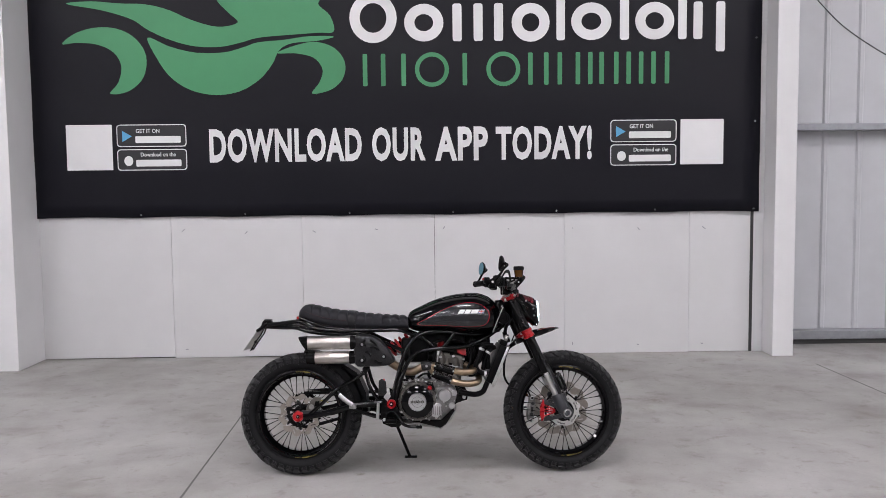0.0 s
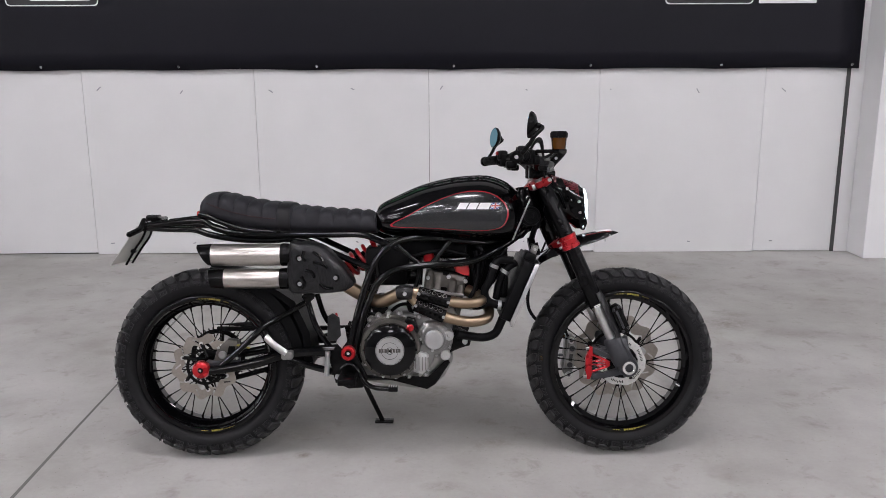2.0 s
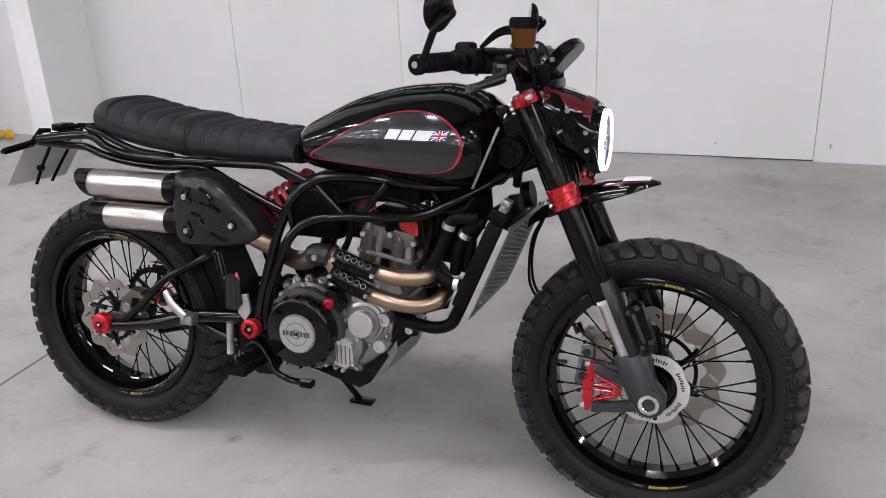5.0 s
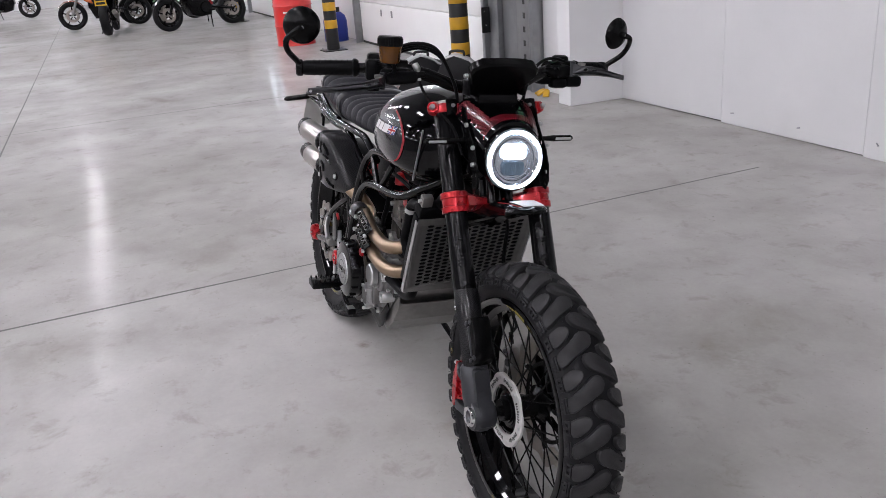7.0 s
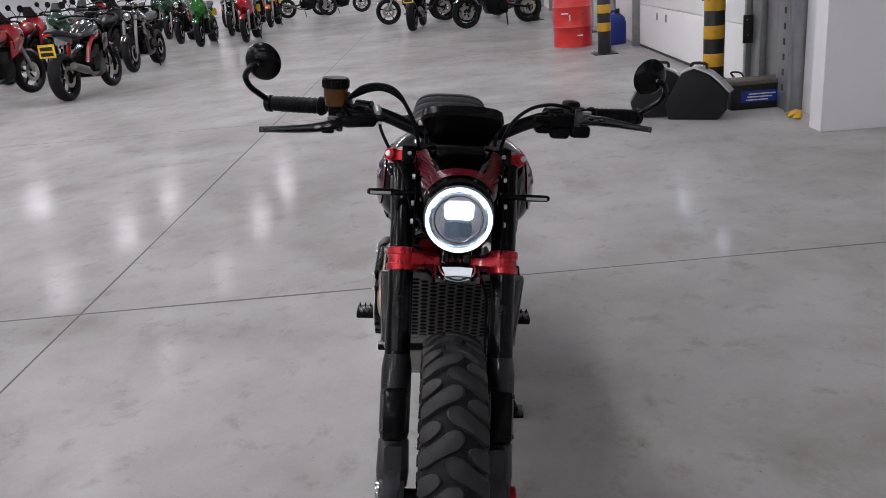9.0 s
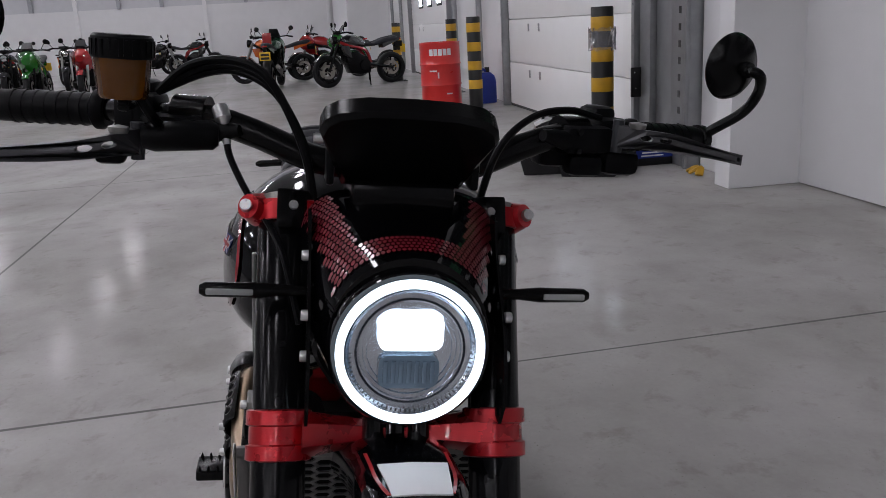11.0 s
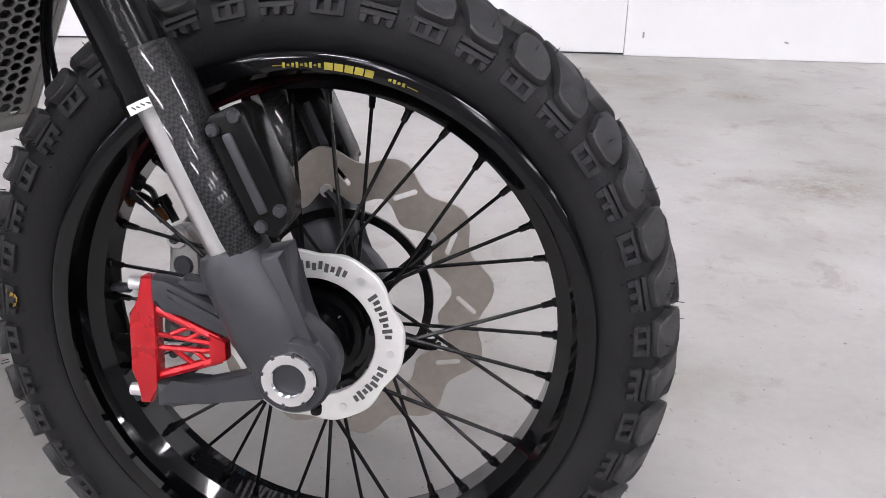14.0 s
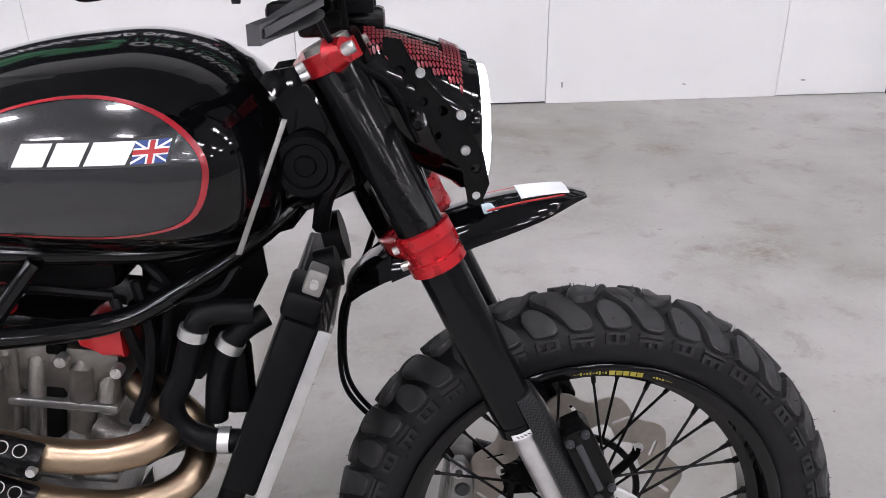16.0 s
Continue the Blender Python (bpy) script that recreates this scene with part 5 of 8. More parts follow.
# cables
for k, off in enumerate((0.0, 0.0075, 0.015)):
    part("cable", tube([(1.092, -0.238, 1.056), (1.112, -0.206 + off, 1.084 - off * 0.4), (1.130, -0.166 + off * 0.6, 1.0925 - off * 0.7), (1.142, -0.132 + off * 0.6, 1.080 - off), (1.150, -0.105 + off * 0.5, 1.037 - off * 0.8), (1.160, -0.088, 0.990), (1.160, -0.080, 0.93)], 0.0042, 8), M_matt, bike, "black control cable")
part("cable", tube([(1.074, 0.235, 1.054), (1.095, 0.19, 1.062), (1.125, 0.14, 1.054), (1.150, 0.100, 1.02), (1.160, 0.078, 0.95)], 0.004, 8), M_matt, bike, "black control cable")
part("brake_line", tube([(1.130, -0.172, 1.036), (1.133, -0.169, 1.018), (1.138, -0.164, 0.998), (1.150, -0.146, 0.965), (1.172, -0.126, 0.942), (1.205, -0.110, 0.915), (1.228, -0.095, 0.86)], 0.0034, 8), M_matt, bike, "thin black brake line from the lever")
part("line_banjo", sweep([(1.122, -0.176, 1.046), (1.130, -0.172, 1.036), (1.131, -0.171, 1.032), (1.134, -0.168, 1.012)], [0.008, 0.008, 0.0046, 0.0042], 12), M_alu_light, bike, "bright banjo union")
# brake fluid reservoir
rs = part("reservoir", lathe([(0.0, 1.0547), (0.0195, 1.0547), (0.0215, 1.0577), (0.0245, 1.0897), (0.0, 1.0897)], 32, Matrix.Translation((1.179, -0.255, 0)) @ Matrix.Rotation(radians(90), 4, "X")), M_amber, bike, "amber brake fluid reservoir with black cap")
part("cap", lathe([(0.0, 1.0897), (0.0265, 1.0897), (0.027, 1.0927), (0.0262, 1.1077), (0.024, 1.1102), (0.0, 1.1102)], 32, Matrix.Translation((1.179, -0.255, 0)) @ Matrix.Rotation(radians(90), 4, "X")), M_matt, rs, "ribbed black cap")
for k in range(24):
    a = radians(15 * k)
    part("cap_rib", box(0.0258, 0.0275, -0.0016, 0.0016, 1.0917, 1.1057, 0, None, Matrix.Translation((1.179, -0.255, 0)) @ Matrix.Rotation(a, 4, "Z")), M_matt, rs)
part("reservoir_bracket", box(1.105, 1.180, -0.261, -0.250, 1.0427, 1.0542, 0.003), M_satin, bike)
part("reservoir_hose", tube([(1.165, -0.243, 1.0547), (1.155, -0.235, 1.038), (1.13, -0.23, 1.026)], 0.005, 8), M_matt, bike)
# instrument pod
def pod_ring(x, slope, wt, wb, z0, z1):
    pts = [(-wb, z0), (wb, z0), (wt, z1 - 0.022), (wt - 0.004, z1 - 0.012), (wt - 0.016, z1 - 0.005), (wt * 0.5, z1 - 0.001), (0, z1), (-wt * 0.5, z1 - 0.001), (-wt + 0.016, z1 - 0.005), (-wt + 0.004, z1 - 0.012), (-wt, z1 - 0.022)]
    return [(x + slope * (z - 1.0), y, z) for y, z in pts]


pod = part("instrument_pod", loft([pod_ring(1.150, 1.0, 0.078, 0.060, 1.020, 1.070), pod_ring(1.154, 1.0, 0.082, 0.064, 1.012, 1.073), pod_ring(1.186, 0.85, 0.083, 0.058, 0.984, 1.062), pod_ring(1.192, 0.85, 0.079, 0.054, 0.988, 1.056)]), M_satin, bike, "black instrument pod tilted towards the rider")
part("pod_bolt", bolt((1.196, -0.078, 1.030), (1.196, -0.087, 1.030), 0.006, 12), M_alu_light, pod)
for s in (-1, 1):
    part("pod_mount", box(1.160, 1.190, s * 0.070 - 0.004, s * 0.070 + 0.004, 0.985, 1.020, 0.003), M_matt, pod)
part("pod_neck", box(1.13, 1.20, -0.05, 0.05, 0.96, 0.99, 0.006), M_satin, pod)

# the front end points almost straight ahead
steered += [ob for ob in bike.children if ob not in fixed and not ob.name.startswith(("headstock", "wiring_loom", "gusset"))]
pivot = Matrix.Translation(on_fork(0.75, 0) - FN * 0.033)
STEER = pivot @ Matrix.Rotation(radians(0.4), 4, -FD) @ pivot.inverted()
bars = Matrix.Translation((1.13, 0, 0)) @ Matrix.Rotation(radians(3.0), 4, "Z") @ Matrix.Translation((-1.13, 0, 0))
for ob in steered:
    ob.matrix_basis = STEER @ (bars if ob.name.startswith(("handlebar", "mirror_stem")) else Matrix()) @ ob.matrix_basis

# ---- tank ----
ZT = smooth_table([(0.585, 0.845), (0.600, 0.875), (0.656, 0.905), (0.738, 0.941), (0.833, 0.966), (0.914, 0.975), (0.968, 0.974), (1.023, 0.958), (1.065, 0.930), (1.088, 0.895), (1.098, 0.855)])
ZB = smooth_table([(0.585, 0.80), (0.605, 0.778), (0.656, 0.765), (0.766, 0.758), (0.905, 0.749), (1.016, 0.747), (1.070, 0.762), (1.098, 0.82)])
TW = smooth_table([(0.585, 0.055), (0.600, 0.085), (0.656, 0.112), (0.738, 0.142), (0.833, 0.170), (0.914, 0.181), (0.985, 0.179), (1.045, 0.152), (1.083, 0.10), (1.098, 0.05)])


def tank_y(x, z):
    zt, zb, w = lerp_table(ZT, x), lerp_table(ZB, x), lerp_table(TW, x)
    zm = zb + (zt - zb) * 0.42
    u = (z - zm) / ((zt - zm) if z > zm else (zm - zb))
    u = max(-0.995, min(0.995, u))
    p = 2.3 if z > zm else 3.2
    return w * (1 - abs(u) ** p) ** (1 / 2.2)


secs = []
for k in range(61):
    t = k / 60
    x = 0.586 + (1.0975 - 0.586) * (0.5 - 0.5 * math.cos(math.pi * t))
    zt, zb = lerp_table(ZT, x), lerp_table(ZB, x)
    ring = []
    for i in range(24):
        u = -math.cos(math.pi * i / 24)
        z = zb + (zt - zb) * (u + 1) / 2
        ring.append((x, -tank_y(x, z) if i else 0.0, z))
    ring.append((x, 0, zt))
    ring += [(x, -q[1], q[2]) for q in ring[-2:0:-1]]
    secs.append(ring)
tank = part("tank", loft(secs), M_gloss, bike, "gloss black teardrop fuel tank with graphite side panels")
PANEL = [(0.645, 0.808), (0.700, 0.842), (0.768, 0.878), (0.856, 0.912), (0.930, 0.921), (0.985, 0.908), (1.020, 0.878), (1.028, 0.845), (1.008, 0.808), (0.947, 0.796), (0.87, 0.798), (0.781, 0.803)]


def decal(outline, s, lift, rings=8, inner=0.0):
    cx = sum(p[0] for p in outline) / len(outline)
    cz = sum(p[1] for p in outline) / len(outline)
    b = bmesh.new()
    rr = []
    for k in range(rings + 1):
        f = 1 - (1 - inner) * k / rings
        if f < 1e-4:
            f = 1e-4
        rr.append([b.verts.new((cx + (x - cx) * f, s * (tank_y(cx + (x - cx) * f, cz + (z - cz) * f) + lift), cz + (z - cz) * f)) for x, z in outline])
    n = len(outline)
    for r0, r1 in zip(rr, rr[1:]):
        for k in range(n):
            b.faces.new((r0[k], r0[(k + 1) % n], r1[(k + 1) % n], r1[k]))
    return b


def closed_spline(pts, per=5):
    q = pts[-2:] + pts + pts[:3]
    out = spline([(a, c, 0) for a, c in q], per)
    return [(v.x, v.y) for v in out[2 * per:(len(pts) + 2) * per]]


outline = closed_spline(PANEL)
for s in (-1, 1):
    pn = part("side_panel", decal(outline, s, 0.0018, 20), M_tankgrey, tank, "graphite side panel")
    cx = sum(p[0] for p in outline) / len(outline)
    cz = sum(p[1] for p in outline) / len(outline)
    big = [(cx + (x - cx) * 1.022 + 0.0, cz + (z - cz) * 1.05) for x, z in outline]
    part("pinstripe", decal(big, s, 0.0026, 3, 0.962), M_tankred, tank, "dark red pinstripe")
    # badge: letters and a small flag on a white plate
    def badge(poly, lift, material, name, label=""):
        b = bmesh.new()
        vs = [b.verts.new((x, s * (tank_y(x, z - 0.0055) + lift), z - 0.0055)) for x, z in poly]
        b.faces.new(vs)
        bmesh.ops.subdivide_edges(b, edges=b.edges, cuts=0)
        return part(name, b, material, tank, label, smooth=False)
    x0, x1 = 0.856, 1.000
    nb = 10
    for i in range(nb):
        a, c = x0 + (x1 - x0) * i / nb, x0 + (x1 - x0) * (i + 1) / nb
        badge([(a, 0.868), (c, 0.868), (c + 0.008, 0.8935), (a + 0.008, 0.8935)], 0.003, M_banner_dark, "badge_plate")
    # letters, slanted, three wide strokes each
    if s < 0:
        def stroke(px0, px1, z0, z1):
            sh = 0.55
            badge([(px0 + (z0 - 0.87) * sh, z0), (px1 + (z0 - 0.87) * sh, z0), (px1 + (z1 - 0.87) * sh, z1), (px0 + (z1 - 0.87) * sh, z1)], 0.0042, M_white_print, "badge_letter")
        for bx in (0.860, 0.893, 0.926):
            stroke(bx, bx + (0.029 if bx < 0.92 else 0.037), 0.8705, 0.891)
        fx0, fx1, fz0, fz1 = 0.968, 0.998, 0.8705, 0.891
        badge([(fx0, fz0), (fx1, fz0), (fx1 + 0.006, fz1), (fx0 + 0.006, fz1)], 0.0040, M_blue_print, "badge_flag", "small red, white and blue flag")
        for (a, c) in (((fx0, fz0), (fx1 + 0.006, fz1)), ((fx0 + 0.006, fz1), (fx1, fz0))):
            dz = 0.0022
            badge([(a[0], a[1] - dz if a[1] > 0.88 else a[1]), (c[0], c[1] - dz if c[1] > 0.88 else c[1]), (c[0], c[1] if c[1] > 0.88 else c[1] + dz), (a[0], a[1] if a[1] > 0.88 else a[1] + dz)], 0.0044, M_white_print, "badge_flag_cross")
        badge([(fx0 + 0.002, 0.8775), (fx1 + 0.002, 0.8775), (fx1 + 0.004, 0.8845), (fx0 + 0.004, 0.8845)], 0.0046, M_white_print, "badge_flag_cross")
        badge([(fx0 + 0.012, fz0), (fx0 + 0.020, fz0), (fx0 + 0.025, fz1), (fx0 + 0.017, fz1)], 0.0046, M_white_print, "badge_flag_cross")
        badge([(fx0 + 0.0025, 0.879), (fx1 + 0.0025, 0.879), (fx1 + 0.0035, 0.883), (fx0 + 0.0035, 0.883)], 0.0052, M_redpaint, "badge_flag_cross")
        badge([(fx0 + 0.0138, fz0), (fx0 + 0.0182, fz0), (fx0 + 0.0232, fz1), (fx0 + 0.0188, fz1)], 0.0052, M_redpaint, "badge_flag_cross")
part("tank_cap", lathe([(0, 0.0), (0.028, 0.0), (0.03, 0.004), (0.026, 0.009), (0, 0.009)], 32, Matrix.Translation((0.93, 0, 0.962)) @ Matrix.Rotation(radians(90), 4, "X")), M_satin, tank, "black filler cap")

# ---- seat ----
ST = smooth_table([(-0.006, 0.862), (0.0, 0.892), (0.024, 0.916), (0.055, 0.922), (0.107, 0.914), (0.161, 0.901), (0.243, 0.888), (0.312, 0.878), (0.381, 0.871), (0.477, 0.863), (0.546, 0.859), (0.578, 0.852), (0.592, 0.835)])
SB = smooth_table([(-0.006, 0.842), (0.06, 0.817), (0.156, 0.797), (0.281, 0.784), (0.46, 0.777), (0.592, 0.778)])
SW = smooth_table([(-0.006, 0.07), (0.01, 0.095), (0.05, 0.115), (0.15, 0.122), (0.30, 0.120), (0.45, 0.112), (0.592, 0.10)])
secs = []
NS = 150
for k in range(NS + 1):
    x = -0.005 + 0.597 * k / NS
    zt, zb, w = lerp_table(ST, x), lerp_table(SB, x), lerp_table(SW, x)
    ph = None
    if 0.07 < x < 0.262:
        ph = (x - 0.07) / 0.048
    elif 0.312 < x < 0.585:
        ph = (x - 0.312) / 0.0455
    rib = 0.0
    if ph is not None:
        rib = -0.0095 * (1 - abs(math.sin(math.pi * ph)) ** 0.55)
    if 0.265 < x < 0.309:
        rib = 0.003
    ring = []
    for i in range(32):
        a = 2 * math.pi * i / 32
        c, s_ = math.cos(a), math.sin(a)
        y = w * math.copysign(abs(c) ** 0.62, c)
        z = (zt + zb) / 2 + (zt - zb) / 2 * math.copysign(abs(s_) ** 0.7, s_)
        topness = max(0.0, min(1.0, (z - zb) / (zt - zb) * 2.2 - 0.5))
        g = rib * topness
        ring.append((x, y * (1 + g * 4), z + g * (1 if s_ > 0 else 0)))
    secs.append(ring)
seat = part("seat", loft(secs), M_seat, bike, "charcoal tuck-and-roll bench seat with a strap")
secs = []
for x in (0.268, 0.275, 0.299, 0.306):
    zt, zb, w = lerp_table(ST, x), lerp_table(SB, x), lerp_table(SW, x)
    e = 0.0045 if 0.27 < x < 0.303 else 0.002
    ring = []
    for i in range(32):
        a = 2 * math.pi * i / 32
        c, s_ = math.cos(a), math.sin(a)
        ring.append((x, (w + e + 0.002) * math.copysign(abs(c) ** 0.62, c), (zt + zb) / 2 + ((zt - zb) / 2 + e) * math.copysign(abs(s_) ** 0.7, s_)))
    secs.append(ring)
part("seat_strap", loft(secs), M_strap, seat, "black strap across the seat")
for s in (-1, 1):
    pts = []
    for k in range(20):
        x = 0.03 + 0.23 * k / 19
        z = 0.885 - 0.052 * k / 19 - 0.01 * math.sin(k / 19 * math.pi)
        pts.append((x, s * (lerp_table(SW, x) - 0.002 + 0.004), z))
    part("seat_piping", sweep(pts, 0.0013, 6), M_piping, seat, "thin red piping")
part("tail_light", box(-0.02, 0.002, -0.06, 0.06, 0.84, 0.857, 0.005), M_tail, bike, "red strip tail light")

# ---- frame ----
TR = 0.0118
for s in (-1, 1):
    y = s * 0.118
    def ft(pts, r=TR, yy=None):
        return part("frame_tube", tube([(a, (yy if yy is not None else y), c) for a, c in pts], r, 14), M_gloss, bike, "gloss black frame tube")
    part("frame_tube", tube([(0.503, s * 0.150, 0.385), (0.513, s * 0.148, 0.448), (0.534, s * 0.142, 0.53), (0.558, s * 0.136, 0.611), (0.588, s * 0.130, 0.684), (0.622, s * 0.126, 0.728), (0.665, s * 0.122, 0.755), (0.717, s * 0.12, 0.766), (0.794, s * 0.115, 0.766), (0.88, s * 0.10, 0.756), (0.989, s * 0.07, 0.75), (1.09, s * 0.03, 0.80)], TR, 14), M_gloss, bike, "gloss black trellis frame tube")
    part("frame_tube", tube([(0.520, s * 0.150, 0.385), (0.540, s * 0.147, 0.476), (0.567, s * 0.142, 0.557), (0.600, s * 0.138, 0.622), (0.652, s * 0.135, 0.660), (0.73, s * 0.135, 0.675), (0.795, s * 0.135, 0.68), (0.86, s * 0.13, 0.683), (0.925, s * 0.12, 0.692), (0.989, s * 0.10, 0.721), (1.052, s * 0.07, 0.756), (1.112, s * 0.035, 0.80)], TR, 14), M_gloss, bike, "gloss black trellis frame tube")
    for a, c in (((0.665, 0.740), (0.735, 0.682)), ((0.840, 0.756), (0.78, 0.684)), ((0.60, 0.625), (0.592, 0.690))):
        part("frame_strut", rod((a[0], s * 0.122, a[1]), (c[0], s * 0.132, c[1]), 0.009, 12), M_gloss, bike)
    # head gusset and seat subframe
    part("head_gusset", slab([(0.985, 0.735), (1.075, 0.765), (1.10, 0.80), (1.055, 0.905), (1.075, 0.93), (1.11, 0.935), (1.135, 0.87), (1.115, 0.79), (1.09, 0.76)], s * 0.05 - 0.003, s * 0.05 + 0.003, 0.001), M_gloss, bike)
    ft([(-0.165, 0.812), (-0.08, 0.822), (-0.02, 0.828), (0.02, 0.825), (0.06, 0.802), (0.125, 0.785), (0.204, 0.779), (0.309, 0.778), (0.454, 0.779), (0.545, 0.778), (0.605, 0.757), (0.67, 0.73)], 0.0105, s * 0.112)
    ft([(0.004, 0.848), (0.04, 0.838), (0.078, 0.822), (0.155, 0.796), (0.26, 0.786)], 0.009, s * 0.112)
    ft([(-0.17, 0.804), (-0.081, 0.799), (-0.014, 0.797), (0.039, 0.780), (0.12, 0.766), (0.22, 0.760), (0.311, 0.764), (0.363, 0.757), (0.428, 0.727), (0.506, 0.692), (0.585, 0.660)], 0.0105, s * 0.105)
    # swingarm
    part("swingarm_tube", tube([(0.0, s * 0.118, 0.322), (0.04, s * 0.118, 0.322), (0.175, s * 0.116, 0.345), (0.285, s * 0.112, 0.375), (0.40, s * 0.108, 0.385), (0.50, s * 0.105, 0.388)], [0.016] * 12 + [0.018] * 12 + [0.02] * 7, 14), M_gloss, bike, "gloss black swingarm tube")
    part("swingarm_brace", tube([(0.055, s * 0.118, 0.328), (0.133, s * 0.116, 0.396), (0.205, s * 0.112, 0.465), (0.288, s * 0.105, 0.512), (0.35, s * 0.095, 0.548)], 0.010, 12), M_gloss, bike)
    part("swingarm_brace", tube([(0.36, s * 0.10, 0.55), (0.385, s * 0.105, 0.47), (0.43, s * 0.108, 0.40)], 0.010, 12), M_gloss, bike)
    part("swingarm_brace", tube([(0.27, s * 0.11, 0.372), (0.36, s * 0.11, 0.335), (0.46, s * 0.10, 0.305)], 0.012, 12), M_gloss, bike)
    pc = part("pivot_cap", lathe([(0.0, 0.165), (0.022, 0.165), (0.024, 0.17), (0.024, 0.188), (0.02, 0.192), (0.012, 0.192), (0.011, 0.187), (0, 0.187)], 28, Matrix.Translation((0.502, 0, 0.392)) @ Matrix.Diagonal((1, s, 1, 1))), M_red, bike, "red anodised pivot cap")
    part("cap_bowl", rod((0.502, s * 0.186, 0.392), (0.502, s * 0.1885, 0.392), 0.0115, 16), M_hole, pc)
    part("cap_bolt", bolt((0.502, s * 0.186, 0.392), (0.502, s * 0.191, 0.392), 0.006, 10), M_alu_light, pc)
    ax = part("rear_axle_nut", lathe([(0.0, 0.118), (0.03, 0.118), (0.031, 0.124), (0.027, 0.138), (0.018, 0.143), (0.010, 0.143), (0.009, 0.137), (0, 0.137)], 28, Matrix.Translation((0.0, 0, ZA)) @ Matrix.Diagonal((1, s, 1, 1))), M_red, bike, "red anodised rear axle nut")
    part("nut_bowl", rod((0, s * 0.136, ZA), (0, s * 0.1395, ZA), 0.010, 16), M_hole, ax)
    part("axle_bolt", bolt((0, s * 0.136, ZA), (0, s * 0.1445, ZA), 0.006, 12), M_chrome, ax)
    part("chain_adjuster", rod((0.03, s * 0.118, 0.322), (0.075, s * 0.118, 0.33), 0.007, 10), M_alu_light, bike)
    # footpeg with its hanger
    hg = part("peg_hanger", slab([(0.435, 0.365), (0.47, 0.44), (0.50, 0.43), (0.535, 0.36), (0.565, 0.30), (0.545, 0.268), (0.50, 0.265), (0.455, 0.285)], s * 0.150 - 0.005, s * 0.150 + 0.005, 0.002), M_satin, bike, "black footpeg hanger plate")
    pg = part("footpeg", box(0.474, 0.533, min(s * 0.165, s * 0.265), max(s * 0.165, s * 0.265), 0.302, 0.324, 0.004), M_satin, bike, "black serrated footpeg")
    for k in range(6):
        for xx in (0.476, 0.527):
            part("tooth", rod((xx + 0.002, s * (0.178 + 0.016 * k), 0.322), (xx + 0.002, s * (0.178 + 0.016 * k), 0.332), 0.004, 6, None, 0.001), M_satin, pg)
    part("bolt", bolt((0.462, s * 0.154, 0.307), (0.462, s * 0.162, 0.307), 0.0105, 14), M_alu_light, hg, "bright bolt")
    part("passenger_peg", tube([(0.222, s * 0.135, 0.438), (0.250, s * 0.15, 0.415), (0.292, s * 0.155, 0.386)], 0.0130, 12, flat=0.6), M_alu_light, bike, "folded silver passenger footpeg")
    part("peg_bracket", box(0.275, 0.312, min(s * 0.12, s * 0.158), max(s * 0.12, s * 0.158), 0.365, 0.392, 0.005), M_alu, bike)
# heel guard, brake pedal, master cylinder on the right
part("heel_guard", slab([(0.432, 0.435), (0.436, 0.515), (0.452, 0.525), (0.474, 0.510), (0.478, 0.45), (0.462, 0.432)], -0.178, -0.174, 0.001), M_carbon, bike, "carbon-fibre heel guard")
part("hanger_plate", slab([(0.462, 0.425), (0.47, 0.47), (0.49, 0.475), (0.497, 0.43), (0.48, 0.405)], -0.172, -0.164, 0.001), M_alu_light, bike)
part("master_cylinder", rod((0.427, -0.165, 0.312), (0.432, -0.165, 0.395), 0.0085, 12), M_alu_light, bike, "bright rear master cylinder")
part("bleed_cap", rod((0.463, -0.17, 0.505), (0.463, -0.17, 0.525), 0.008, 10, None, 0.003), M_redpaint, bike)
part("brake_pedal", tube([(0.475, -0.165, 0.335), (0.505, -0.168, 0.352), (0.53, -0.17, 0.33), (0.558, -0.172, 0.288), (0.598, -0.174, 0.271), (0.655, -0.176, 0.270)], 0.008, 10), M_gloss, bike, "black brake pedal")
pp = part("pedal_pad", box(0.632, 0.664, -0.19, -0.165, 0.262, 0.279, 0.003), M_matt, bike)
for k in range(4):
    part("cleat", box(0.634 + 0.0075 * k, 0.6375 + 0.0075 * k, -0.1885, -0.1665, 0.2765, 0.2812, 0.001, None), M_alu_light, pp, "bright pedal cleat")
part("gear_pedal", tube([(0.53, 0.165, 0.33), (0.60, 0.17, 0.30), (0.66, 0.175, 0.29)], 0.008, 10), M_gloss, bike)
part("side_stand", tube([(0.50, 0.10, 0.27), (0.52, 0.13, 0.22), (0.575, 0.225, 0.06), (0.582, 0.237, 0.040)], 0.009, 10), M_satin, bike, "black side stand, folded down")
part("stand_foot", box(0.555, 0.625, 0.220, 0.258, 0.0292, 0.040, 0.003, None, Matrix.Translation((0, 0, 0))), M_satin, bike)

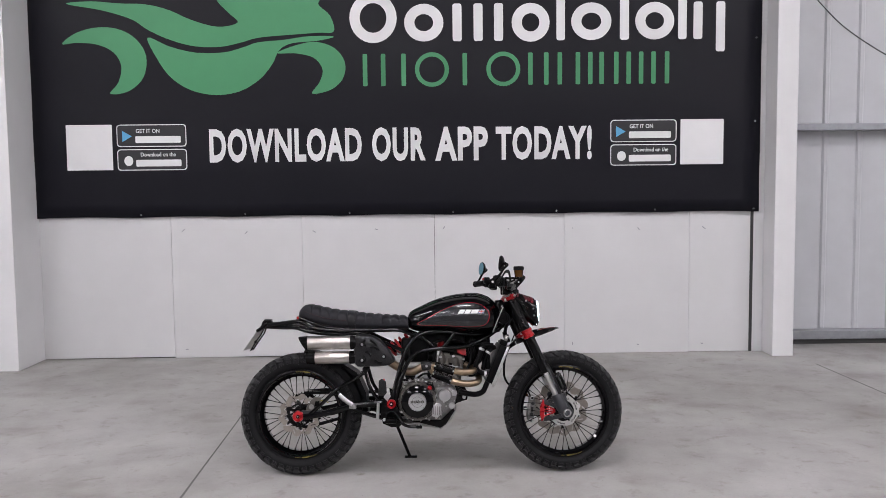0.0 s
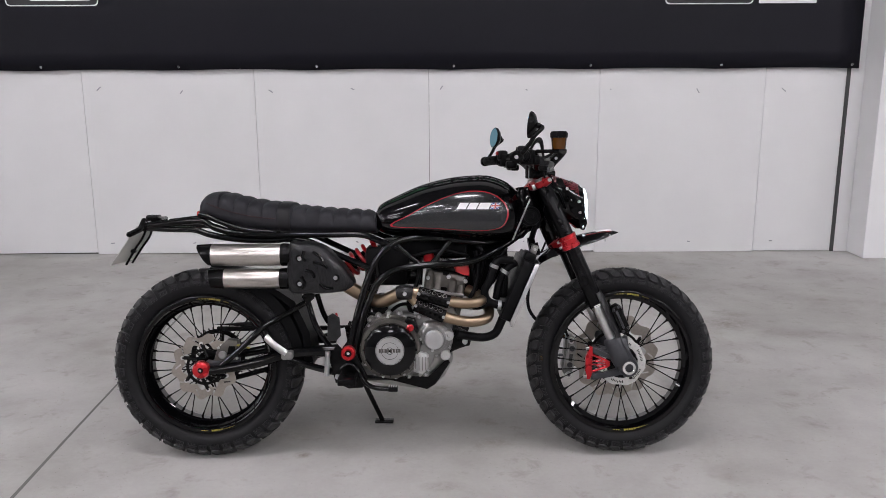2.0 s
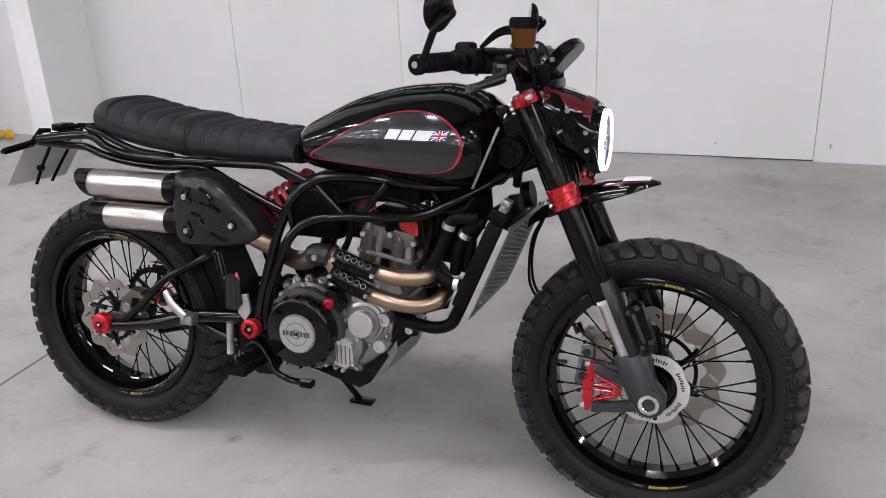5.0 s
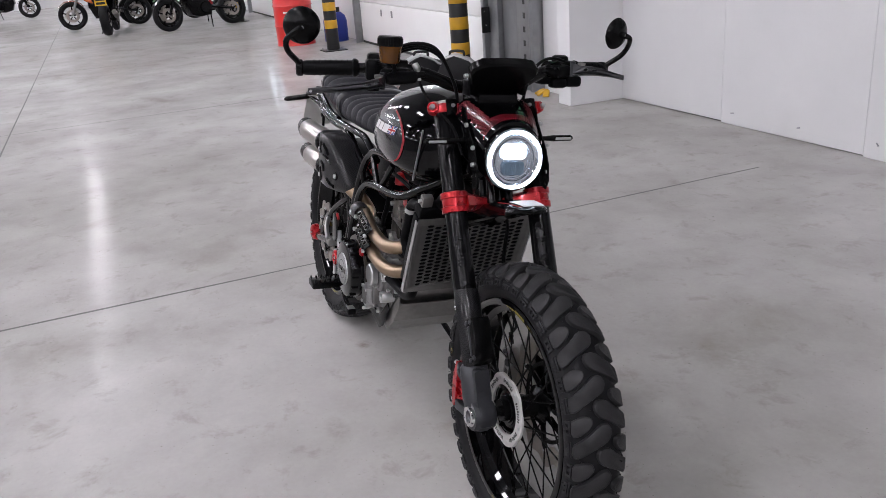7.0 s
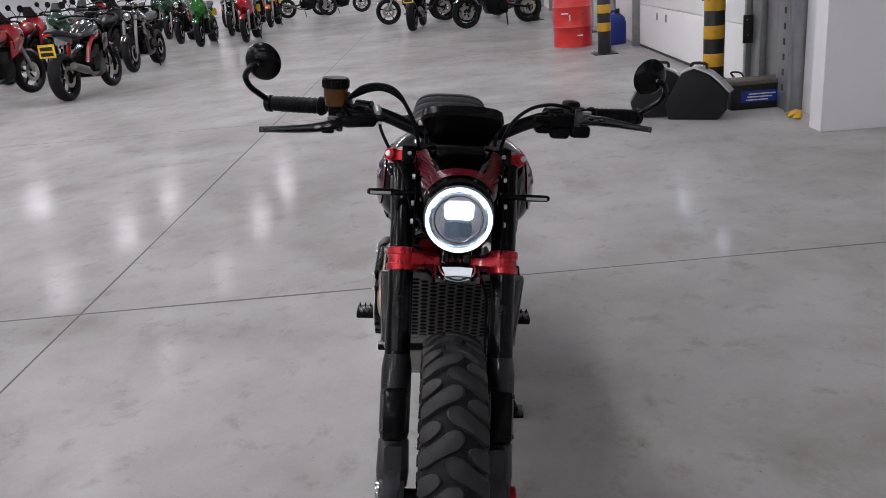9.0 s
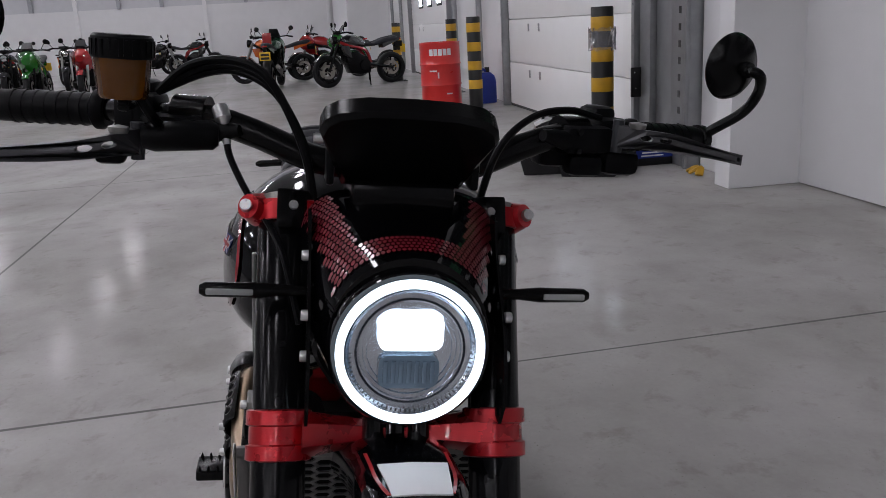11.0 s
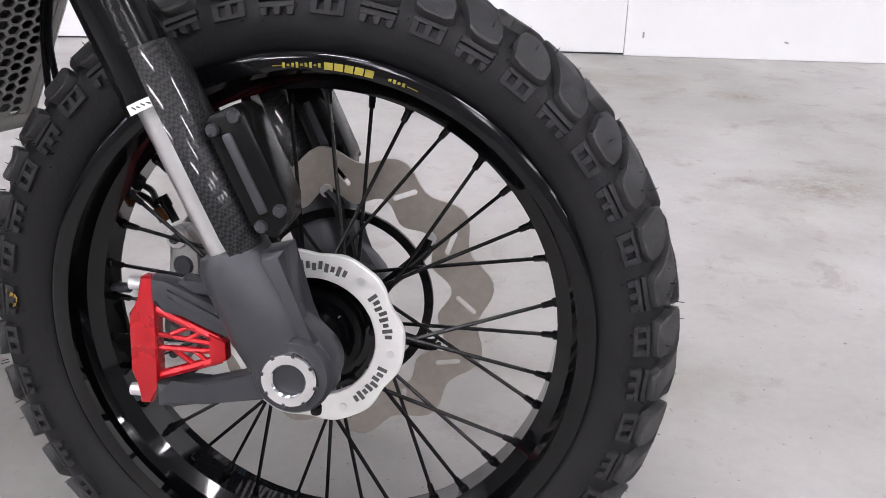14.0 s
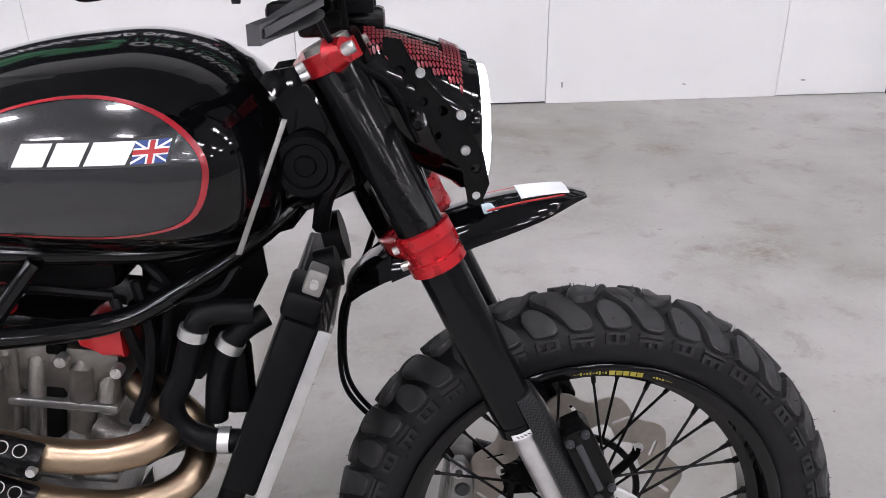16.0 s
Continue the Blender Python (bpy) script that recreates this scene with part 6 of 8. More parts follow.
# rear mudguard, caliper, chain side
part("rear_hugger", loft([[(0.20, -0.08, 0.60), (0.20, 0.08, 0.60), (0.21, 0.08, 0.615), (0.21, -0.08, 0.615)], [(0.29, -0.08, 0.535), (0.29, 0.08, 0.535), (0.31, 0.08, 0.55), (0.31, -0.08, 0.55)], [(0.335, -0.08, 0.43), (0.335, 0.08, 0.43), (0.36, 0.08, 0.44), (0.36, -0.08, 0.44)], [(0.345, -0.08, 0.33), (0.345, 0.08, 0.33), (0.37, 0.08, 0.33), (0.37, -0.08, 0.33)]]), M_matt, bike, "black inner mudguard")
secs = []
for k in range(15):
    a = radians(2 + 84 * k / 14)
    ring = []
    for rr, hw in ((RR + 0.020, 0.080), (RR + 0.017, 0.076)):
        row = [(-hw, -0.045), (-hw * 0.92, -0.012), (-hw * 0.5, 0.0), (hw * 0.5, 0.0), (hw * 0.92, -0.012), (hw, -0.045)]
        if ring:
            row = row[::-1]
        ring += [((rr + dz) * math.cos(a), yy, ZA + (rr + dz) * math.sin(a)) for yy, dz in row]
    secs.append(ring)
part("rear_mudguard", loft(secs), M_matt, bike, "black mudguard close over the rear tyre")
rc = part("rear_caliper", slab([(0.035, 0.345), (0.05, 0.395), (0.085, 0.425), (0.118, 0.42), (0.122, 0.38), (0.10, 0.352), (0.06, 0.335)], -0.108, -0.070, 0.006), M_cast, bike, "grey rear brake caliper")
part("piston_cap", lathe([(0.0, -0.114), (0.011, -0.114), (0.014, -0.111), (0.014, -0.106), (0.0, -0.106)], 20, Matrix.Translation((0.068, 0, 0.372))), M_alu, rc)
part("caliper_window", slab([(0.082, 0.372), (0.090, 0.402), (0.112, 0.402), (0.110, 0.380)], -0.1095, -0.1065, 0.001), M_hole, rc, "dark plate standing for a shaded recess")
part("slide_pin", sweep([(0.060, -0.100, 0.402), (0.100, -0.100, 0.414), (0.128, -0.100, 0.400)], 0.0045, 8), M_alu_light, rc, "bright slide pin")
part("caliper_bracket", slab([(0.004, 0.345), (0.020, 0.356), (0.052, 0.352), (0.090, 0.348), (0.128, 0.362), (0.130, 0.350), (0.090, 0.334), (0.040, 0.333), (0.020, 0.330)], -0.112, -0.104, 0.003), M_grey, rc, "dark caliper bracket")
for bx, bz in ((0.118, 0.362), (0.056, 0.398)):
    part("bolt", bolt((bx, -0.112, bz), (bx, -0.118, bz), 0.0055, 10), M_alu_light, rc)
part("caliper_line", tube([(0.10, -0.10, 0.392), (0.12, -0.105, 0.405), (0.16, -0.11, 0.395)], 0.003, 8), M_yellow_print, rc)
sp_ = part("sprocket", lathe([(0.082, 0.0885), (0.098, 0.0885), (0.098, 0.0925), (0.082, 0.093)], 45, Matrix.Translation((0, 0, ZA)), closed=True), M_satin, bike, "dark rear sprocket")
for k in range(40):
    a = radians(9 * k)
    part("tooth", box(0.096, 0.105, 0.089, 0.092, -0.0022, 0.0022, 0, None, Matrix.Translation((0, 0, ZA)) @ Matrix.Rotation(-a, 4, "Y")), M_satin, sp_)
for k in range(6):
    a = radians(60 * k)
    part("sprocket_arm", rod((0.03 * math.cos(a), 0.088, ZA + 0.03 * math.sin(a)), (0.085 * math.cos(a + 0.3), 0.0905, ZA + 0.085 * math.sin(a + 0.3)), 0.006, 8), M_satin, sp_)
for zz, zf in ((0.098, 0.035), (-0.098, -0.03)):
    part("chain", sweep([(0, 0.0905, ZA + zz), (0.50, 0.0905, ZA + 0.065 + zf)], 0.009, 8, None, True, 0.5), M_matt, bike, "dark drive chain run")
part("chain_guard", slab([(-0.01, 0.44), (0.12, 0.45), (0.2, 0.44), (0.12, 0.432)], 0.085, 0.10, 0.002), M_satin, bike)

# shock absorber
sa, sb2 = Vector((0.438, -0.02, 0.630)), Vector((0.594, -0.02, 0.724))
ax_ = (sb2 - sa).normalized()
part("shock_body", rod(sa, sb2, 0.021, 18), M_satin, bike, "black shock absorber body")
n1 = Vector((0, 1, 0))
n2 = ax_.cross(n1)
coil = []
for k in range(16 * 6 + 1):
    a = 2 * math.pi * k / 16
    coil.append(sa + ax_ * (0.008 + 0.025 * k / 16) + (n1 * math.cos(a) + n2 * math.sin(a)) * 0.036)
part("shock_spring", sweep(coil, 0.0068, 10), M_redpaint, bike, "red coil spring")
part("shock_collar", rod(sb2 - ax_ * 0.012, sb2 + ax_ * 0.004, 0.042, 24), M_red, bike)

# ---- engine ----
case = part("crankcase", slab([(0.535, 0.43), (0.545, 0.345), (0.585, 0.305), (0.66, 0.293), (0.76, 0.30), (0.82, 0.335), (0.845, 0.39), (0.85, 0.44), (0.82, 0.485), (0.75, 0.50), (0.70, 0.515), (0.64, 0.515), (0.575, 0.495)], -0.115, 0.12, 0.012), M_case, bike, "cast aluminium crankcase")
cc = Matrix.Translation((0.640, 0, 0.403))
part("clutch_case", lathe([(0.0, -0.112), (0.107, -0.112), (0.108, -0.118), (0.108, -0.138), (0.101, -0.144), (0.098, -0.160), (0.0, -0.160)], 48, cc), M_cast, case, "dark cast clutch housing")
cv = part("clutch_cover", lathe([(0.086, -0.150), (0.086, -0.190), (0.083, -0.196), (0.077, -0.199), (0.0, -0.199)], 48, cc), M_gloss, bike, "gloss black round clutch cover")
part("clutch_badge", lathe([(0.0, -0.2035), (0.046, -0.2035), (0.0475, -0.201), (0.0475, -0.198)], 48, cc), M_alu_light, cv, "silver disc with dark lettering")
for r0, r1 in ((0.0285, 0.0272), (0.0118, 0.0100), (0.0455, 0.0448)):
    part("badge_ring", lathe([(r1, -0.2038), (r0, -0.2038), (r0, -0.2042), (r1, -0.2042)], 40, cc, closed=True), M_grey, cv)
part("badge_plate", box(0.602, 0.678, -0.2040, -0.2036, 0.392, 0.414), M_alu_light, cv, smooth=False)
for k in range(8):
    part("badge_bar", box(0.604 + 0.0092 * k, 0.6105 + 0.0092 * k, -0.2044, -0.2039, 0.3965 + 0.0015 * (k % 2), 0.4100), M_cast, cv, smooth=False)
part("badge_hole", rod((0.640, -0.2040, 0.403), (0.640, -0.2049, 0.403), 0.0034, 12), M_hole, cv)
for k in range(9):
    a = radians(40 * k + 15)
    c = Vector((0.640 + 0.103 * math.cos(a), -0.136, 0.403 + 0.103 * math.sin(a)))
    part("case_bolt", bolt(c, c + Vector((0, -0.012, 0)), 0.006, 10), M_alu_light, case)
for k in range(16):
    a = radians(22.5 * k)
    part("cover_notch", box(-0.004, 0.004, -0.197, -0.178, -0.001, 0.0015, 0, None, cc @ Matrix.Rotation(-a, 4, "Y") @ Matrix.Translation((0.0858, 0, 0))), M_satin, cv)
wp = part("pump_cover", slab([(0.735, 0.325), (0.703, 0.345), (0.712, 0.385), (0.740, 0.408), (0.762, 0.428), (0.785, 0.405), (0.784, 0.36), (0.77, 0.332)], -0.150, -0.112, 0.008), M_case, bike, "cast aluminium pump cover")
ac = Matrix.Translation((0.785, 0, 0.430))
rc = part("stator_cover", lathe([(0, -0.110), (0.064, -0.110), (0.064, -0.121), (0.058, -0.125), (0.057, -0.130), (0.050, -0.133), (0.049, -0.138), (0.041, -0.142), (0.040, -0.146), (0, -0.146)], 40, ac), M_case, case, "stepped cast side cover")
for k in range(7):
    a = radians(51.4 * k + 20)
    c = Vector((0.785 + 0.060 * math.cos(a), -0.119, 0.430 + 0.060 * math.sin(a)))
    part("case_bolt", bolt(c, c + Vector((0, -0.011, 0)), 0.0056, 10), M_alu_light, rc)
for bx, bz in ((0.570, 0.492), (0.598, 0.506), (0.632, 0.514), (0.668, 0.514), (0.735, 0.502), (0.775, 0.497), (0.552, 0.345), (0.585, 0.309), (0.655, 0.297), (0.700, 0.299), (0.757, 0.305)):
    part("case_boss", lathe([(0, -0.112), (0.011, -0.112), (0.011, -0.122), (0.009, -0.124), (0, -0.124)], 14, Matrix.Translation((bx, 0, bz))), M_case, case)
    part("case_bolt", bolt((bx, -0.123, bz), (bx, -0.132, bz), 0.0062, 10), M_alu_light, case)
part("round_cap", lathe([(0, -0.166), (0.029, -0.166), (0.032, -0.163), (0.032, -0.148), (0, -0.148)], 32, Matrix.Translation((0.785, 0, 0.430))), M_alu_light, wp, "bright round cap")
part("pump_lobe", slab([(0.716, 0.322), (0.716, 0.37), (0.735, 0.392), (0.762, 0.385), (0.768, 0.335), (0.745, 0.312)], -0.163, -0.14, 0.008), M_alu_light, wp)
for k in range(4):
    part("pump_rib", box(0.722 + 0.011 * k, 0.725 + 0.011 * k, -0.1660, -0.1625, 0.328, 0.374, 0.001), M_case, wp)
for bx, bz in ((0.722, 0.33), (0.765, 0.33), (0.724, 0.378), (0.762, 0.376), (0.779, 0.395), (0.738, 0.312)):
    part("bolt", bolt((bx, -0.148, bz), (bx, -0.168, bz), 0.0062, 10), M_alu_light, wp)
part("oil_filler", lathe([(0, -0.170), (0.009, -0.170), (0.0125, -0.167), (0.0125, -0.15), (0, -0.15)], 8, Matrix.Translation((0.706, 0, 0.472))), M_red, bike, "red anodised oil filler cap")
part("filler_neck", slab([(0.69, 0.43), (0.68, 0.48), (0.695, 0.505), (0.722, 0.50), (0.735, 0.46), (0.72, 0.43)], -0.155, -0.11, 0.006), M_gloss, bike)
tilt = Matrix.Translation((0.80, 0, 0.49)) @ Matrix.Rotation(radians(9), 4, "Y")
cyl = part("cylinder", box(-0.062, 0.066, -0.080, 0.085, 0.0, 0.09, 0.010, None, tilt), M_cast, bike, "cast aluminium cylinder")
for xo, rr_, z1 in ((-0.050, 0.017, 0.155), (-0.018, 0.012, 0.150), (0.030, 0.016, 0.145), (0.058, 0.013, 0.130)):
    part("cylinder_boss", sweep([tilt @ Vector((xo, -0.074, 0.002)), tilt @ Vector((xo, -0.076, 0.012)), tilt @ Vector((xo, -0.076, z1 - 0.01)), tilt @ Vector((xo, -0.072, z1))], [rr_ + 0.004, rr_, rr_, rr_ * 0.6], 16), M_cast, cyl)
part("casting_web", slab([(-0.062, 0.016), (-0.044, 0.052), (-0.030, 0.058), (-0.004, 0.034), (0.020, 0.060), (0.036, 0.056), (0.064, 0.018), (0.05, 0.006), (-0.05, 0.006)], -0.098, -0.086, 0.005, None, tilt), M_alu, cyl)
for bx, bz in ((-0.036, 0.045), (0.028, 0.048), (0.0, 0.018)):
    c = tilt @ Vector((bx, -0.097, bz))
    part("web_bolt", bolt(c, c + Vector((0, -0.005, 0)), 0.0062, 10), M_alu_light, cyl)
part("coolant_outlet", sweep([(0.868, -0.09, 0.545), (0.885, -0.105, 0.543), (0.912, -0.112, 0.541)], [0.018, 0.0155, 0.0145], 16), M_cast, cyl)
part("hose_clip", rod((0.905, -0.111, 0.5415), (0.917, -0.1135, 0.5408), 0.0185, 16), M_alu_light, cyl, "bright hose clip")
part("outlet_hose", tube([(0.910, -0.112, 0.541), (0.935, -0.116, 0.541), (0.960, -0.114, 0.552)], 0.0172, 14), M_matt, cyl, "black rubber hose")
# Near-black box between the bosses, in place of the shade there.
part("timing_recess", box(-0.009, 0.013, -0.083, -0.075, 0.02, 0.16, 0.003, None, tilt), M_hole, cyl)
part("base_flange", box(-0.07, 0.074, -0.092, 0.09, -0.004, 0.010, 0.003, None, tilt), M_case, cyl)
part("joint_flange", box(-0.068, 0.072, -0.092, 0.09, 0.086, 0.096, 0.002, None, tilt), M_case, cyl)
head = part("cylinder_head", box(-0.066, 0.072, -0.084, 0.088, 0.097, 0.160, 0.014, None, tilt), M_cast, bike, "cast aluminium cylinder head")
part("head_cover", box(-0.06, 0.062, -0.078, 0.082, 0.160, 0.190, 0.012, None, tilt), M_satin, bike, "dark cam cover")
part("cover_cap", slab([(0.853, 0.668), (0.872, 0.678), (0.904, 0.668), (0.905, 0.634), (0.882, 0.640), (0.858, 0.650)], -0.098, -0.03, 0.005), M_redpaint, head, "red cam cover end")
part("coil_cap", lathe([(0, 0), (0.018, 0), (0.020, 0.004), (0.017, 0.03), (0.012, 0.034), (0, 0.034)], 20, Matrix.Translation((0.768, -0.07, 0.684)) @ Matrix.Rotation(radians(90), 4, "X")), M_redpaint, head, "red coil cap")
part("starter_motor", rod((0.60, -0.085, 0.53), (0.60, 0.06, 0.53), 0.028, 20), M_satin, bike, "black starter motor")
part("wiring", tube([(0.71, -0.09, 0.505), (0.70, -0.10, 0.55), (0.73, -0.095, 0.62), (0.74, -0.09, 0.70)], 0.008, 8), M_matt, bike)
part("wiring", tube([(0.925, -0.09, 0.72), (0.935, -0.095, 0.66), (0.925, -0.10, 0.60), (0.905, -0.10, 0.56)], 0.007, 8), M_matt, bike)
for bx, bz in ((0.892, 0.617), (0.765, 0.630), (0.835, 0.633)):
    part("head_bolt", bolt((bx, -0.084, bz), (bx, -0.099, bz), 0.0085, 14), M_alu_light, head, "bright engine bolt")
for bx, bz in ((0.834, 0.4405), (0.8225, 0.3735)):
    part("engine_mount", lathe([(0, -0.139), (0.006, -0.139), (0.0065, -0.142), (0.0155, -0.142), (0.017, -0.139), (0.017, -0.105), (0, -0.105)], 24, Matrix.Translation((bx, 0, bz))), M_alu_light, bike, "bright engine mount")
part("mount_plate", slab([(0.815, 0.36), (0.85, 0.47), (0.900, 0.448), (0.912, 0.425), (0.905, 0.400), (0.880, 0.396), (0.855, 0.385)], -0.11, -0.10, 0.002), M_satin, bike)
part("mount_plate", slab([(0.815, 0.36), (0.85, 0.47), (0.900, 0.448), (0.912, 0.425), (0.905, 0.400), (0.880, 0.396), (0.855, 0.385)], 0.10, 0.11, 0.002), M_satin, bike)
part("mount_bolt", bolt((0.889, -0.11, 0.4155), (0.889, -0.124, 0.4155), 0.0115, 14), M_alu_light, bike)
skid = part("skid_plate", loft([[(0.50, y, z) for y, z in ((-0.105, 0.305), (-0.09, 0.285), (0.09, 0.285), (0.105, 0.305), (0.10, 0.308), (0.085, 0.29), (-0.085, 0.29), (-0.10, 0.308))],
                                [(0.647, y, z) for y, z in ((-0.115, 0.295), (-0.095, 0.262), (0.095, 0.262), (0.115, 0.295), (0.11, 0.298), (0.09, 0.268), (-0.09, 0.268), (-0.11, 0.298))],
                                [(0.765, y, z) for y, z in ((-0.12, 0.30), (-0.10, 0.246), (0.10, 0.246), (0.12, 0.30), (0.115, 0.302), (0.095, 0.252), (-0.095, 0.252), (-0.115, 0.302))],
                                [(0.820, y, z) for y, z in ((-0.11, 0.335), (-0.10, 0.295), (0.10, 0.295), (0.11, 0.335), (0.105, 0.337), (0.095, 0.302), (-0.095, 0.302), (-0.105, 0.337))],
                                [(0.848, y, z) for y, z in ((-0.10, 0.375), (-0.095, 0.35), (0.095, 0.35), (0.10, 0.375), (0.095, 0.378), (0.09, 0.356), (-0.09, 0.356), (-0.095, 0.378))]]), M_alu, bike, "brushed aluminium skid plate", smooth=False)
part("skid_side", slab([(0.53, 0.305), (0.647, 0.300), (0.765, 0.296), (0.83, 0.36), (0.838, 0.345), (0.79, 0.272), (0.760, 0.254), (0.647, 0.284)], -0.124, -0.12, 0.001), M_satin, skid)
part("frame_cradle", tube([(0.505, -0.10, 0.38), (0.51, -0.10, 0.31), (0.56, -0.10, 0.292), (0.70, -0.10, 0.29)], 0.011, 10), M_gloss, bike)
part("frame_cradle", tube([(0.505, 0.10, 0.38), (0.51, 0.10, 0.31), (0.56, 0.10, 0.292), (0.70, 0.10, 0.29)], 0.011, 10), M_gloss, bike)
part("throttle_body", rod((0.655, 0, 0.63), (0.745, 0, 0.625), 0.032, 20), M_satin, bike)
part("airbox", box(0.55, 0.70, -0.075, 0.075, 0.60, 0.735, 0.02), M_matt, bike, "black airbox")
part("battery_tray", box(0.60, 0.90, -0.07, 0.07, 0.70, 0.755, 0.015), M_matt, bike)
for k, (a, c) in enumerate((((0.70, -0.10, 0.70), (0.90, -0.09, 0.705)), ((0.62, -0.09, 0.50), (0.72, -0.10, 0.54)), ((0.90, -0.09, 0.70), (0.93, -0.09, 0.58)), ((0.60, -0.1, 0.505), (0.52, -0.08, 0.47)))):
    mid_ = (Vector(a) + Vector(c)) / 2 + Vector((0, -0.01, 0.02))
    part("wiring", tube([a, mid_, c], 0.006, 8), M_matt, bike)

# ---- exhaust ----
def pipe(name, pts, r, material, label=""):
    return part(name, tube(pts, r, 18), material, bike, label)


pipe("header_pipe", [(0.90, -0.06, 0.585), (0.945, -0.10, 0.565), (0.935, -0.145, 0.556), (0.88, -0.160, 0.553), (0.80, -0.165, 0.570), (0.745, -0.162, 0.588), (0.70, -0.155, 0.590)], 0.0178, M_gold, "heat-tinted exhaust header pipe")
pipe("header_pipe", [(0.90, -0.03, 0.575), (0.965, -0.07, 0.530), (0.965, -0.125, 0.500), (0.915, -0.155, 0.490), (0.85, -0.165, 0.500), (0.79, -0.167, 0.522), (0.738, -0.163, 0.548), (0.70, -0.155, 0.588)], 0.0178, M_gold, "heat-tinted exhaust header pipe")
pipe("link_pipe", [(0.70, -0.150, 0.590), (0.66, -0.140, 0.578), (0.615, -0.118, 0.556), (0.57, -0.105, 0.560), (0.525, -0.118, 0.588), (0.475, -0.150, 0.625)], 0.0225, M_gold, "heat-tinted exhaust link pipe")
ck_ = part("collector_guard", sweep([(0.715, -0.168, 0.590), (0.70, -0.168, 0.592), (0.675, -0.165, 0.590), (0.665, -0.163, 0.588)], [0.022, 0.026, 0.026, 0.022], 18), M_carbon, bike, "black collector guard")
part("bolt", bolt((0.69, -0.19, 0.59), (0.69, -0.197, 0.59), 0.0085, 12), M_alu_light, ck_, "bright bolt")
for (a, c) in (((0.732, 0.591), (0.836, 0.560)), ((0.722, 0.552), (0.820, 0.511))):
    A, B = Vector((a[0], -0.168, a[1])), Vector((c[0], -0.171, c[1]))
    dirv = (B - A)
    side = Vector((0, -1, 0))
    upv = dirv.cross(side).normalized()
    if upv.z < 0:
        upv = -upv
    secs = []
    for t in (0.0, 0.03, 0.97, 1.0):
        c0 = A + dirv * t
        ee = 0.0 if t in (0.0, 1.0) else 0.0015
        ring = []
        for k in range(11):
            an = radians(-75 + 150 * k / 10)
            ring.append(c0 + side * math.cos(an) * (0.0215 + ee) + upv * math.sin(an) * (0.0215 + ee))
        for k in range(11):
            an = radians(75 - 150 * k / 10)
            ring.append(c0 + side * math.cos(an) * 0.0195 + upv * math.sin(an) * 0.0195)
        secs.append(ring)
    hs = part("heat_shield", loft(secs), M_satin, bike, "black perforated heat shield")
    for row, big in ((42, 0.0058), (-8, 0.0046)):
        for k in range(5):
            t = 0.15 + 0.165 * k + (0.05 if row < 0 else 0)
            an = radians(row)
            nn = side * math.cos(an) + upv * math.sin(an)
            o = A + dirv * min(t, 0.93) + nn * 0.0222
            # Bright discs under the upper row paint the highlight on the hole rims.
            if row > 0:
                part("hole_rim", sweep([o, o + nn * 0.0010], big + 0.0011, 12), M_alu, hs)
            # Black discs laid on the shield stand for the shade in its holes.
            part("perforation", sweep([o, o + nn * 0.0014], big, 12), M_hole, hs)
    for t in (0.04, 0.96):
        o = A + dirv * t + side * 0.02
        part("bolt", bolt(o, o + side * 0.008, 0.0065, 12), M_alu_light, hs, "bright bolt")
for zc, r, x0, x1, xt in ((0.7178, 0.0360, 0.057, 0.286, 0.008), (0.6390, 0.0330, 0.096, 0.281, 0.044)):
    mf = part("silencer", sweep([(x0, -0.162, zc), (x0 + 0.004, -0.162, zc), (x1 - 0.004, -0.162, zc), (x1, -0.162, zc)], [r - 0.001, r, r, r - 0.001], 40), M_steel, bike, "brushed stainless silencer with black end cap")
    secs = []
    for t in (0.0, 0.25, 0.5, 0.75, 1.0):
        ring = []
        for k in range(32):
            a = 2 * math.pi * k / 32
            yy, zz = math.cos(a), math.sin(a)
            slant = (0.5 - zz / 2) * (0.036 if zc > 0.7 else 0.01)
            xe = xt + slant
            rr = r * (1.0 - 0.06 * t)
            ring.append((x0 + 0.002 + (xe - x0) * t, -0.162 + rr * yy * 1.005, zc + rr * zz * 1.005))
        secs.append(ring)
    for f in (0.82, 0.70):
        ring = []
        for k in range(32):
            a = 2 * math.pi * k / 32
            yy, zz = math.cos(a), math.sin(a)
            slant = (0.5 - zz / 2) * (0.036 if zc > 0.7 else 0.01)
            ring.append((xt + slant + (0.0 if f > 0.8 else 0.03), -0.162 + r * f * yy, zc + r * f * zz))
        secs.append(ring)
    part("end_cap", loft(secs), M_satin, mf, "black slash-cut end cap")
    part("front_collar", sweep([(x1 - 0.001, -0.162, zc), (x1 + 0.004, -0.162, zc), (x1 + 0.024, -0.162, zc), (x1 + 0.03, -0.162, zc)], [r, r + 0.0015, r + 0.0005, r - 0.004], 36), M_satin, mf, "black front collar")
# shaped carbon cover between the silencers and the link pipe
SH = [(0.795 + (x - 0.789) * 1.018, 0.975 + (z - 0.97) * 1.018) for x, z in [(0.312, 0.605), (0.314, 0.748), (0.345, 0.756), (0.383, 0.757), (0.427, 0.742), (0.465, 0.706), (0.494, 0.668), (0.519, 0.624), (0.510, 0.602), (0.467, 0.592), (0.38, 0.592)]]
scx, scz = 0.41, 0.67
b = bmesh.new()
outl = closed_spline(SH, 4)
rings = []
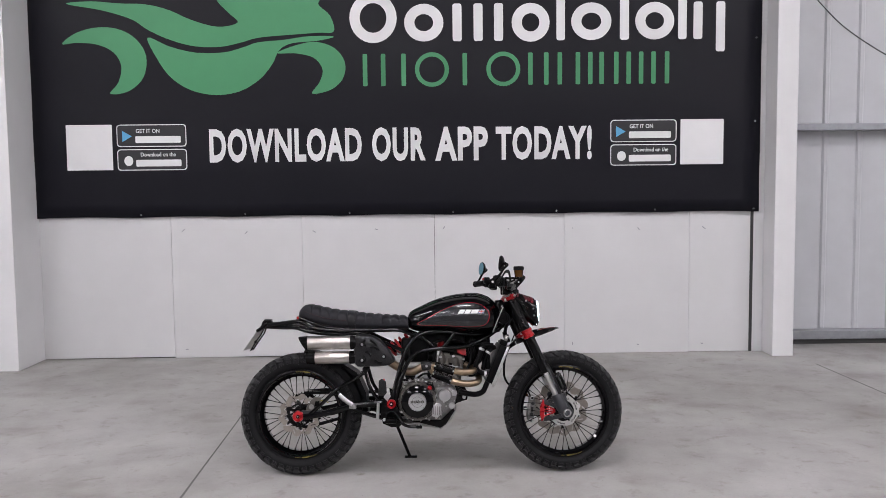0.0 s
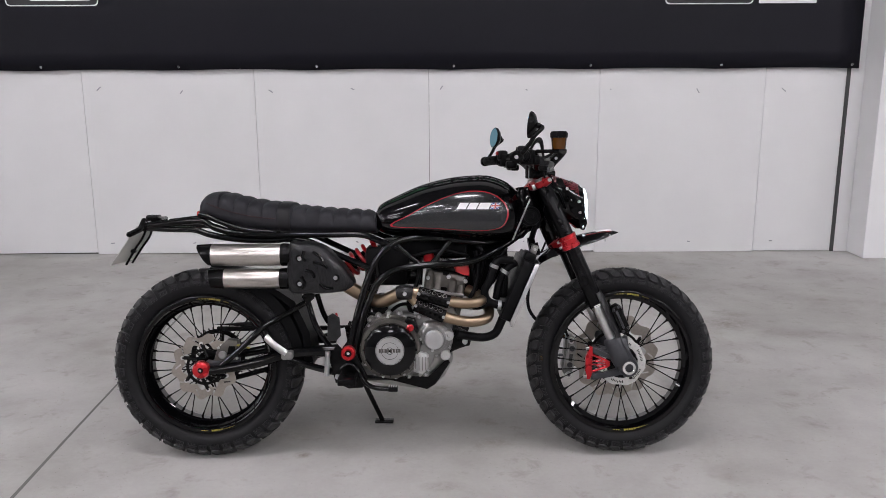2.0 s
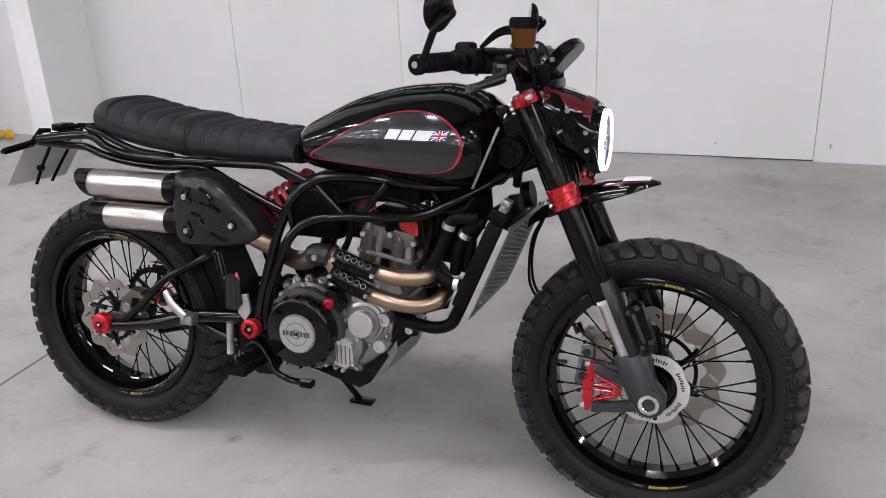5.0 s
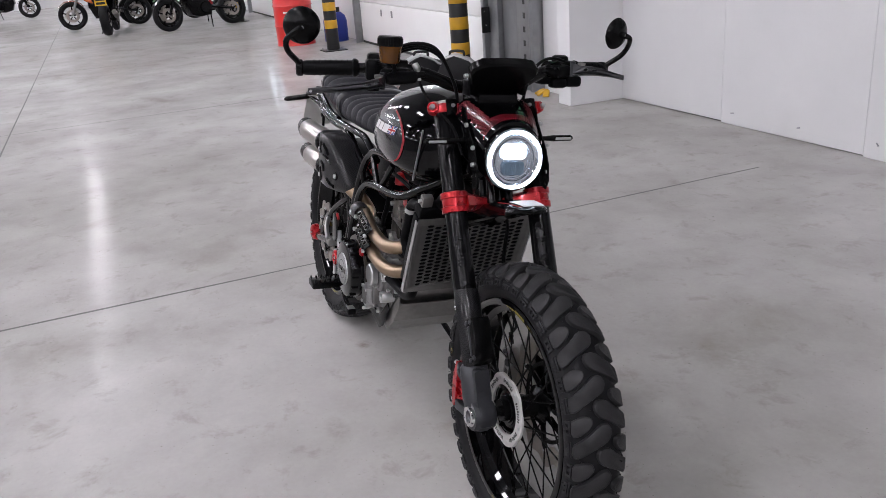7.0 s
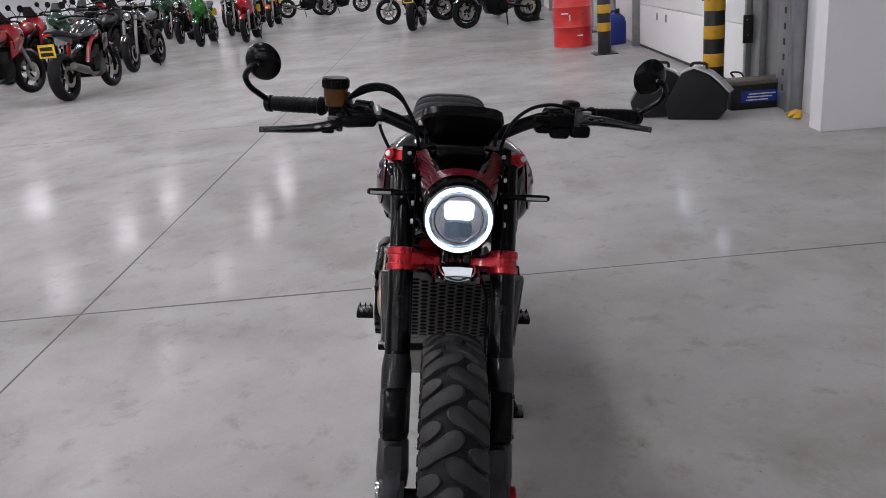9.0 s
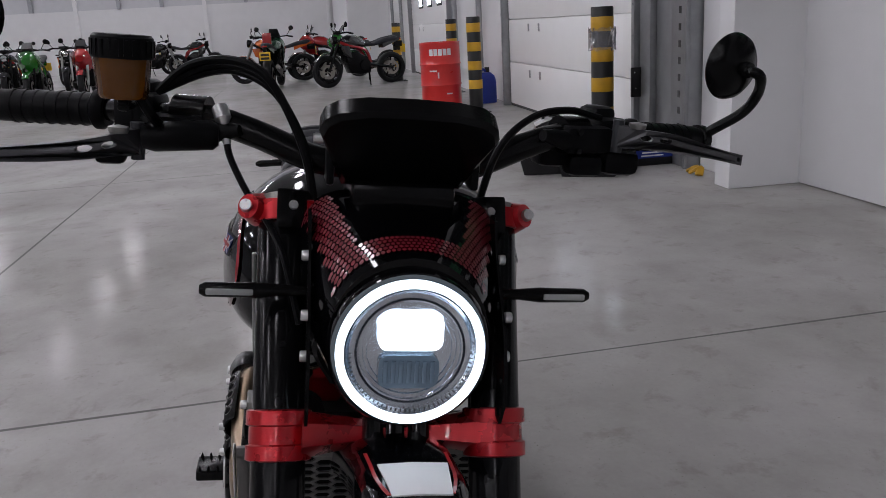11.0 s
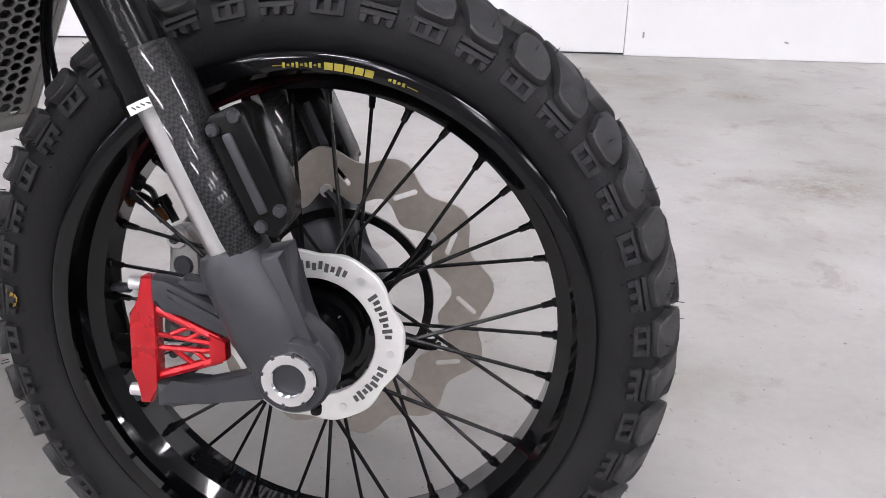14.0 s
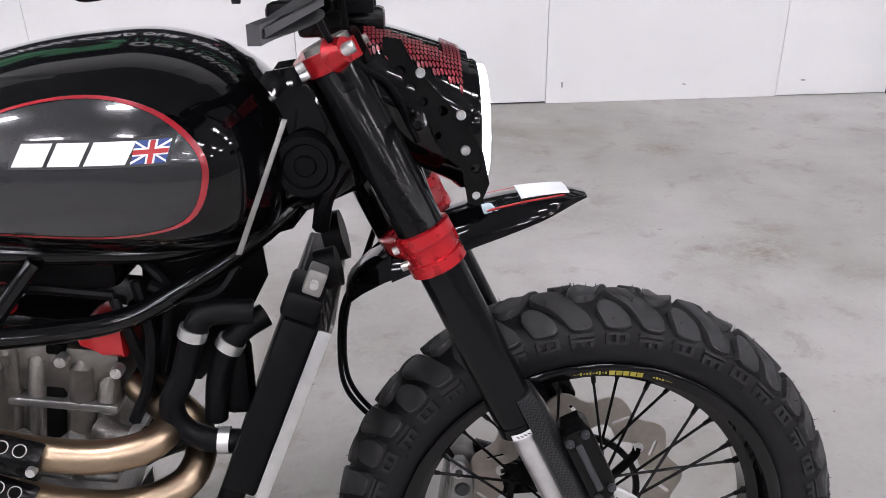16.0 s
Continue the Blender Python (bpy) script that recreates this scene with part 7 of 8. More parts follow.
for f, y in ((1.0, -0.12), (1.0, -0.165), (0.985, -0.180), (0.94, -0.189), (0.8, -0.195), (0.4, -0.198), (0.02, -0.198)):
    rings.append([b.verts.new((scx + (x - scx) * f, y + 0.30 * max(0.0, scx + (x - scx) * f - 0.40), scz + (z - scz) * f)) for x, z in outl])
n = len(outl)
for r0, r1 in zip(rings, rings[1:]):
    for k in range(n):
        b.faces.new((r0[k], r0[(k + 1) % n], r1[(k + 1) % n], r1[k]))
b.faces.new(rings[-1])
shd = part("exhaust_cover", b, M_carbon, bike, "carbon-fibre exhaust cover")
for bx, bz, by in ((0.350, 0.708, 0.0), (0.349, 0.625, 0.0), (0.463, 0.642, 0.018)):
    part("bolt_cup", rod((bx, -0.187 + by, bz), (bx, -0.1965 + by, bz), 0.013, 18), M_satin, shd)
    part("bolt", bolt((bx, -0.193 + by, bz), (bx, -0.202 + by, bz), 0.0085, 14), M_alu_light, shd, "bright bolt")
for pts in ([(0.372, 0.738), (0.366, 0.715), (0.378, 0.705)], [(0.40, 0.735), (0.42, 0.72), (0.43, 0.705)], [(0.375, 0.675), (0.395, 0.668), (0.405, 0.65)], [(0.362, 0.655), (0.372, 0.63), (0.362, 0.615)], [(0.40, 0.70), (0.425, 0.695), (0.445, 0.68)], [(0.42, 0.63), (0.44, 0.615), (0.46, 0.612)]):
    part("cover_flute", tube([(a - 0.007, -0.196 + 0.30 * max(0.0, a - 0.407), c - 0.005) for a, c in pts], 0.006, 8), M_gloss, shd)
part("exhaust_hanger", slab([(0.345, 0.575), (0.365, 0.60), (0.385, 0.598), (0.388, 0.57), (0.365, 0.55)], -0.15, -0.142, 0.002), M_satin, bike)

# ---- radiator with its perforated guard ----
RT, RB = Vector((1.104, 0, 0.688)), Vector((1.0215, 0, 0.494))
rv = (RB - RT)
rn = Vector((-rv.z, 0, rv.x)).normalized()
if rn.x < 0:
    rn = -rn
mR = Matrix((( rn.x, 0, -rv.normalized().x, (RT.x + RB.x) / 2), (0, 1, 0, 0), (rn.z, 0, -rv.normalized().z, (RT.z + RB.z) / 2), (0, 0, 0, 1)))
HL = rv.length / 2
rad = part("radiator", box(-0.020, 0.018, -0.152, 0.152, -HL, HL, 0.004, None, mR), M_matt, bike, "black radiator")
for k in range(24):
    part("fin", box(0.016, 0.0175, -0.125, 0.125, -HL + 0.01 + k * (2 * HL - 0.02) / 23 - 0.001, -HL + 0.01 + k * (2 * HL - 0.02) / 23 + 0.001, 0, None, mR), M_matt, rad)
cellw, cellh = 0.0205, 0.0118
loops = [[Vector((-0.150, -HL + 0.002, 0)), Vector((0.150, -HL + 0.002, 0)), Vector((0.150, HL - 0.002, 0)), Vector((-0.150, HL - 0.002, 0))]]
for i in range(-7, 8):
    for j in range(-9, 10):
        y = i * cellw * 0.98
        z = j * cellh + (cellh / 2 if i % 2 else 0)
        if abs(y) < 0.138 and abs(z) < HL - 0.010:
            loops.append([Vector((y + math.cos(radians(60 * k)) * cellw * 0.495, z + math.sin(radians(60 * k)) * cellh * 0.455, 0)) for k in range(6)])
gb = bmesh.new()
pts = [p for lp in loops for p in lp]
lo = [gb.verts.new(mR @ Vector((0.0278, p.x, p.y))) for p in pts]
hi = [gb.verts.new(mR @ Vector((0.0300, p.x, p.y))) for p in pts]
for tri in tessellate_polygon(loops):
    gb.faces.new([lo[q] for q in tri])
    gb.faces.new([hi[q] for q in tri])
i0 = 0
for lp in loops:
    for k in range(len(lp)):
        p, q = i0 + k, i0 + (k + 1) % len(lp)
        gb.faces.new((lo[p], lo[q], hi[q], hi[p]))
    i0 += len(lp)
grd = part("radiator_guard", gb, M_guard, bike, "grey hexagon-mesh radiator guard", smooth=False)
for (y0, y1, z0, z1) in ((-0.156, 0.156, HL - 0.006, HL + 0.012), (-0.156, 0.156, -HL - 0.012, -HL + 0.006), (-0.156, -0.143, -HL, HL), (0.143, 0.156, -HL, HL)):
    part("guard_edge", box(0.027, 0.0312, y0, y1, z0, z1, 0.001, None, mR), M_guard, grd)
for s in (-1, 1):
    part("guard_flange", box(0.0175, 0.031, min(s * 0.1575, s * 0.160), max(s * 0.1575, s * 0.160), -HL - 0.010, HL + 0.004, 0.0006, None, mR), M_alu_light, grd, "bright side flange")
part("top_mount", box(-0.026, 0.014, -0.150, -0.075, HL, HL + 0.030, 0.006, None, mR), M_matt, rad)
part("top_mount", box(-0.016, 0.010, -0.07, 0.10, HL + 0.001, HL + 0.018, 0.005, None, mR), M_matt, rad)
part("mount_clip", box(-0.012, 0.008, -0.146, -0.118, HL + 0.030, HL + 0.058, 0.003, None, mR), M_alu, rad, "bright pressed clip")
part("clip_bolt", bolt(mR @ Vector((-0.002, -0.146, HL + 0.044)), mR @ Vector((-0.002, -0.153, HL + 0.044)), 0.006, 10), M_alu_light, rad)
part("horn", rod((1.118, -0.085, 0.722), (1.14, -0.085, 0.727), 0.022, 20), M_matt, bike)
part("horn", rod((1.118, 0.02, 0.725), (1.14, 0.02, 0.73), 0.03, 20), M_matt, bike)
pipe("coolant_hose", [(1.05, -0.115, 0.690), (1.005, -0.12, 0.692), (0.988, -0.122, 0.672), (0.972, -0.122, 0.625), (0.955, -0.122, 0.59), (0.962, -0.12, 0.560), (0.99, -0.118, 0.542), (1.03, -0.115, 0.536)], 0.0135, M_matt, "black coolant hose")
pipe("coolant_hose", [(1.020, -0.115, 0.505), (1.008, -0.115, 0.475), (0.990, -0.115, 0.443), (0.955, -0.117, 0.430), (0.91, -0.12, 0.434), (0.86, -0.13, 0.445)], 0.0145, M_matt, "black coolant hose")
pipe("coolant_hose", [(1.06, -0.10, 0.680), (1.035, -0.112, 0.668), (1.018, -0.112, 0.645), (1.004, -0.108, 0.61), (0.995, -0.10, 0.56)], 0.013, M_matt, "black coolant hose")
for p, d in (((0.987, -0.122, 0.672), (0.35, 0, 0.9)), ((1.005, -0.117, 0.540), (1, 0, -0.1)), ((1.022, -0.112, 0.653), (0.5, 0, 0.8))):
    p, d = Vector(p), Vector(d).normalized()
    part("hose_clip", rod(p - d * 0.006, p + d * 0.006, 0.0155, 16), M_alu_light, bike, "bright hose clip")
part("inner_panel", slab([(0.885, 0.55), (0.95, 0.545), (1.0, 0.60), (1.045, 0.68), (1.04, 0.735), (0.90, 0.745)], 0.020, 0.030, 0.004), M_matt, bike, "black inner panel behind the hoses")
part("wiring", tube([(0.93, -0.07, 0.735), (0.955, -0.085, 0.71), (0.95, -0.09, 0.66), (0.935, -0.08, 0.61)], 0.006, 8), M_matt, bike)
part("wiring", tube([(1.03, -0.08, 0.73), (1.01, -0.09, 0.705), (0.975, -0.095, 0.70), (0.94, -0.09, 0.715)], 0.007, 8), M_matt, bike)
part("overflow_tank", box(1.005, 1.035, -0.10, -0.06, 0.56, 0.64, 0.008), M_matt, bike)

# ---- number plate holder ----
ph = part("plate_holder", loft([[(-0.150, -0.035, 0.826), (-0.150, 0.035, 0.826), (-0.150, 0.035, 0.802), (-0.150, -0.035, 0.802)], [(-0.195, -0.040, 0.820), (-0.195, 0.040, 0.820), (-0.195, 0.040, 0.796), (-0.195, -0.040, 0.796)], [(-0.222, -0.030, 0.806), (-0.222, 0.030, 0.806), (-0.212, 0.030, 0.786), (-0.212, -0.030, 0.786)]]), M_satin, bike, "black number plate holder")
for s in (-1, 1):
    part("holder_arm", tube([(-0.200, s * 0.030, 0.800), (-0.214, s * 0.036, 0.765), (-0.240, s * 0.034, 0.728), (-0.276, s * 0.028, 0.672)], 0.0055, 10, flat=0.7), M_satin, ph, "thin black plate arm")
part("arm_knob", rod((-0.246, -0.044, 0.720), (-0.246, -0.028, 0.720), 0.008, 12), M_satin, ph)
mP = Matrix.Translation((-0.252, 0, 0.742)) @ Matrix.Rotation(radians(35), 4, "Y")
part("number_plate", box(-0.003, 0.0, -0.105, 0.105, -0.08, 0.08, 0.002, None, mP), M_plate, bike, "pale number plate")
for k in range(6):
    part("plate_bar", box(-0.0045, -0.0032, -0.08 + 0.028 * k, -0.062 + 0.028 * k, -0.02, 0.04, 0, None, mP), M_banner_dark, bike)
part("plate_lamp", box(-0.205, -0.165, -0.025, 0.025, 0.822, 0.842, 0.005), M_satin, bike)
for s in (-1, 1):
    part("rear_indicator", sweep([(-0.195, s * 0.04, 0.826), (-0.195, s * 0.07, 0.828), (-0.198, s * 0.10, 0.810 + 0.012 * s), (-0.204, s * 0.185, 0.803 + 0.016 * s), (-0.205, s * 0.195, 0.802 + 0.016 * s)], [0.006, 0.008, 0.0095, 0.009, 0.004], 12), M_satin, bike, "slim black rear indicator")

# ---- banner on the lined wall ----
BX, BZ, BU, BV = -2.929, 1.332, 0.00515, 0.00508      # lower left corner and the banner's printing unit


def bw(u, v):
    return BX + u * BU, BZ + v * BV


banner = thing("banner", "large black vinyl banner with green and white print, fixed with eyelets", "banner")
bb = bmesh.new()
grid = []
for i in range(41):
    row = []
    for j in range(25):
        x, z = -2.977 + 6.712 * i / 40, 1.314 + 3.0 * j / 24
        sag = 0.004 * math.sin(i * 0.9) * math.exp(-j * 0.5) + 0.003 * math.sin(j * 0.8 + i * 0.15)
        drop = -0.010 * abs(math.sin(math.pi * (i / 40) * 7)) * math.exp(-j * 1.5)
        row.append(bb.verts.new((x, 3.158 + sag, z + drop * -1)))
    grid.append(row)
for i in range(40):
    for j in range(24):
        bb.faces.new((grid[i][j], grid[i + 1][j], grid[i + 1][j + 1], grid[i][j + 1]))
sheet = part("sheet", bb, M_banner, banner)
md = sheet.modifiers.new("thick", "SOLIDIFY")
md.thickness, md.offset = 0.002, -1
BY = 3.1485


def flat(poly, material, name="print", depth=0.0008, y=None):
    yy = BY if y is None else y
    return part(name, slab([bw(*p) for p in poly], yy - depth, yy), material, banner, smooth=False)


def smooth_flat(poly, material, per=5):
    return flat(closed_spline(poly, per), material)


# green swooping emblem: plain shapes
def from_corner(pts):
    return [(x - 50, 387 - y) for x, y in pts]


smooth_flat(from_corner([(112, 80), (135, 62), (170, 52), (208, 54), (240, 71), (258, 102), (252, 140), (225, 164), (193, 168), (208, 148), (214, 120), (202, 96), (175, 82), (140, 78)]), M_banner_green)
smooth_flat(from_corner([(262, 70), (300, 86), (345, 97), (395, 97), (430, 88), (455, 80), (500, 76), (545, 70), (588, 71), (560, 78), (515, 82), (492, 94), (478, 120), (455, 146), (420, 166), (378, 172), (335, 163), (300, 140), (276, 105)]), M_banner_green)
smooth_flat(from_corner([(122, 10), (165, 6), (215, 10), (260, 12), (300, 22), (340, 40), (385, 52), (420, 45), (405, 28), (385, 5), (400, -12), (470, -14), (560, -14), (572, -2), (562, 14), (582, 34), (588, 62), (560, 64), (500, 68), (455, 72), (425, 80), (390, 87), (345, 86), (300, 74), (262, 56), (235, 38), (185, 22)]), M_banner_green)
smooth_flat(from_corner([(488, 99), (520, 86), (556, 80), (590, 92), (607, 118), (602, 146), (580, 165), (548, 171), (562, 150), (567, 128), (552, 108), (522, 100)]), M_banner_green)


def rbox(u0, u1, v0, v1, material, r=4, y=None, name="print"):
    pts = []
    for cu, cv_, a0 in ((u1 - r, v1 - r, 0), (u0 + r, v1 - r, 90), (u0 + r, v0 + r, 180), (u1 - r, v0 + r, 270)):
        for k in range(4):
            a = radians(a0 + 30 * k)
            pts.append((cu + r * math.cos(a), cv_ + r * math.sin(a)))
    return flat(pts, material, name, y=y)


# the shop's name, as plain white and green rings and bars of the letters' sizes
def ring(u0, u1, v0, v1, stroke, material):
    cu, cv_, hu, hv = (u0 + u1) / 2, (v0 + v1) / 2, (u1 - u0) / 2, (v1 - v0) / 2
    n = 32
    b = bmesh.new()
    rows = []
    for k in range(n):
        a = 2 * math.pi * k / n
        pts = [bw(cu + (hu - d) * math.cos(a), cv_ + (hv - d) * math.sin(a)) for d in (0, stroke)]
        rows.append([b.verts.new((x, y, z)) for x, z in pts for y in (BY, BY - 0.0008)])
    for r0, r1 in zip(rows, rows[1:] + rows[:1]):
        for p, q in ((0, 1), (1, 3), (3, 2), (2, 0)):
            b.faces.new((r0[p], r0[q], r1[q], r1[p]))
    return part("print", b, material, banner, smooth=False)


for u0, u1, v0, v1 in ((566, 649, 304, 392), (662, 731, 306, 372), (851, 918, 304, 372), (956, 1027, 306, 372), (1069, 1138, 306, 372)):
    ring(u0, u1, v0, v1, 18, M_banner_white)
for u0, u1, v0, v1 in ((747, 763, 306, 372), (784, 800, 306, 372), (820, 836, 306, 372), (930, 945, 306, 400), (1042, 1058, 306, 398), (1145, 1160, 306, 400), (1172, 1188, 306, 372), (1212, 1228, 284, 372)):
    rbox(u0, u1, v0, v1, M_banner_white, 4)
for u0, u1 in ((680, 740), (806, 866)):
    ring(u0, u1, 226, 287, 7.5, M_banner_green)
for u0, u1 in ((588, 596), (620, 628), (656, 664), (764, 772), (880, 888), (908, 916), (932, 940), (964, 972), (986, 994), (1006, 1014), (1032, 1040), (1054, 1062), (1076, 1084), (1098, 1106), (1122, 1130)):
    rbox(u0, u1, 228, 285, M_banner_green, 2)
# slogan
for word, wu0, wu1 in (("DOWNLOAD", 314, 584), ("OUR", 602, 697), ("APP", 714, 808), ("TODAY!", 822, 993)):
    x_, z_ = bw(wu0, 94)
    tb = text_mesh(word, 0.447, Matrix.Translation((0, BY - 0.0005, 0)), 0.0005, 0.017, 1.10, "LEFT", 0.55)
    tx, tz = [v.co.x for v in tb.verts], [v.co.z for v in tb.verts]
    fit_ = Matrix.Translation((x_, 0, z_)) @ Matrix.Diagonal(((wu1 - wu0) * BU / (max(tx) - min(tx)), 1, 61 * BV / (max(tz) - min(tz)), 1)) @ Matrix.Translation((-min(tx), 0, -min(tz)))
    bmesh.ops.transform(tb, matrix=fit_, verts=tb.verts)
    bmesh.ops.remove_doubles(tb, verts=tb.verts, dist=0.0001)
    left = set(tb.faces)
    while left:
        seed = min(left, key=lambda f: (round(f.calc_center_median().x, 3), f.index))
        island, todo = {seed}, [seed]
        while todo:
            for ed in todo.pop().edges:
                for nf in ed.link_faces:
                    if nf not in island:
                        island.add(nf)
                        todo.append(nf)
        left -= island
        lb_ = bmesh.new()
        vmap = {}
        for f in island:
            for v in f.verts:
                if v not in vmap:
                    vmap[v] = lb_.verts.new(v.co)
        for f in island:
            lb_.faces.new([vmap[v] for v in f.verts])
        part("letter", lb_, M_banner_white, banner, "white slogan letter", smooth=False)
    tb.free()
# badges and code squares
for u0 in (62, 1151):
    rbox(u0, u0 + 81 if u0 < 100 else u0 + 77, 83, 164, M_banner_white, 1)
for u0, u1 in ((151, 274), (1026, 1144)):
    for v0, v1 in ((124, 164), (82, 120)):
        rbox(u0, u1, v0, v1, M_banner_white, 6)
        rbox(u0 + 1.6, u1 - 1.6, v0 + 1.6, v1 - 1.6, M_banner_dark, 5, BY - 0.0014)
        rbox(u0 + 33, u1 - 10, v0 + 7, v0 + 19, M_banner_white, 2, BY - 0.0022)
        small = "GET IT ON" if v0 > 100 else "Download on the"
        x_, z_ = bw(u0 + 34 if v0 > 100 else u0 + 41, v0 + 25)
        tw = text_mesh(small, 0.05, Matrix.Translation((x_, BY - 0.0026, z_)), 0.0004, 0.0006, 1.0, "LEFT", 0.9)
        part("small_print", tw, M_banner_white, banner, "white small print", smooth=False)
        if v0 > 100:
            flat([(u0 + 10, v0 + 9), (u0 + 27, v0 + 19), (u0 + 10, v0 + 29)], M_banner_blue, y=BY - 0.0022)
        else:
            flat(ellipse(u0 + 20, v0 + 17, 8, 9, 14), M_banner_white, y=BY - 0.0022)
for i in range(8):
    u = [0, 189, 374, 560, 745, 930, 1107, 1284][i]
    x_, z_ = bw(u, 2)
    part("eyelet", lathe([(0.0, -0.003), (0.008, -0.003), (0.010, 0.0)], 14, Matrix.Translation((x_, BY - 0.001, z_))), M_chrome, banner, "bright eyelet")
for v in (160, 308, 450):
    for u in (-2 + 0.02 * v, 1290):
        x_, z_ = bw(max(-4, u - 6), v)
        part("eyelet", lathe([(0.0, -0.003), (0.008, -0.003), (0.010, 0.0)], 14, Matrix.Translation((min(x_, 3.735), BY - 0.001, z_))), M_chrome, banner, "bright eyelet")
# screw heads under the banner
for sx in [-1.6 + 0.603 * k for k in range(9)]:
    for sz in (1.18, 0.08):
        solid("wall_screw", rod((sx + random.uniform(-0.03, 0.03), WALL_Y + 0.0005, sz + random.uniform(-0.03, 0.03)), (sx, WALL_Y - 0.0015, sz), 0.004, 8), M_cladrail, "small screw head in the wall lining", "screw", "wall screws", "structure")

# cable on the cladding
solid("cable", tube([(4.25, 3.59, 3.52), (4.43, 3.59, 3.33), (4.69, 3.59, 3.075), (5.07, 3.59, 2.823), (5.6, 3.59, 2.55), (6.4, 3.59, 2.25)], 0.005, 6), M_gap, "thin dark cable hanging on the cladding wall", "cable")

# ---- the north wall beyond the west column, with two loading doors ----
WY = 2.92
solid("wall_north_west", box(-24.0, -3.10, WY, WY + 0.5, 0, ROOF), M_white, "white painted wall with loading doors", "wall", kind="structure", smooth=False)
solid("wall_jog", box(X_WEST, -24.0, 1.65, WY + 0.5, 0, ROOF), M_white, "white painted box-out at the far end of the hall", "wall", kind="structure", smooth=False)
M_galv = mat("galvanised_steel", (0.34, 0.35, 0.36), 0.4, 0.7, scale=12, vary=0.12, coarse=0.2)
M_door = mat("white_door_panel", (0.8, 0.8, 0.79), 0.4, scale=4, vary=0.02, coarse=0.04)
M_sky = mat("daylight_behind_glass", (0.6, 0.7, 0.8), 0.3, emit=(0.8, 0.9, 1.0), strength=18.0, vary=0)
M_black = mat("black_print_or_plastic", (0.006, 0.006, 0.006), 0.45, vary=0.1)
M_yellow = mat("yellow_hazard_band", (0.52, 0.29, 0.015), 0.4, vary=0.08, scale=20)
M_drum = mat("red_drum_paint", (0.62, 0.025, 0.022), 0.3, vary=0.05, scale=10, coat=0.4)
M_can = mat("blue_plastic", (0.012, 0.03, 0.24), 0.35, vary=0.08, scale=20)


def loading_door(x0, x1, windows):
    d = tagged(new("door_1" if x0 > -12 else "door_2"), "white sectional loading door with small windows, closed", "door", kind="structure")
    n = 6
    for k in range(n):
        z0, z1 = 0.03 + 0.55 * k, 0.03 + 0.55 * (k + 1)
        part("panel", box(x0, x1, WY - 0.045, WY - 0.004, z0 + 0.003, z1 - 0.003, 0.006), M_door, d)
    for wx in windows:
        part("window_frame", box(wx - 0.26, wx + 0.26, WY - 0.062, WY - 0.046, 1.47, 1.83, 0.006), M_black, d)
        part("pane", box(wx - 0.20, wx + 0.20, WY - 0.066, WY - 0.0625, 1.52, 1.78), M_sky, d, "bright window pane")
    part("bottom_seal", box(x0, x1, WY - 0.04, WY - 0.006, 0.002, 0.03), M_gap, d)
    for hx in (x0 + (x1 - x0) * 0.22, x0 + (x1 - x0) * 0.32):
        for hz in (0.42, 0.98):
            part("hinge", box(hx - 0.03, hx + 0.03, WY - 0.052, WY - 0.0455, hz, hz + 0.09, 0.003), M_galv, d)
    for gx in (x0 - 0.07, x1 + 0.01):
        part("guide", box(gx, gx + 0.06, WY - 0.14, WY - 0.002, 0.0, 3.6, 0.004), M_galv, d, "galvanised guide rail")
        for k in range(12):
            part("bolt", rod((gx + 0.03, WY - 0.14, 0.2 + 0.25 * k), (gx + 0.03, WY - 0.147, 0.2 + 0.25 * k), 0.008, 8), M_cladrail, d)
    return d


loading_door(-9.2, -4.75, (-5.35, -6.1, -6.85))
loading_door(-18.6, -13.4, (-17.0, -15.8, -14.6))
# steel lining of the recess beside the column
sl = tagged(new("door_frame"), "galvanised steel frame beside the loading door", "door frame", kind="structure")
for k, (a, c, dp) in enumerate(((-4.66, -4.45, 0.10), (-4.44, -4.0, 0.05), (-3.99, -3.70, 0.13), (-3.69, -3.12, 0.03))):
    part("post", box(a, c, WY - dp, WY - 0.002, 0, 4.2, 0.006), M_galv if k != 3 else M_white, sl)
for k in range(14):
    part("slot", box(-3.87, -3.83, WY - 0.1315, WY - 0.130, 0.15 + 0.12 * k, 0.20 + 0.12 * k), M_gap, sl)
part("guide_edge", box(-3.71, -3.685, WY - 0.16, WY - 0.131, 0, 4.2, 0.003), M_galv, sl)
cb = thing("control_plate", "black control plate with white marks on the steel frame", "sign")
part("plate", box(-4.64, -4.625, WY - 0.185, WY - 0.006, 0.455, 0.696, 0.004), M_black, cb)
for qy, qz in ((0.05, 0.53), (0.06, 0.545), (0.045, 0.555), (0.14, 0.52), (0.035, 0.525), (0.15, 0.65)):
    part("mark", box(-4.626, -4.6235, WY - qy - 0.008, WY - qy, qz, qz + 0.010), M_white_print, cb)
for px_, ln in ((-10.9, 3.6), (-22.5, 4), (-20.5, 4), (-12.9, 4)):
    solid("pipe", rod((px_, WY - 0.08, 0.0), (px_, WY - 0.08, ln), 0.045, 12), M_galv, "grey vertical service pipe on the wall", "pipe", "service pipes")


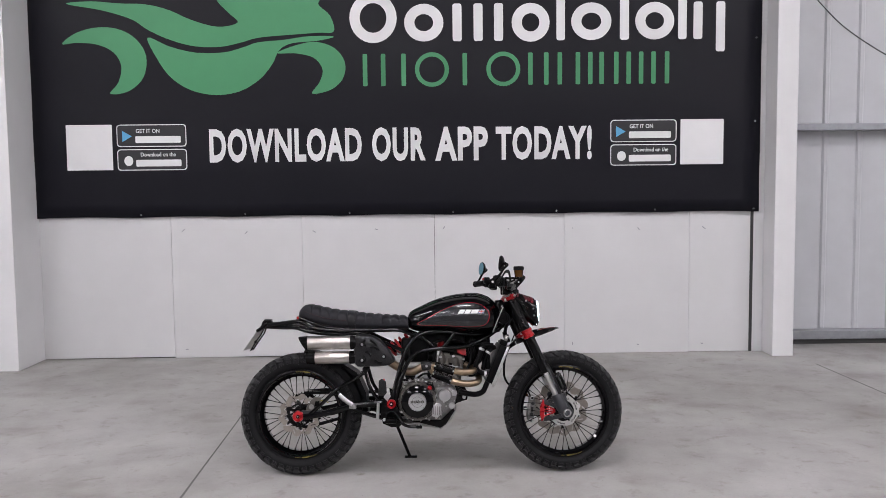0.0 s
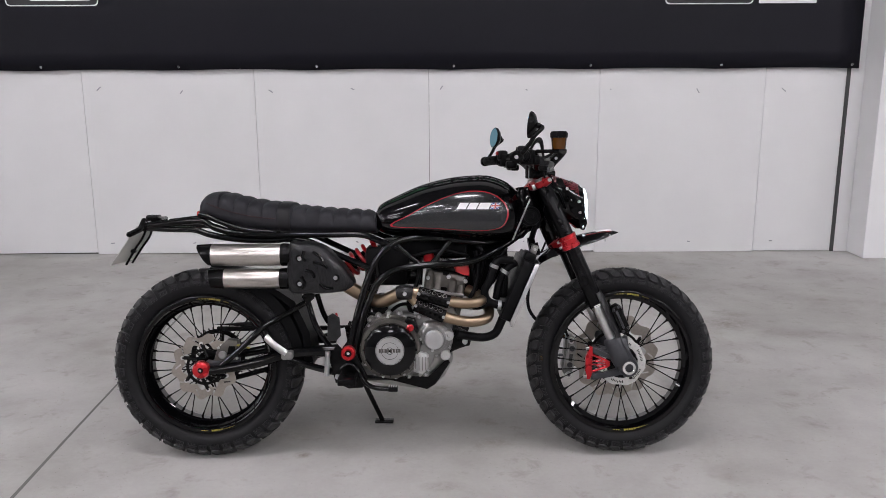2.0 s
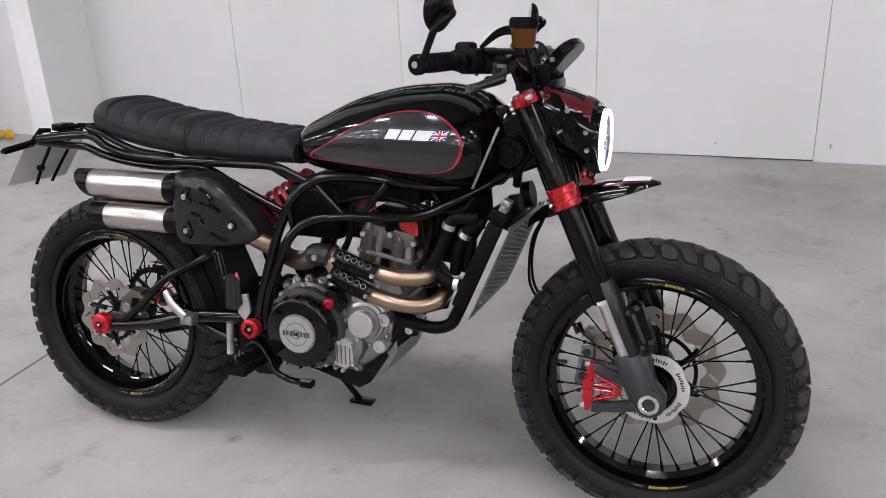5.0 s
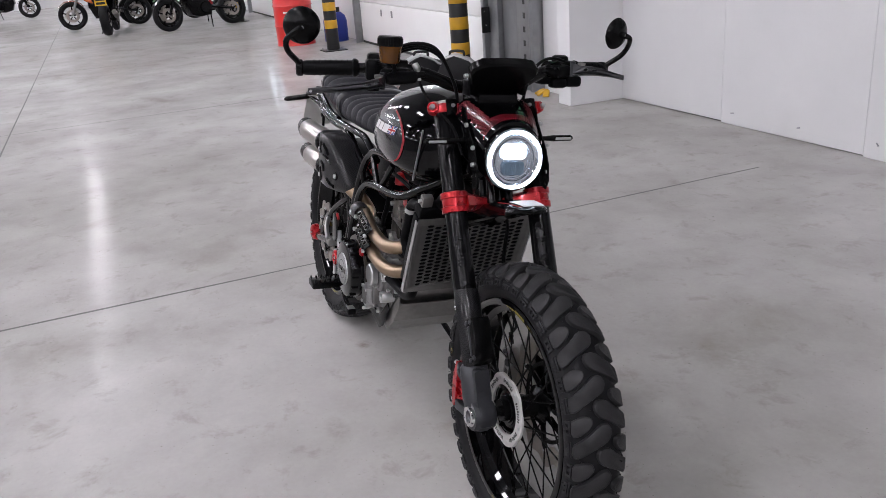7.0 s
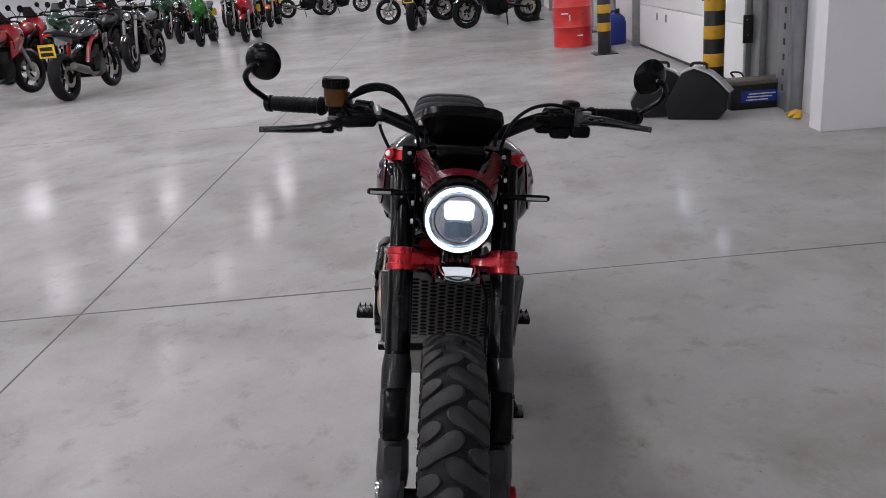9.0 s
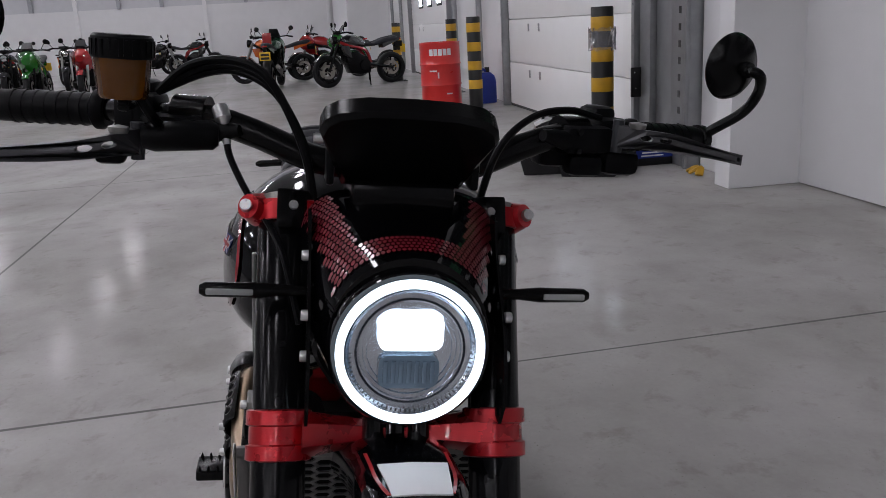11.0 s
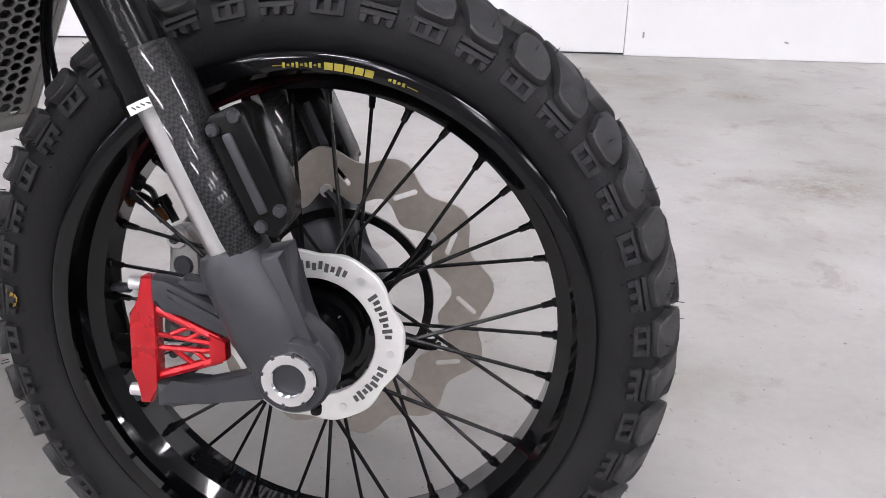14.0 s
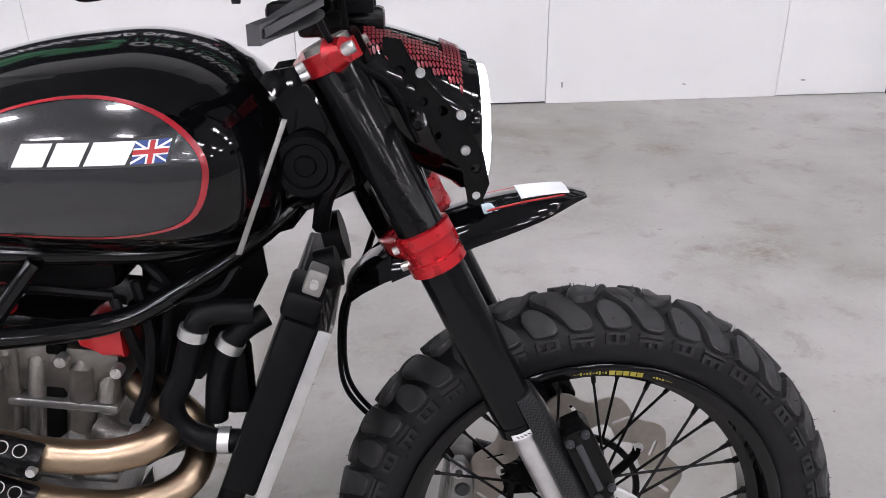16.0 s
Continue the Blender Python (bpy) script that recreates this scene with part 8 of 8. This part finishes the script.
# ---- bollards ----
def bollard():
    b = thing("bollard", "black and yellow banded steel bollard bolted to the floor", "bollard", group="bollards")
    part("base_plate", box(-0.16, 0.16, -0.16, 0.16, 0.0, 0.012, 0.003), M_black, b)
    part("post", lathe([(0.0, 0.012), (0.088, 0.012), (0.088, 1.185), (0.084, 1.192), (0.0, 1.194)], 32, Matrix.Rotation(radians(90), 4, "X")), M_black, b)
    for k in range(4):
        z = 0.30 + 0.235 * k
        part("band", lathe([(0.0885, z), (0.0895, z + 0.002), (0.0895, z + 0.110), (0.0885, z + 0.112)], 32, Matrix.Rotation(radians(90), 4, "X")), M_yellow, b, "yellow hazard band")
    for sx in (-0.12, 0.12):
        for sy in (-0.12, 0.12):
            part("anchor_bolt", rod((sx, sy, 0.012), (sx, sy, 0.03), 0.010, 8), M_galv, b)
    return b


b0 = bollard()
b0.matrix_world = pose(-4.5, 2.44, 0)
for x, y in ((-8.65, 2.27), (-15.9, 2.14), (-12.0, 2.6)):
    copy_thing(b0, pose(x, y, 0))

M_tape = mat("clear_wrapping", (0.75, 0.75, 0.75), 0.2, vary=0.1, transmission=0.85, ior=1.2)
tp = thing("torn_wrapping", "torn clear plastic wrapping round a bollard", "wrapping", pose(-4.5, 2.44, 0))
secs = []
for z in (0.86, 0.90, 0.95, 1.0, 1.03):
    secs.append([((0.094 + 0.018 * abs(math.sin(k * 1.7 + z * 40))) * math.cos(radians(15 * k)), (0.094 + 0.018 * abs(math.sin(k * 1.7 + z * 40))) * math.sin(radians(15 * k)), z + 0.012 * math.sin(k * 2.3)) for k in range(24)])
part("film", loft(secs, False), M_tape, tp, smooth=False)
# ---- oil drum, jerrycan ----
drum = thing("oil_drum", "red steel oil drum with white markings", "drum", pose(-10.0, 2.05, 0))
prof = [(0, 0.012), (0.27, 0.012), (0.285, 0.0), (0.292, 0.006), (0.286, 0.02)]
for z in (0.29, 0.58):
    prof += [(0.286, z - 0.02), (0.297, z), (0.286, z + 0.02)]
prof += [(0.286, 0.86), (0.292, 0.874), (0.285, 0.88), (0.272, 0.866), (0, 0.866)]
part("shell", lathe(prof, 56, Matrix.Rotation(radians(90), 4, "X")), M_drum, drum)
part("bung", rod((0.15, 0.0, 0.866), (0.15, 0.0, 0.885), 0.03, 16), M_galv, drum)


def drum_mark(a0, a1, z0, z1):
    b = bmesh.new()
    lo, hi = [], []
    for k in range(9):
        a = radians(a0 + (a1 - a0) * k / 8)
        lo.append(b.verts.new((0.2885 * math.cos(a), 0.2885 * math.sin(a), z0)))
        hi.append(b.verts.new((0.2885 * math.cos(a), 0.2885 * math.sin(a), z1)))
    for k in range(8):
        b.faces.new((lo[k], lo[k + 1], hi[k + 1], hi[k]))
    part("marking", b, M_white_print, drum, "white printed marking")


for a in (-40, -27, -14, -1, 12):
    drum_mark(a, a + 10.5, 0.70, 0.79)
drum_mark(-42, -20, 0.48, 0.50)
drum_mark(-18, -14, 0.39, 0.47)
drum_mark(5, 22, 0.16, 0.18)

can = thing("jerrycan", "blue plastic jerrycan with a dark cap", "jerrycan", pose(-9.75, 2.62, 0, 0, 0, 20))
secs = []
for z, wx, wy in ((0.0, 0.12, 0.14), (0.01, 0.14, 0.16), (0.30, 0.14, 0.16), (0.38, 0.12, 0.14), (0.43, 0.07, 0.09)):
    secs.append([(wx * math.copysign(abs(math.cos(a)) ** 0.5, math.cos(a)), wy * math.copysign(abs(math.sin(a)) ** 0.5, math.sin(a)), z) for a in (2 * math.pi * k / 24 for k in range(24))])
part("body", loft(secs), M_can, can)
part("handle", tube([(0, -0.10, 0.38), (0, -0.08, 0.45), (0, 0.0, 0.47), (0, 0.04, 0.44)], 0.018, 10), M_can, can)
part("cap", rod((0, 0.06, 0.42), (0, 0.06, 0.50), 0.035, 14), M_black, can, "dark screw cap")

# ---- panniers and a battery by the column ----
M_case = mat("black_case_plastic", (0.005, 0.005, 0.006), 0.35, vary=0.1, scale=30, bump=0.05)
M_caselid = mat("silver_case_panel", (0.42, 0.42, 0.43), 0.35, 0.3, vary=0.06, scale=20)


def pannier(m):
    p = thing("pannier", "black plastic motorcycle pannier with a silver top band", "pannier", m, group="panniers on the floor")
    secs = []
    for y, sc in ((-0.11, 0.9), (-0.10, 0.98), (0.0, 1.0), (0.06, 0.95), (0.11, 0.8)):
        secs.append([(x * sc, y, 0.005 + z * (0.93 + 0.07 * sc)) for x, z in ((-0.22, 0.0), (0.17, 0.0), (0.24, 0.08), (0.25, 0.20), (0.10, 0.35), (-0.02, 0.40), (-0.12, 0.36), (-0.25, 0.12))])
    part("shell", loft(secs), M_case, p)
    rim = [(0.255, 0.215), (0.185, 0.290), (0.105, 0.358), (0.04, 0.388), (-0.02, 0.408), (-0.075, 0.392), (-0.125, 0.368)]
    secs = []
    for x, z in rim:
        nx, nz = x - 0.03, z - 0.12
        ln = math.hypot(nx, nz)
        nx, nz = nx / ln, nz / ln
        secs.append([(x - nx * 0.004, -0.105, z - nz * 0.004), (x + nx * 0.008, -0.10, z + nz * 0.008), (x + nx * 0.008, 0.045, z + nz * 0.008), (x - nx * 0.004, 0.05, z - nz * 0.004)])
    part("trim", loft(secs), M_caselid, p, "silver top band")
    part("handle", tube([(-0.06, 0.0, 0.385), (-0.05, 0.0, 0.43), (0.05, 0.0, 0.425), (0.06, 0.0, 0.38)], 0.012, 8), M_black, p)
    part("latch", box(0.12, 0.18, -0.03, 0.03, 0.29, 0.31, 0.005, None, Matrix.Rotation(0, 4, "X")), M_black, p)
    return p


pannier(pose(-3.78, 2.10, 0.0, 0, 0, 62))
pannier(pose(-4.02, 1.86, 0.0, 0, 0, 78))
bt = thing("battery", "black vehicle battery with a blue label", "battery", pose(-4.05, 2.665, 0, 0, 0, 0))
part("case", box(-0.11, 0.11, -0.25, 0.25, 0.0, 0.20, 0.008), M_case, bt)
part("lid", box(-0.115, 0.115, -0.255, 0.255, 0.20, 0.235, 0.008), mat("brown_lid", (0.09, 0.075, 0.06), 0.5), bt, "dusty brown lid")
part("label", box(0.1105, 0.1125, -0.17, 0.17, 0.06, 0.15), M_can, bt, "blue printed label")
for k in range(3):
    part("print_bar", box(0.1126, 0.1135, -0.13 + 0.01 * k, 0.05 + 0.03 * k, 0.072 + 0.024 * k, 0.082 + 0.024 * k), M_white_print, bt)
for sy in (-0.2, 0.2):
    part("terminal", rod((0.0, sy, 0.235), (0.0, sy, 0.265), 0.015, 10), M_galv, bt)
part("lead", tube([(0.0, -0.2, 0.26), (0.03, -0.23, 0.30), (0.0, -0.15, 0.29), (-0.05, -0.1, 0.25)], 0.008, 8), M_black, bt)
solid("socket_handle", tube([(-4.72, WY - 0.02, 0.16), (-4.76, WY - 0.07, 0.17), (-4.86, WY - 0.08, 0.165)], 0.02, 8), M_black, "small black door handle", "handle", kind="structure")
mt = thing("yellow_strap", "crumpled yellow strap on the floor by the column", "strap", pose(-3.45, 2.72, 0))
part("webbing", tube([(-0.08, 0, 0.02), (-0.03, 0.03, 0.05), (0.02, -0.02, 0.03), (0.06, 0.02, 0.06), (0.09, 0, 0.015)], 0.014, 8, flat=2.0), M_yellow, mt)


# ---- parked motorbikes ----
def parked_bike(name, label, body, trim_, fairing, plate_col):
    """A simplified road bike: x ahead, resting on its wheels."""
    p = thing(name, label, "motorbike", group="parked motorbikes")
    R, WB = 0.315, 1.42
    for cx, w, kind in ((0.0, 0.17, "rear"), (WB, 0.12, "front")):
        at = Matrix.Translation((cx, 0, R))
        ty = part(kind + "_tyre", lathe(tyre_profile(R, w, 0.215, 14), 40, at), M_rubber, p)
        part("rim", lathe([(0.222, -0.045), (0.222, 0.045), (0.205, 0.03), (0.205, -0.03)], 36, at, closed=True), M_satin, ty)
        for k in range(5):
            a = radians(72 * k + 20)
            part("wheel_spoke", rod((cx + 0.03 * math.cos(a), 0, R + 0.03 * math.sin(a)), (cx + 0.21 * math.cos(a), 0, R + 0.21 * math.sin(a)), 0.014, 6), M_satin, ty)
        for s in (-1, 1):
            part("brake_disc", lathe([(0.09, -0.002), (0.14, -0.002), (0.14, 0.002), (0.09, 0.002)], 30, at @ Matrix.Translation((0, s * (0.065 if kind == "front" else 0.08), 0)), closed=True), M_disc, ty)
    for s in (-1, 1):
        part("fork_leg", rod((WB, s * 0.1, R), (WB - 0.27, s * 0.1, 0.93), 0.026, 12), M_alu if trim_ is None else M_satin, p)
        part("swingarm", rod((0, s * 0.11, R), (0.52, s * 0.08, 0.42), 0.026, 8), M_satin, p)
        part("frame_spar", tube([(0.50, s * 0.12, 0.45), (0.62, s * 0.15, 0.70), (0.95, s * 0.12, 0.80), (1.12, s * 0.05, 0.88)], 0.032, 8), trim_ or M_satin, p)
        part("handlebar", tube([(1.12, 0, 1.02), (1.12, s * 0.12, 1.05), (1.05, s * 0.30, 1.06), (0.99, s * 0.38, 1.04)], 0.015, 8), M_satin, p)
        part("grip", rod((1.03, s * 0.31, 1.055), (0.98, s * 0.41, 1.035), 0.019, 10), M_matt, p)
        st_ = part("mirror_stem", tube([(1.10, s * 0.26, 1.06), (1.13, s * 0.32, 1.15), (1.11, s * 0.36, 1.20)], 0.007, 6), M_satin, p)
        part("mirror", lathe([(0, -0.015), (0.03, -0.012), (0.052, 0.0), (0.05, 0.008), (0, 0.008)], 18, Matrix.Translation((1.10, s * 0.37, 1.22)) @ Vector((-1, 0, 0.1)).to_track_quat("Y", "Z").to_matrix().to_4x4()), M_satin, st_)
        part("indicator", rod((1.20, s * 0.10, 0.86), (1.20, s * 0.20, 0.86), 0.016, 8), M_amber if s > 0 else M_satin, p)
        part("footpeg", rod((0.52, s * 0.16, 0.33), (0.52, s * 0.26, 0.34), 0.014, 8), M_satin, p)
        part("radiator_shroud", slab([(0.93, 0.55), (1.10, 0.62), (1.16, 0.80), (0.98, 0.80)], s * 0.17 - 0.012, s * 0.17 + 0.012, 0.006), body, p)
    secs = []
    for x, w, z0, z1 in ((0.56, 0.06, 0.80, 0.85), (0.62, 0.12, 0.74, 0.90), (0.78, 0.165, 0.72, 0.99), (0.95, 0.16, 0.73, 1.01), (1.06, 0.10, 0.78, 0.97), (1.10, 0.04, 0.84, 0.93)):
        secs.append([(x, w * math.cos(a), (z0 + z1) / 2 + (z1 - z0) / 2 * math.sin(a)) for a in (2 * math.pi * k / 18 for k in range(18))])
    part("tank", loft(secs), body, p)
    secs = []
    for x, w, z0, z1 in ((-0.18, 0.04, 0.88, 0.92), (-0.10, 0.10, 0.84, 0.95), (0.15, 0.12, 0.80, 0.91), (0.40, 0.14, 0.76, 0.83), (0.58, 0.10, 0.76, 0.85)):
        secs.append([(x, w * math.copysign(abs(math.cos(a)) ** 0.7, math.cos(a)), (z0 + z1) / 2 + (z1 - z0) / 2 * math.copysign(abs(math.sin(a)) ** 0.8, math.sin(a))) for a in (2 * math.pi * k / 16 for k in range(16))])
    part("seat", loft(secs), M_seat, p)
    part("tail", loft([[(-0.22, y, 0.86) for y in (-0.05, 0.05)] + [(-0.22, y, 0.90) for y in (0.04, -0.04)], [(0.20, y, 0.72) for y in (-0.11, 0.11)] + [(0.20, y, 0.80) for y in (0.12, -0.12)]]), body, p)
    part("tail_light", box(-0.245, -0.215, -0.05, 0.05, 0.865, 0.895, 0.006), M_tail, p)
    part("engine", slab([(0.52, 0.25), (0.50, 0.45), (0.62, 0.58), (0.80, 0.68), (0.98, 0.66), (1.02, 0.45), (0.95, 0.26), (0.75, 0.22)], -0.15, 0.15, 0.03), M_satin, p)
    for s in (-1, 1):
        part("engine_cover", lathe([(0, 0.15), (0.11, 0.15), (0.10, 0.18), (0, 0.185)], 24, Matrix.Translation((0.66, 0, 0.40)) @ Matrix.Diagonal((1, s, 1, 1))), M_satin, p)
    part("radiator", box(1.0, 1.04, -0.16, 0.16, 0.45, 0.72, 0.01, None), M_satin, p)
    part("exhaust", sweep([(0.85, -0.10, 0.30), (0.5, -0.17, 0.28), (0.35, -0.19, 0.34), (0.30, -0.19, 0.36), (-0.08, -0.20, 0.46)], [0.025, 0.025, 0.03, 0.055, 0.05], 16), M_cast, p)
    part("front_mudguard", loft([[(WB + (R + 0.03) * math.cos(radians(a)), y, R + (R + 0.03 - (0.02 if abs(y) > 0.05 else 0)) * math.sin(radians(a))) for y in (-0.065, -0.03, 0.03, 0.065)] + [(WB + (R + 0.02) * math.cos(radians(a)), y, R + (R + 0.015) * math.sin(radians(a))) for y in (0.03, -0.03)] for a in (40, 70, 100, 130, 155)]), body, p)
    part("mudguard_hanger", box(-0.28, -0.10, -0.03, 0.03, 0.72, 0.84, 0.01, None), M_satin, p)
    part("number_plate", box(-0.305, -0.298, -0.11, 0.11, 0.60, 0.77, 0.003), plate_col, p)
    for k in range(2):
        part("plate_bar", box(-0.3075, -0.3055, -0.085, 0.085, 0.622 + 0.07 * k, 0.668 + 0.07 * k), M_black, p)
    part("stand", rod((0.55, 0.12, 0.25), (0.58, 0.20, 0.005), 0.012, 8), M_satin, p)
    part("instruments", box(1.12, 1.20, -0.09, 0.09, 1.03, 1.10, 0.015), M_satin, p)
    if fairing:
        secs = []
        for x, w, z0, z1 in ((1.02, 0.20, 0.55, 0.95), (1.15, 0.21, 0.58, 1.06), (1.28, 0.17, 0.68, 1.04), (1.40, 0.08, 0.78, 0.92)):
            secs.append([(x, w * math.copysign(abs(math.cos(a)) ** 0.8, math.cos(a)), (z0 + z1) / 2 + (z1 - z0) / 2 * math.sin(a)) for a in (2 * math.pi * k / 18 for k in range(18))])
        part("fairing", loft(secs), body, p)
        part("screen", loft([[(1.14, y, 1.04) for y in (-0.13, 0, 0.13)] + [(1.13, y, 1.03) for y in (0.13, 0, -0.13)], [(1.02, y, 1.22) for y in (-0.09, 0, 0.09)] + [(1.015, y, 1.21) for y in (0.09, 0, -0.09)]]), M_case, p)
        for s in (-1, 1):
            part("headlamp", box(1.33, 1.375, min(s * 0.03, s * 0.10), max(s * 0.03, s * 0.10), 0.86, 0.91, 0.012), M_chrome, p)
    else:
        part("headlamp", lathe([(0, -0.12), (0.07, -0.10), (0.09, -0.02), (0.088, 0.0), (0.07, 0.012), (0, 0.022)], 24, Matrix.Translation((1.27, 0, 0.92)) @ Matrix.Rotation(radians(-90), 4, "Z")), M_satin, p)
        part("headlamp_glass", lathe([(0, 0.025), (0.06, 0.017), (0.075, 0.008)], 24, Matrix.Translation((1.27, 0, 0.92)) @ Matrix.Rotation(radians(-90), 4, "Z")), M_chrome, p)
    return p


P_red = mat("parked_red_paint", (0.26, 0.008, 0.010), 0.2, coat=1.0)
P_black = mat("parked_black_paint", (0.004, 0.004, 0.0045), 0.2, coat=1.0)
P_green = mat("parked_green_paint", (0.012, 0.13, 0.012), 0.25, coat=1.0)
P_orange = mat("parked_orange_paint", (0.40, 0.075, 0.008), 0.25, coat=1.0)
P_dgreen = mat("parked_dark_green_paint", (0.006, 0.035, 0.016), 0.25, coat=1.0)
P_silver = mat("parked_silver_paint", (0.025, 0.025, 0.028), 0.3, 0.3, coat=1.0)
M_yplate = mat("yellow_plate", (0.75, 0.48, 0.02), 0.4)
kinds = [
    parked_bike("parked_motorbike", "black naked motorbike with red trim, parked on its stand", P_black, P_red, False, M_yplate),
    parked_bike("parked_motorbike", "red faired sports motorbike parked in the row", P_red, None, True, M_yplate),
    parked_bike("parked_motorbike", "black roadster motorbike parked in the row", P_black, None, False, M_black),
    parked_bike("parked_motorbike", "green faired sports motorbike with a black tail", P_green, P_green, True, M_yplate),
    parked_bike("parked_motorbike", "orange and black naked motorbike parked in the row", P_orange, None, False, M_yplate),
    parked_bike("parked_motorbike", "dark green faired motorbike parked in the row", P_dgreen, None, True, M_yplate),
    parked_bike("parked_motorbike", "dark grey touring motorbike parked in the row", P_silver, None, True, M_black),
]
spots = [  # kind, rear wheel x, y, heading in degrees
    (0, -8.40, -5.00, 177), (1, -8.45, -6.50, 166), (2, -13.09, -5.28, 1), (6, -12.90, -6.45, 172), (4, -10.2, -7.8, 185), (1, -11.4, -7.3, 176), (2, -14.8, -6.6, 3),
    (3, -17.80, -5.45, 3), (1, -17.95, -4.42, 2), (5, -16.2, -7.9, 0), (0, -19.3, -6.4, 5), (2, -20.7, -5.5, 6), (4, -23.10, -4.85, 2), (5, -21.6, -7.4, 5), (6, -18.4, -8.3, 2),
    (2, -24.6, -9.4, 2), (5, -24.7, -8.5, -3), (2, -24.5, -7.6, 4), (4, -24.9, -6.5, 0), (0, -25.0, -5.7, 6), (1, -24.5, -10.3, 3), (2, -26.3, -5.1, 82), (0, -26.6, -4.0, 85),
    (5, -15.80, -0.55, 172), (0, -15.62, 1.95, 290), (3, -17.2, 2.1, 284), (1, -18.6, 1.5, 262), (4, -18.4, 0.2, 265),
    (1, -8.0, -8.0, 178), (2, -8.2, -9.3, 180),
]
used = set()
for kind, x, y, hd in spots:
    m = pose(x, y, 0.0, 0, 0, hd)
    if kind in used:
        copy_thing(kinds[kind], m)
    else:
        kinds[kind].matrix_world = m
        used.add(kind)
bn = thing("marker_cone", "red marker standing on a parked motorbike's seat", "marker", pose(-15.85, -0.53, 0.92))
part("body", box(-0.05, 0.05, -0.09, 0.09, 0.0, 0.22, 0.01), P_red, bn)
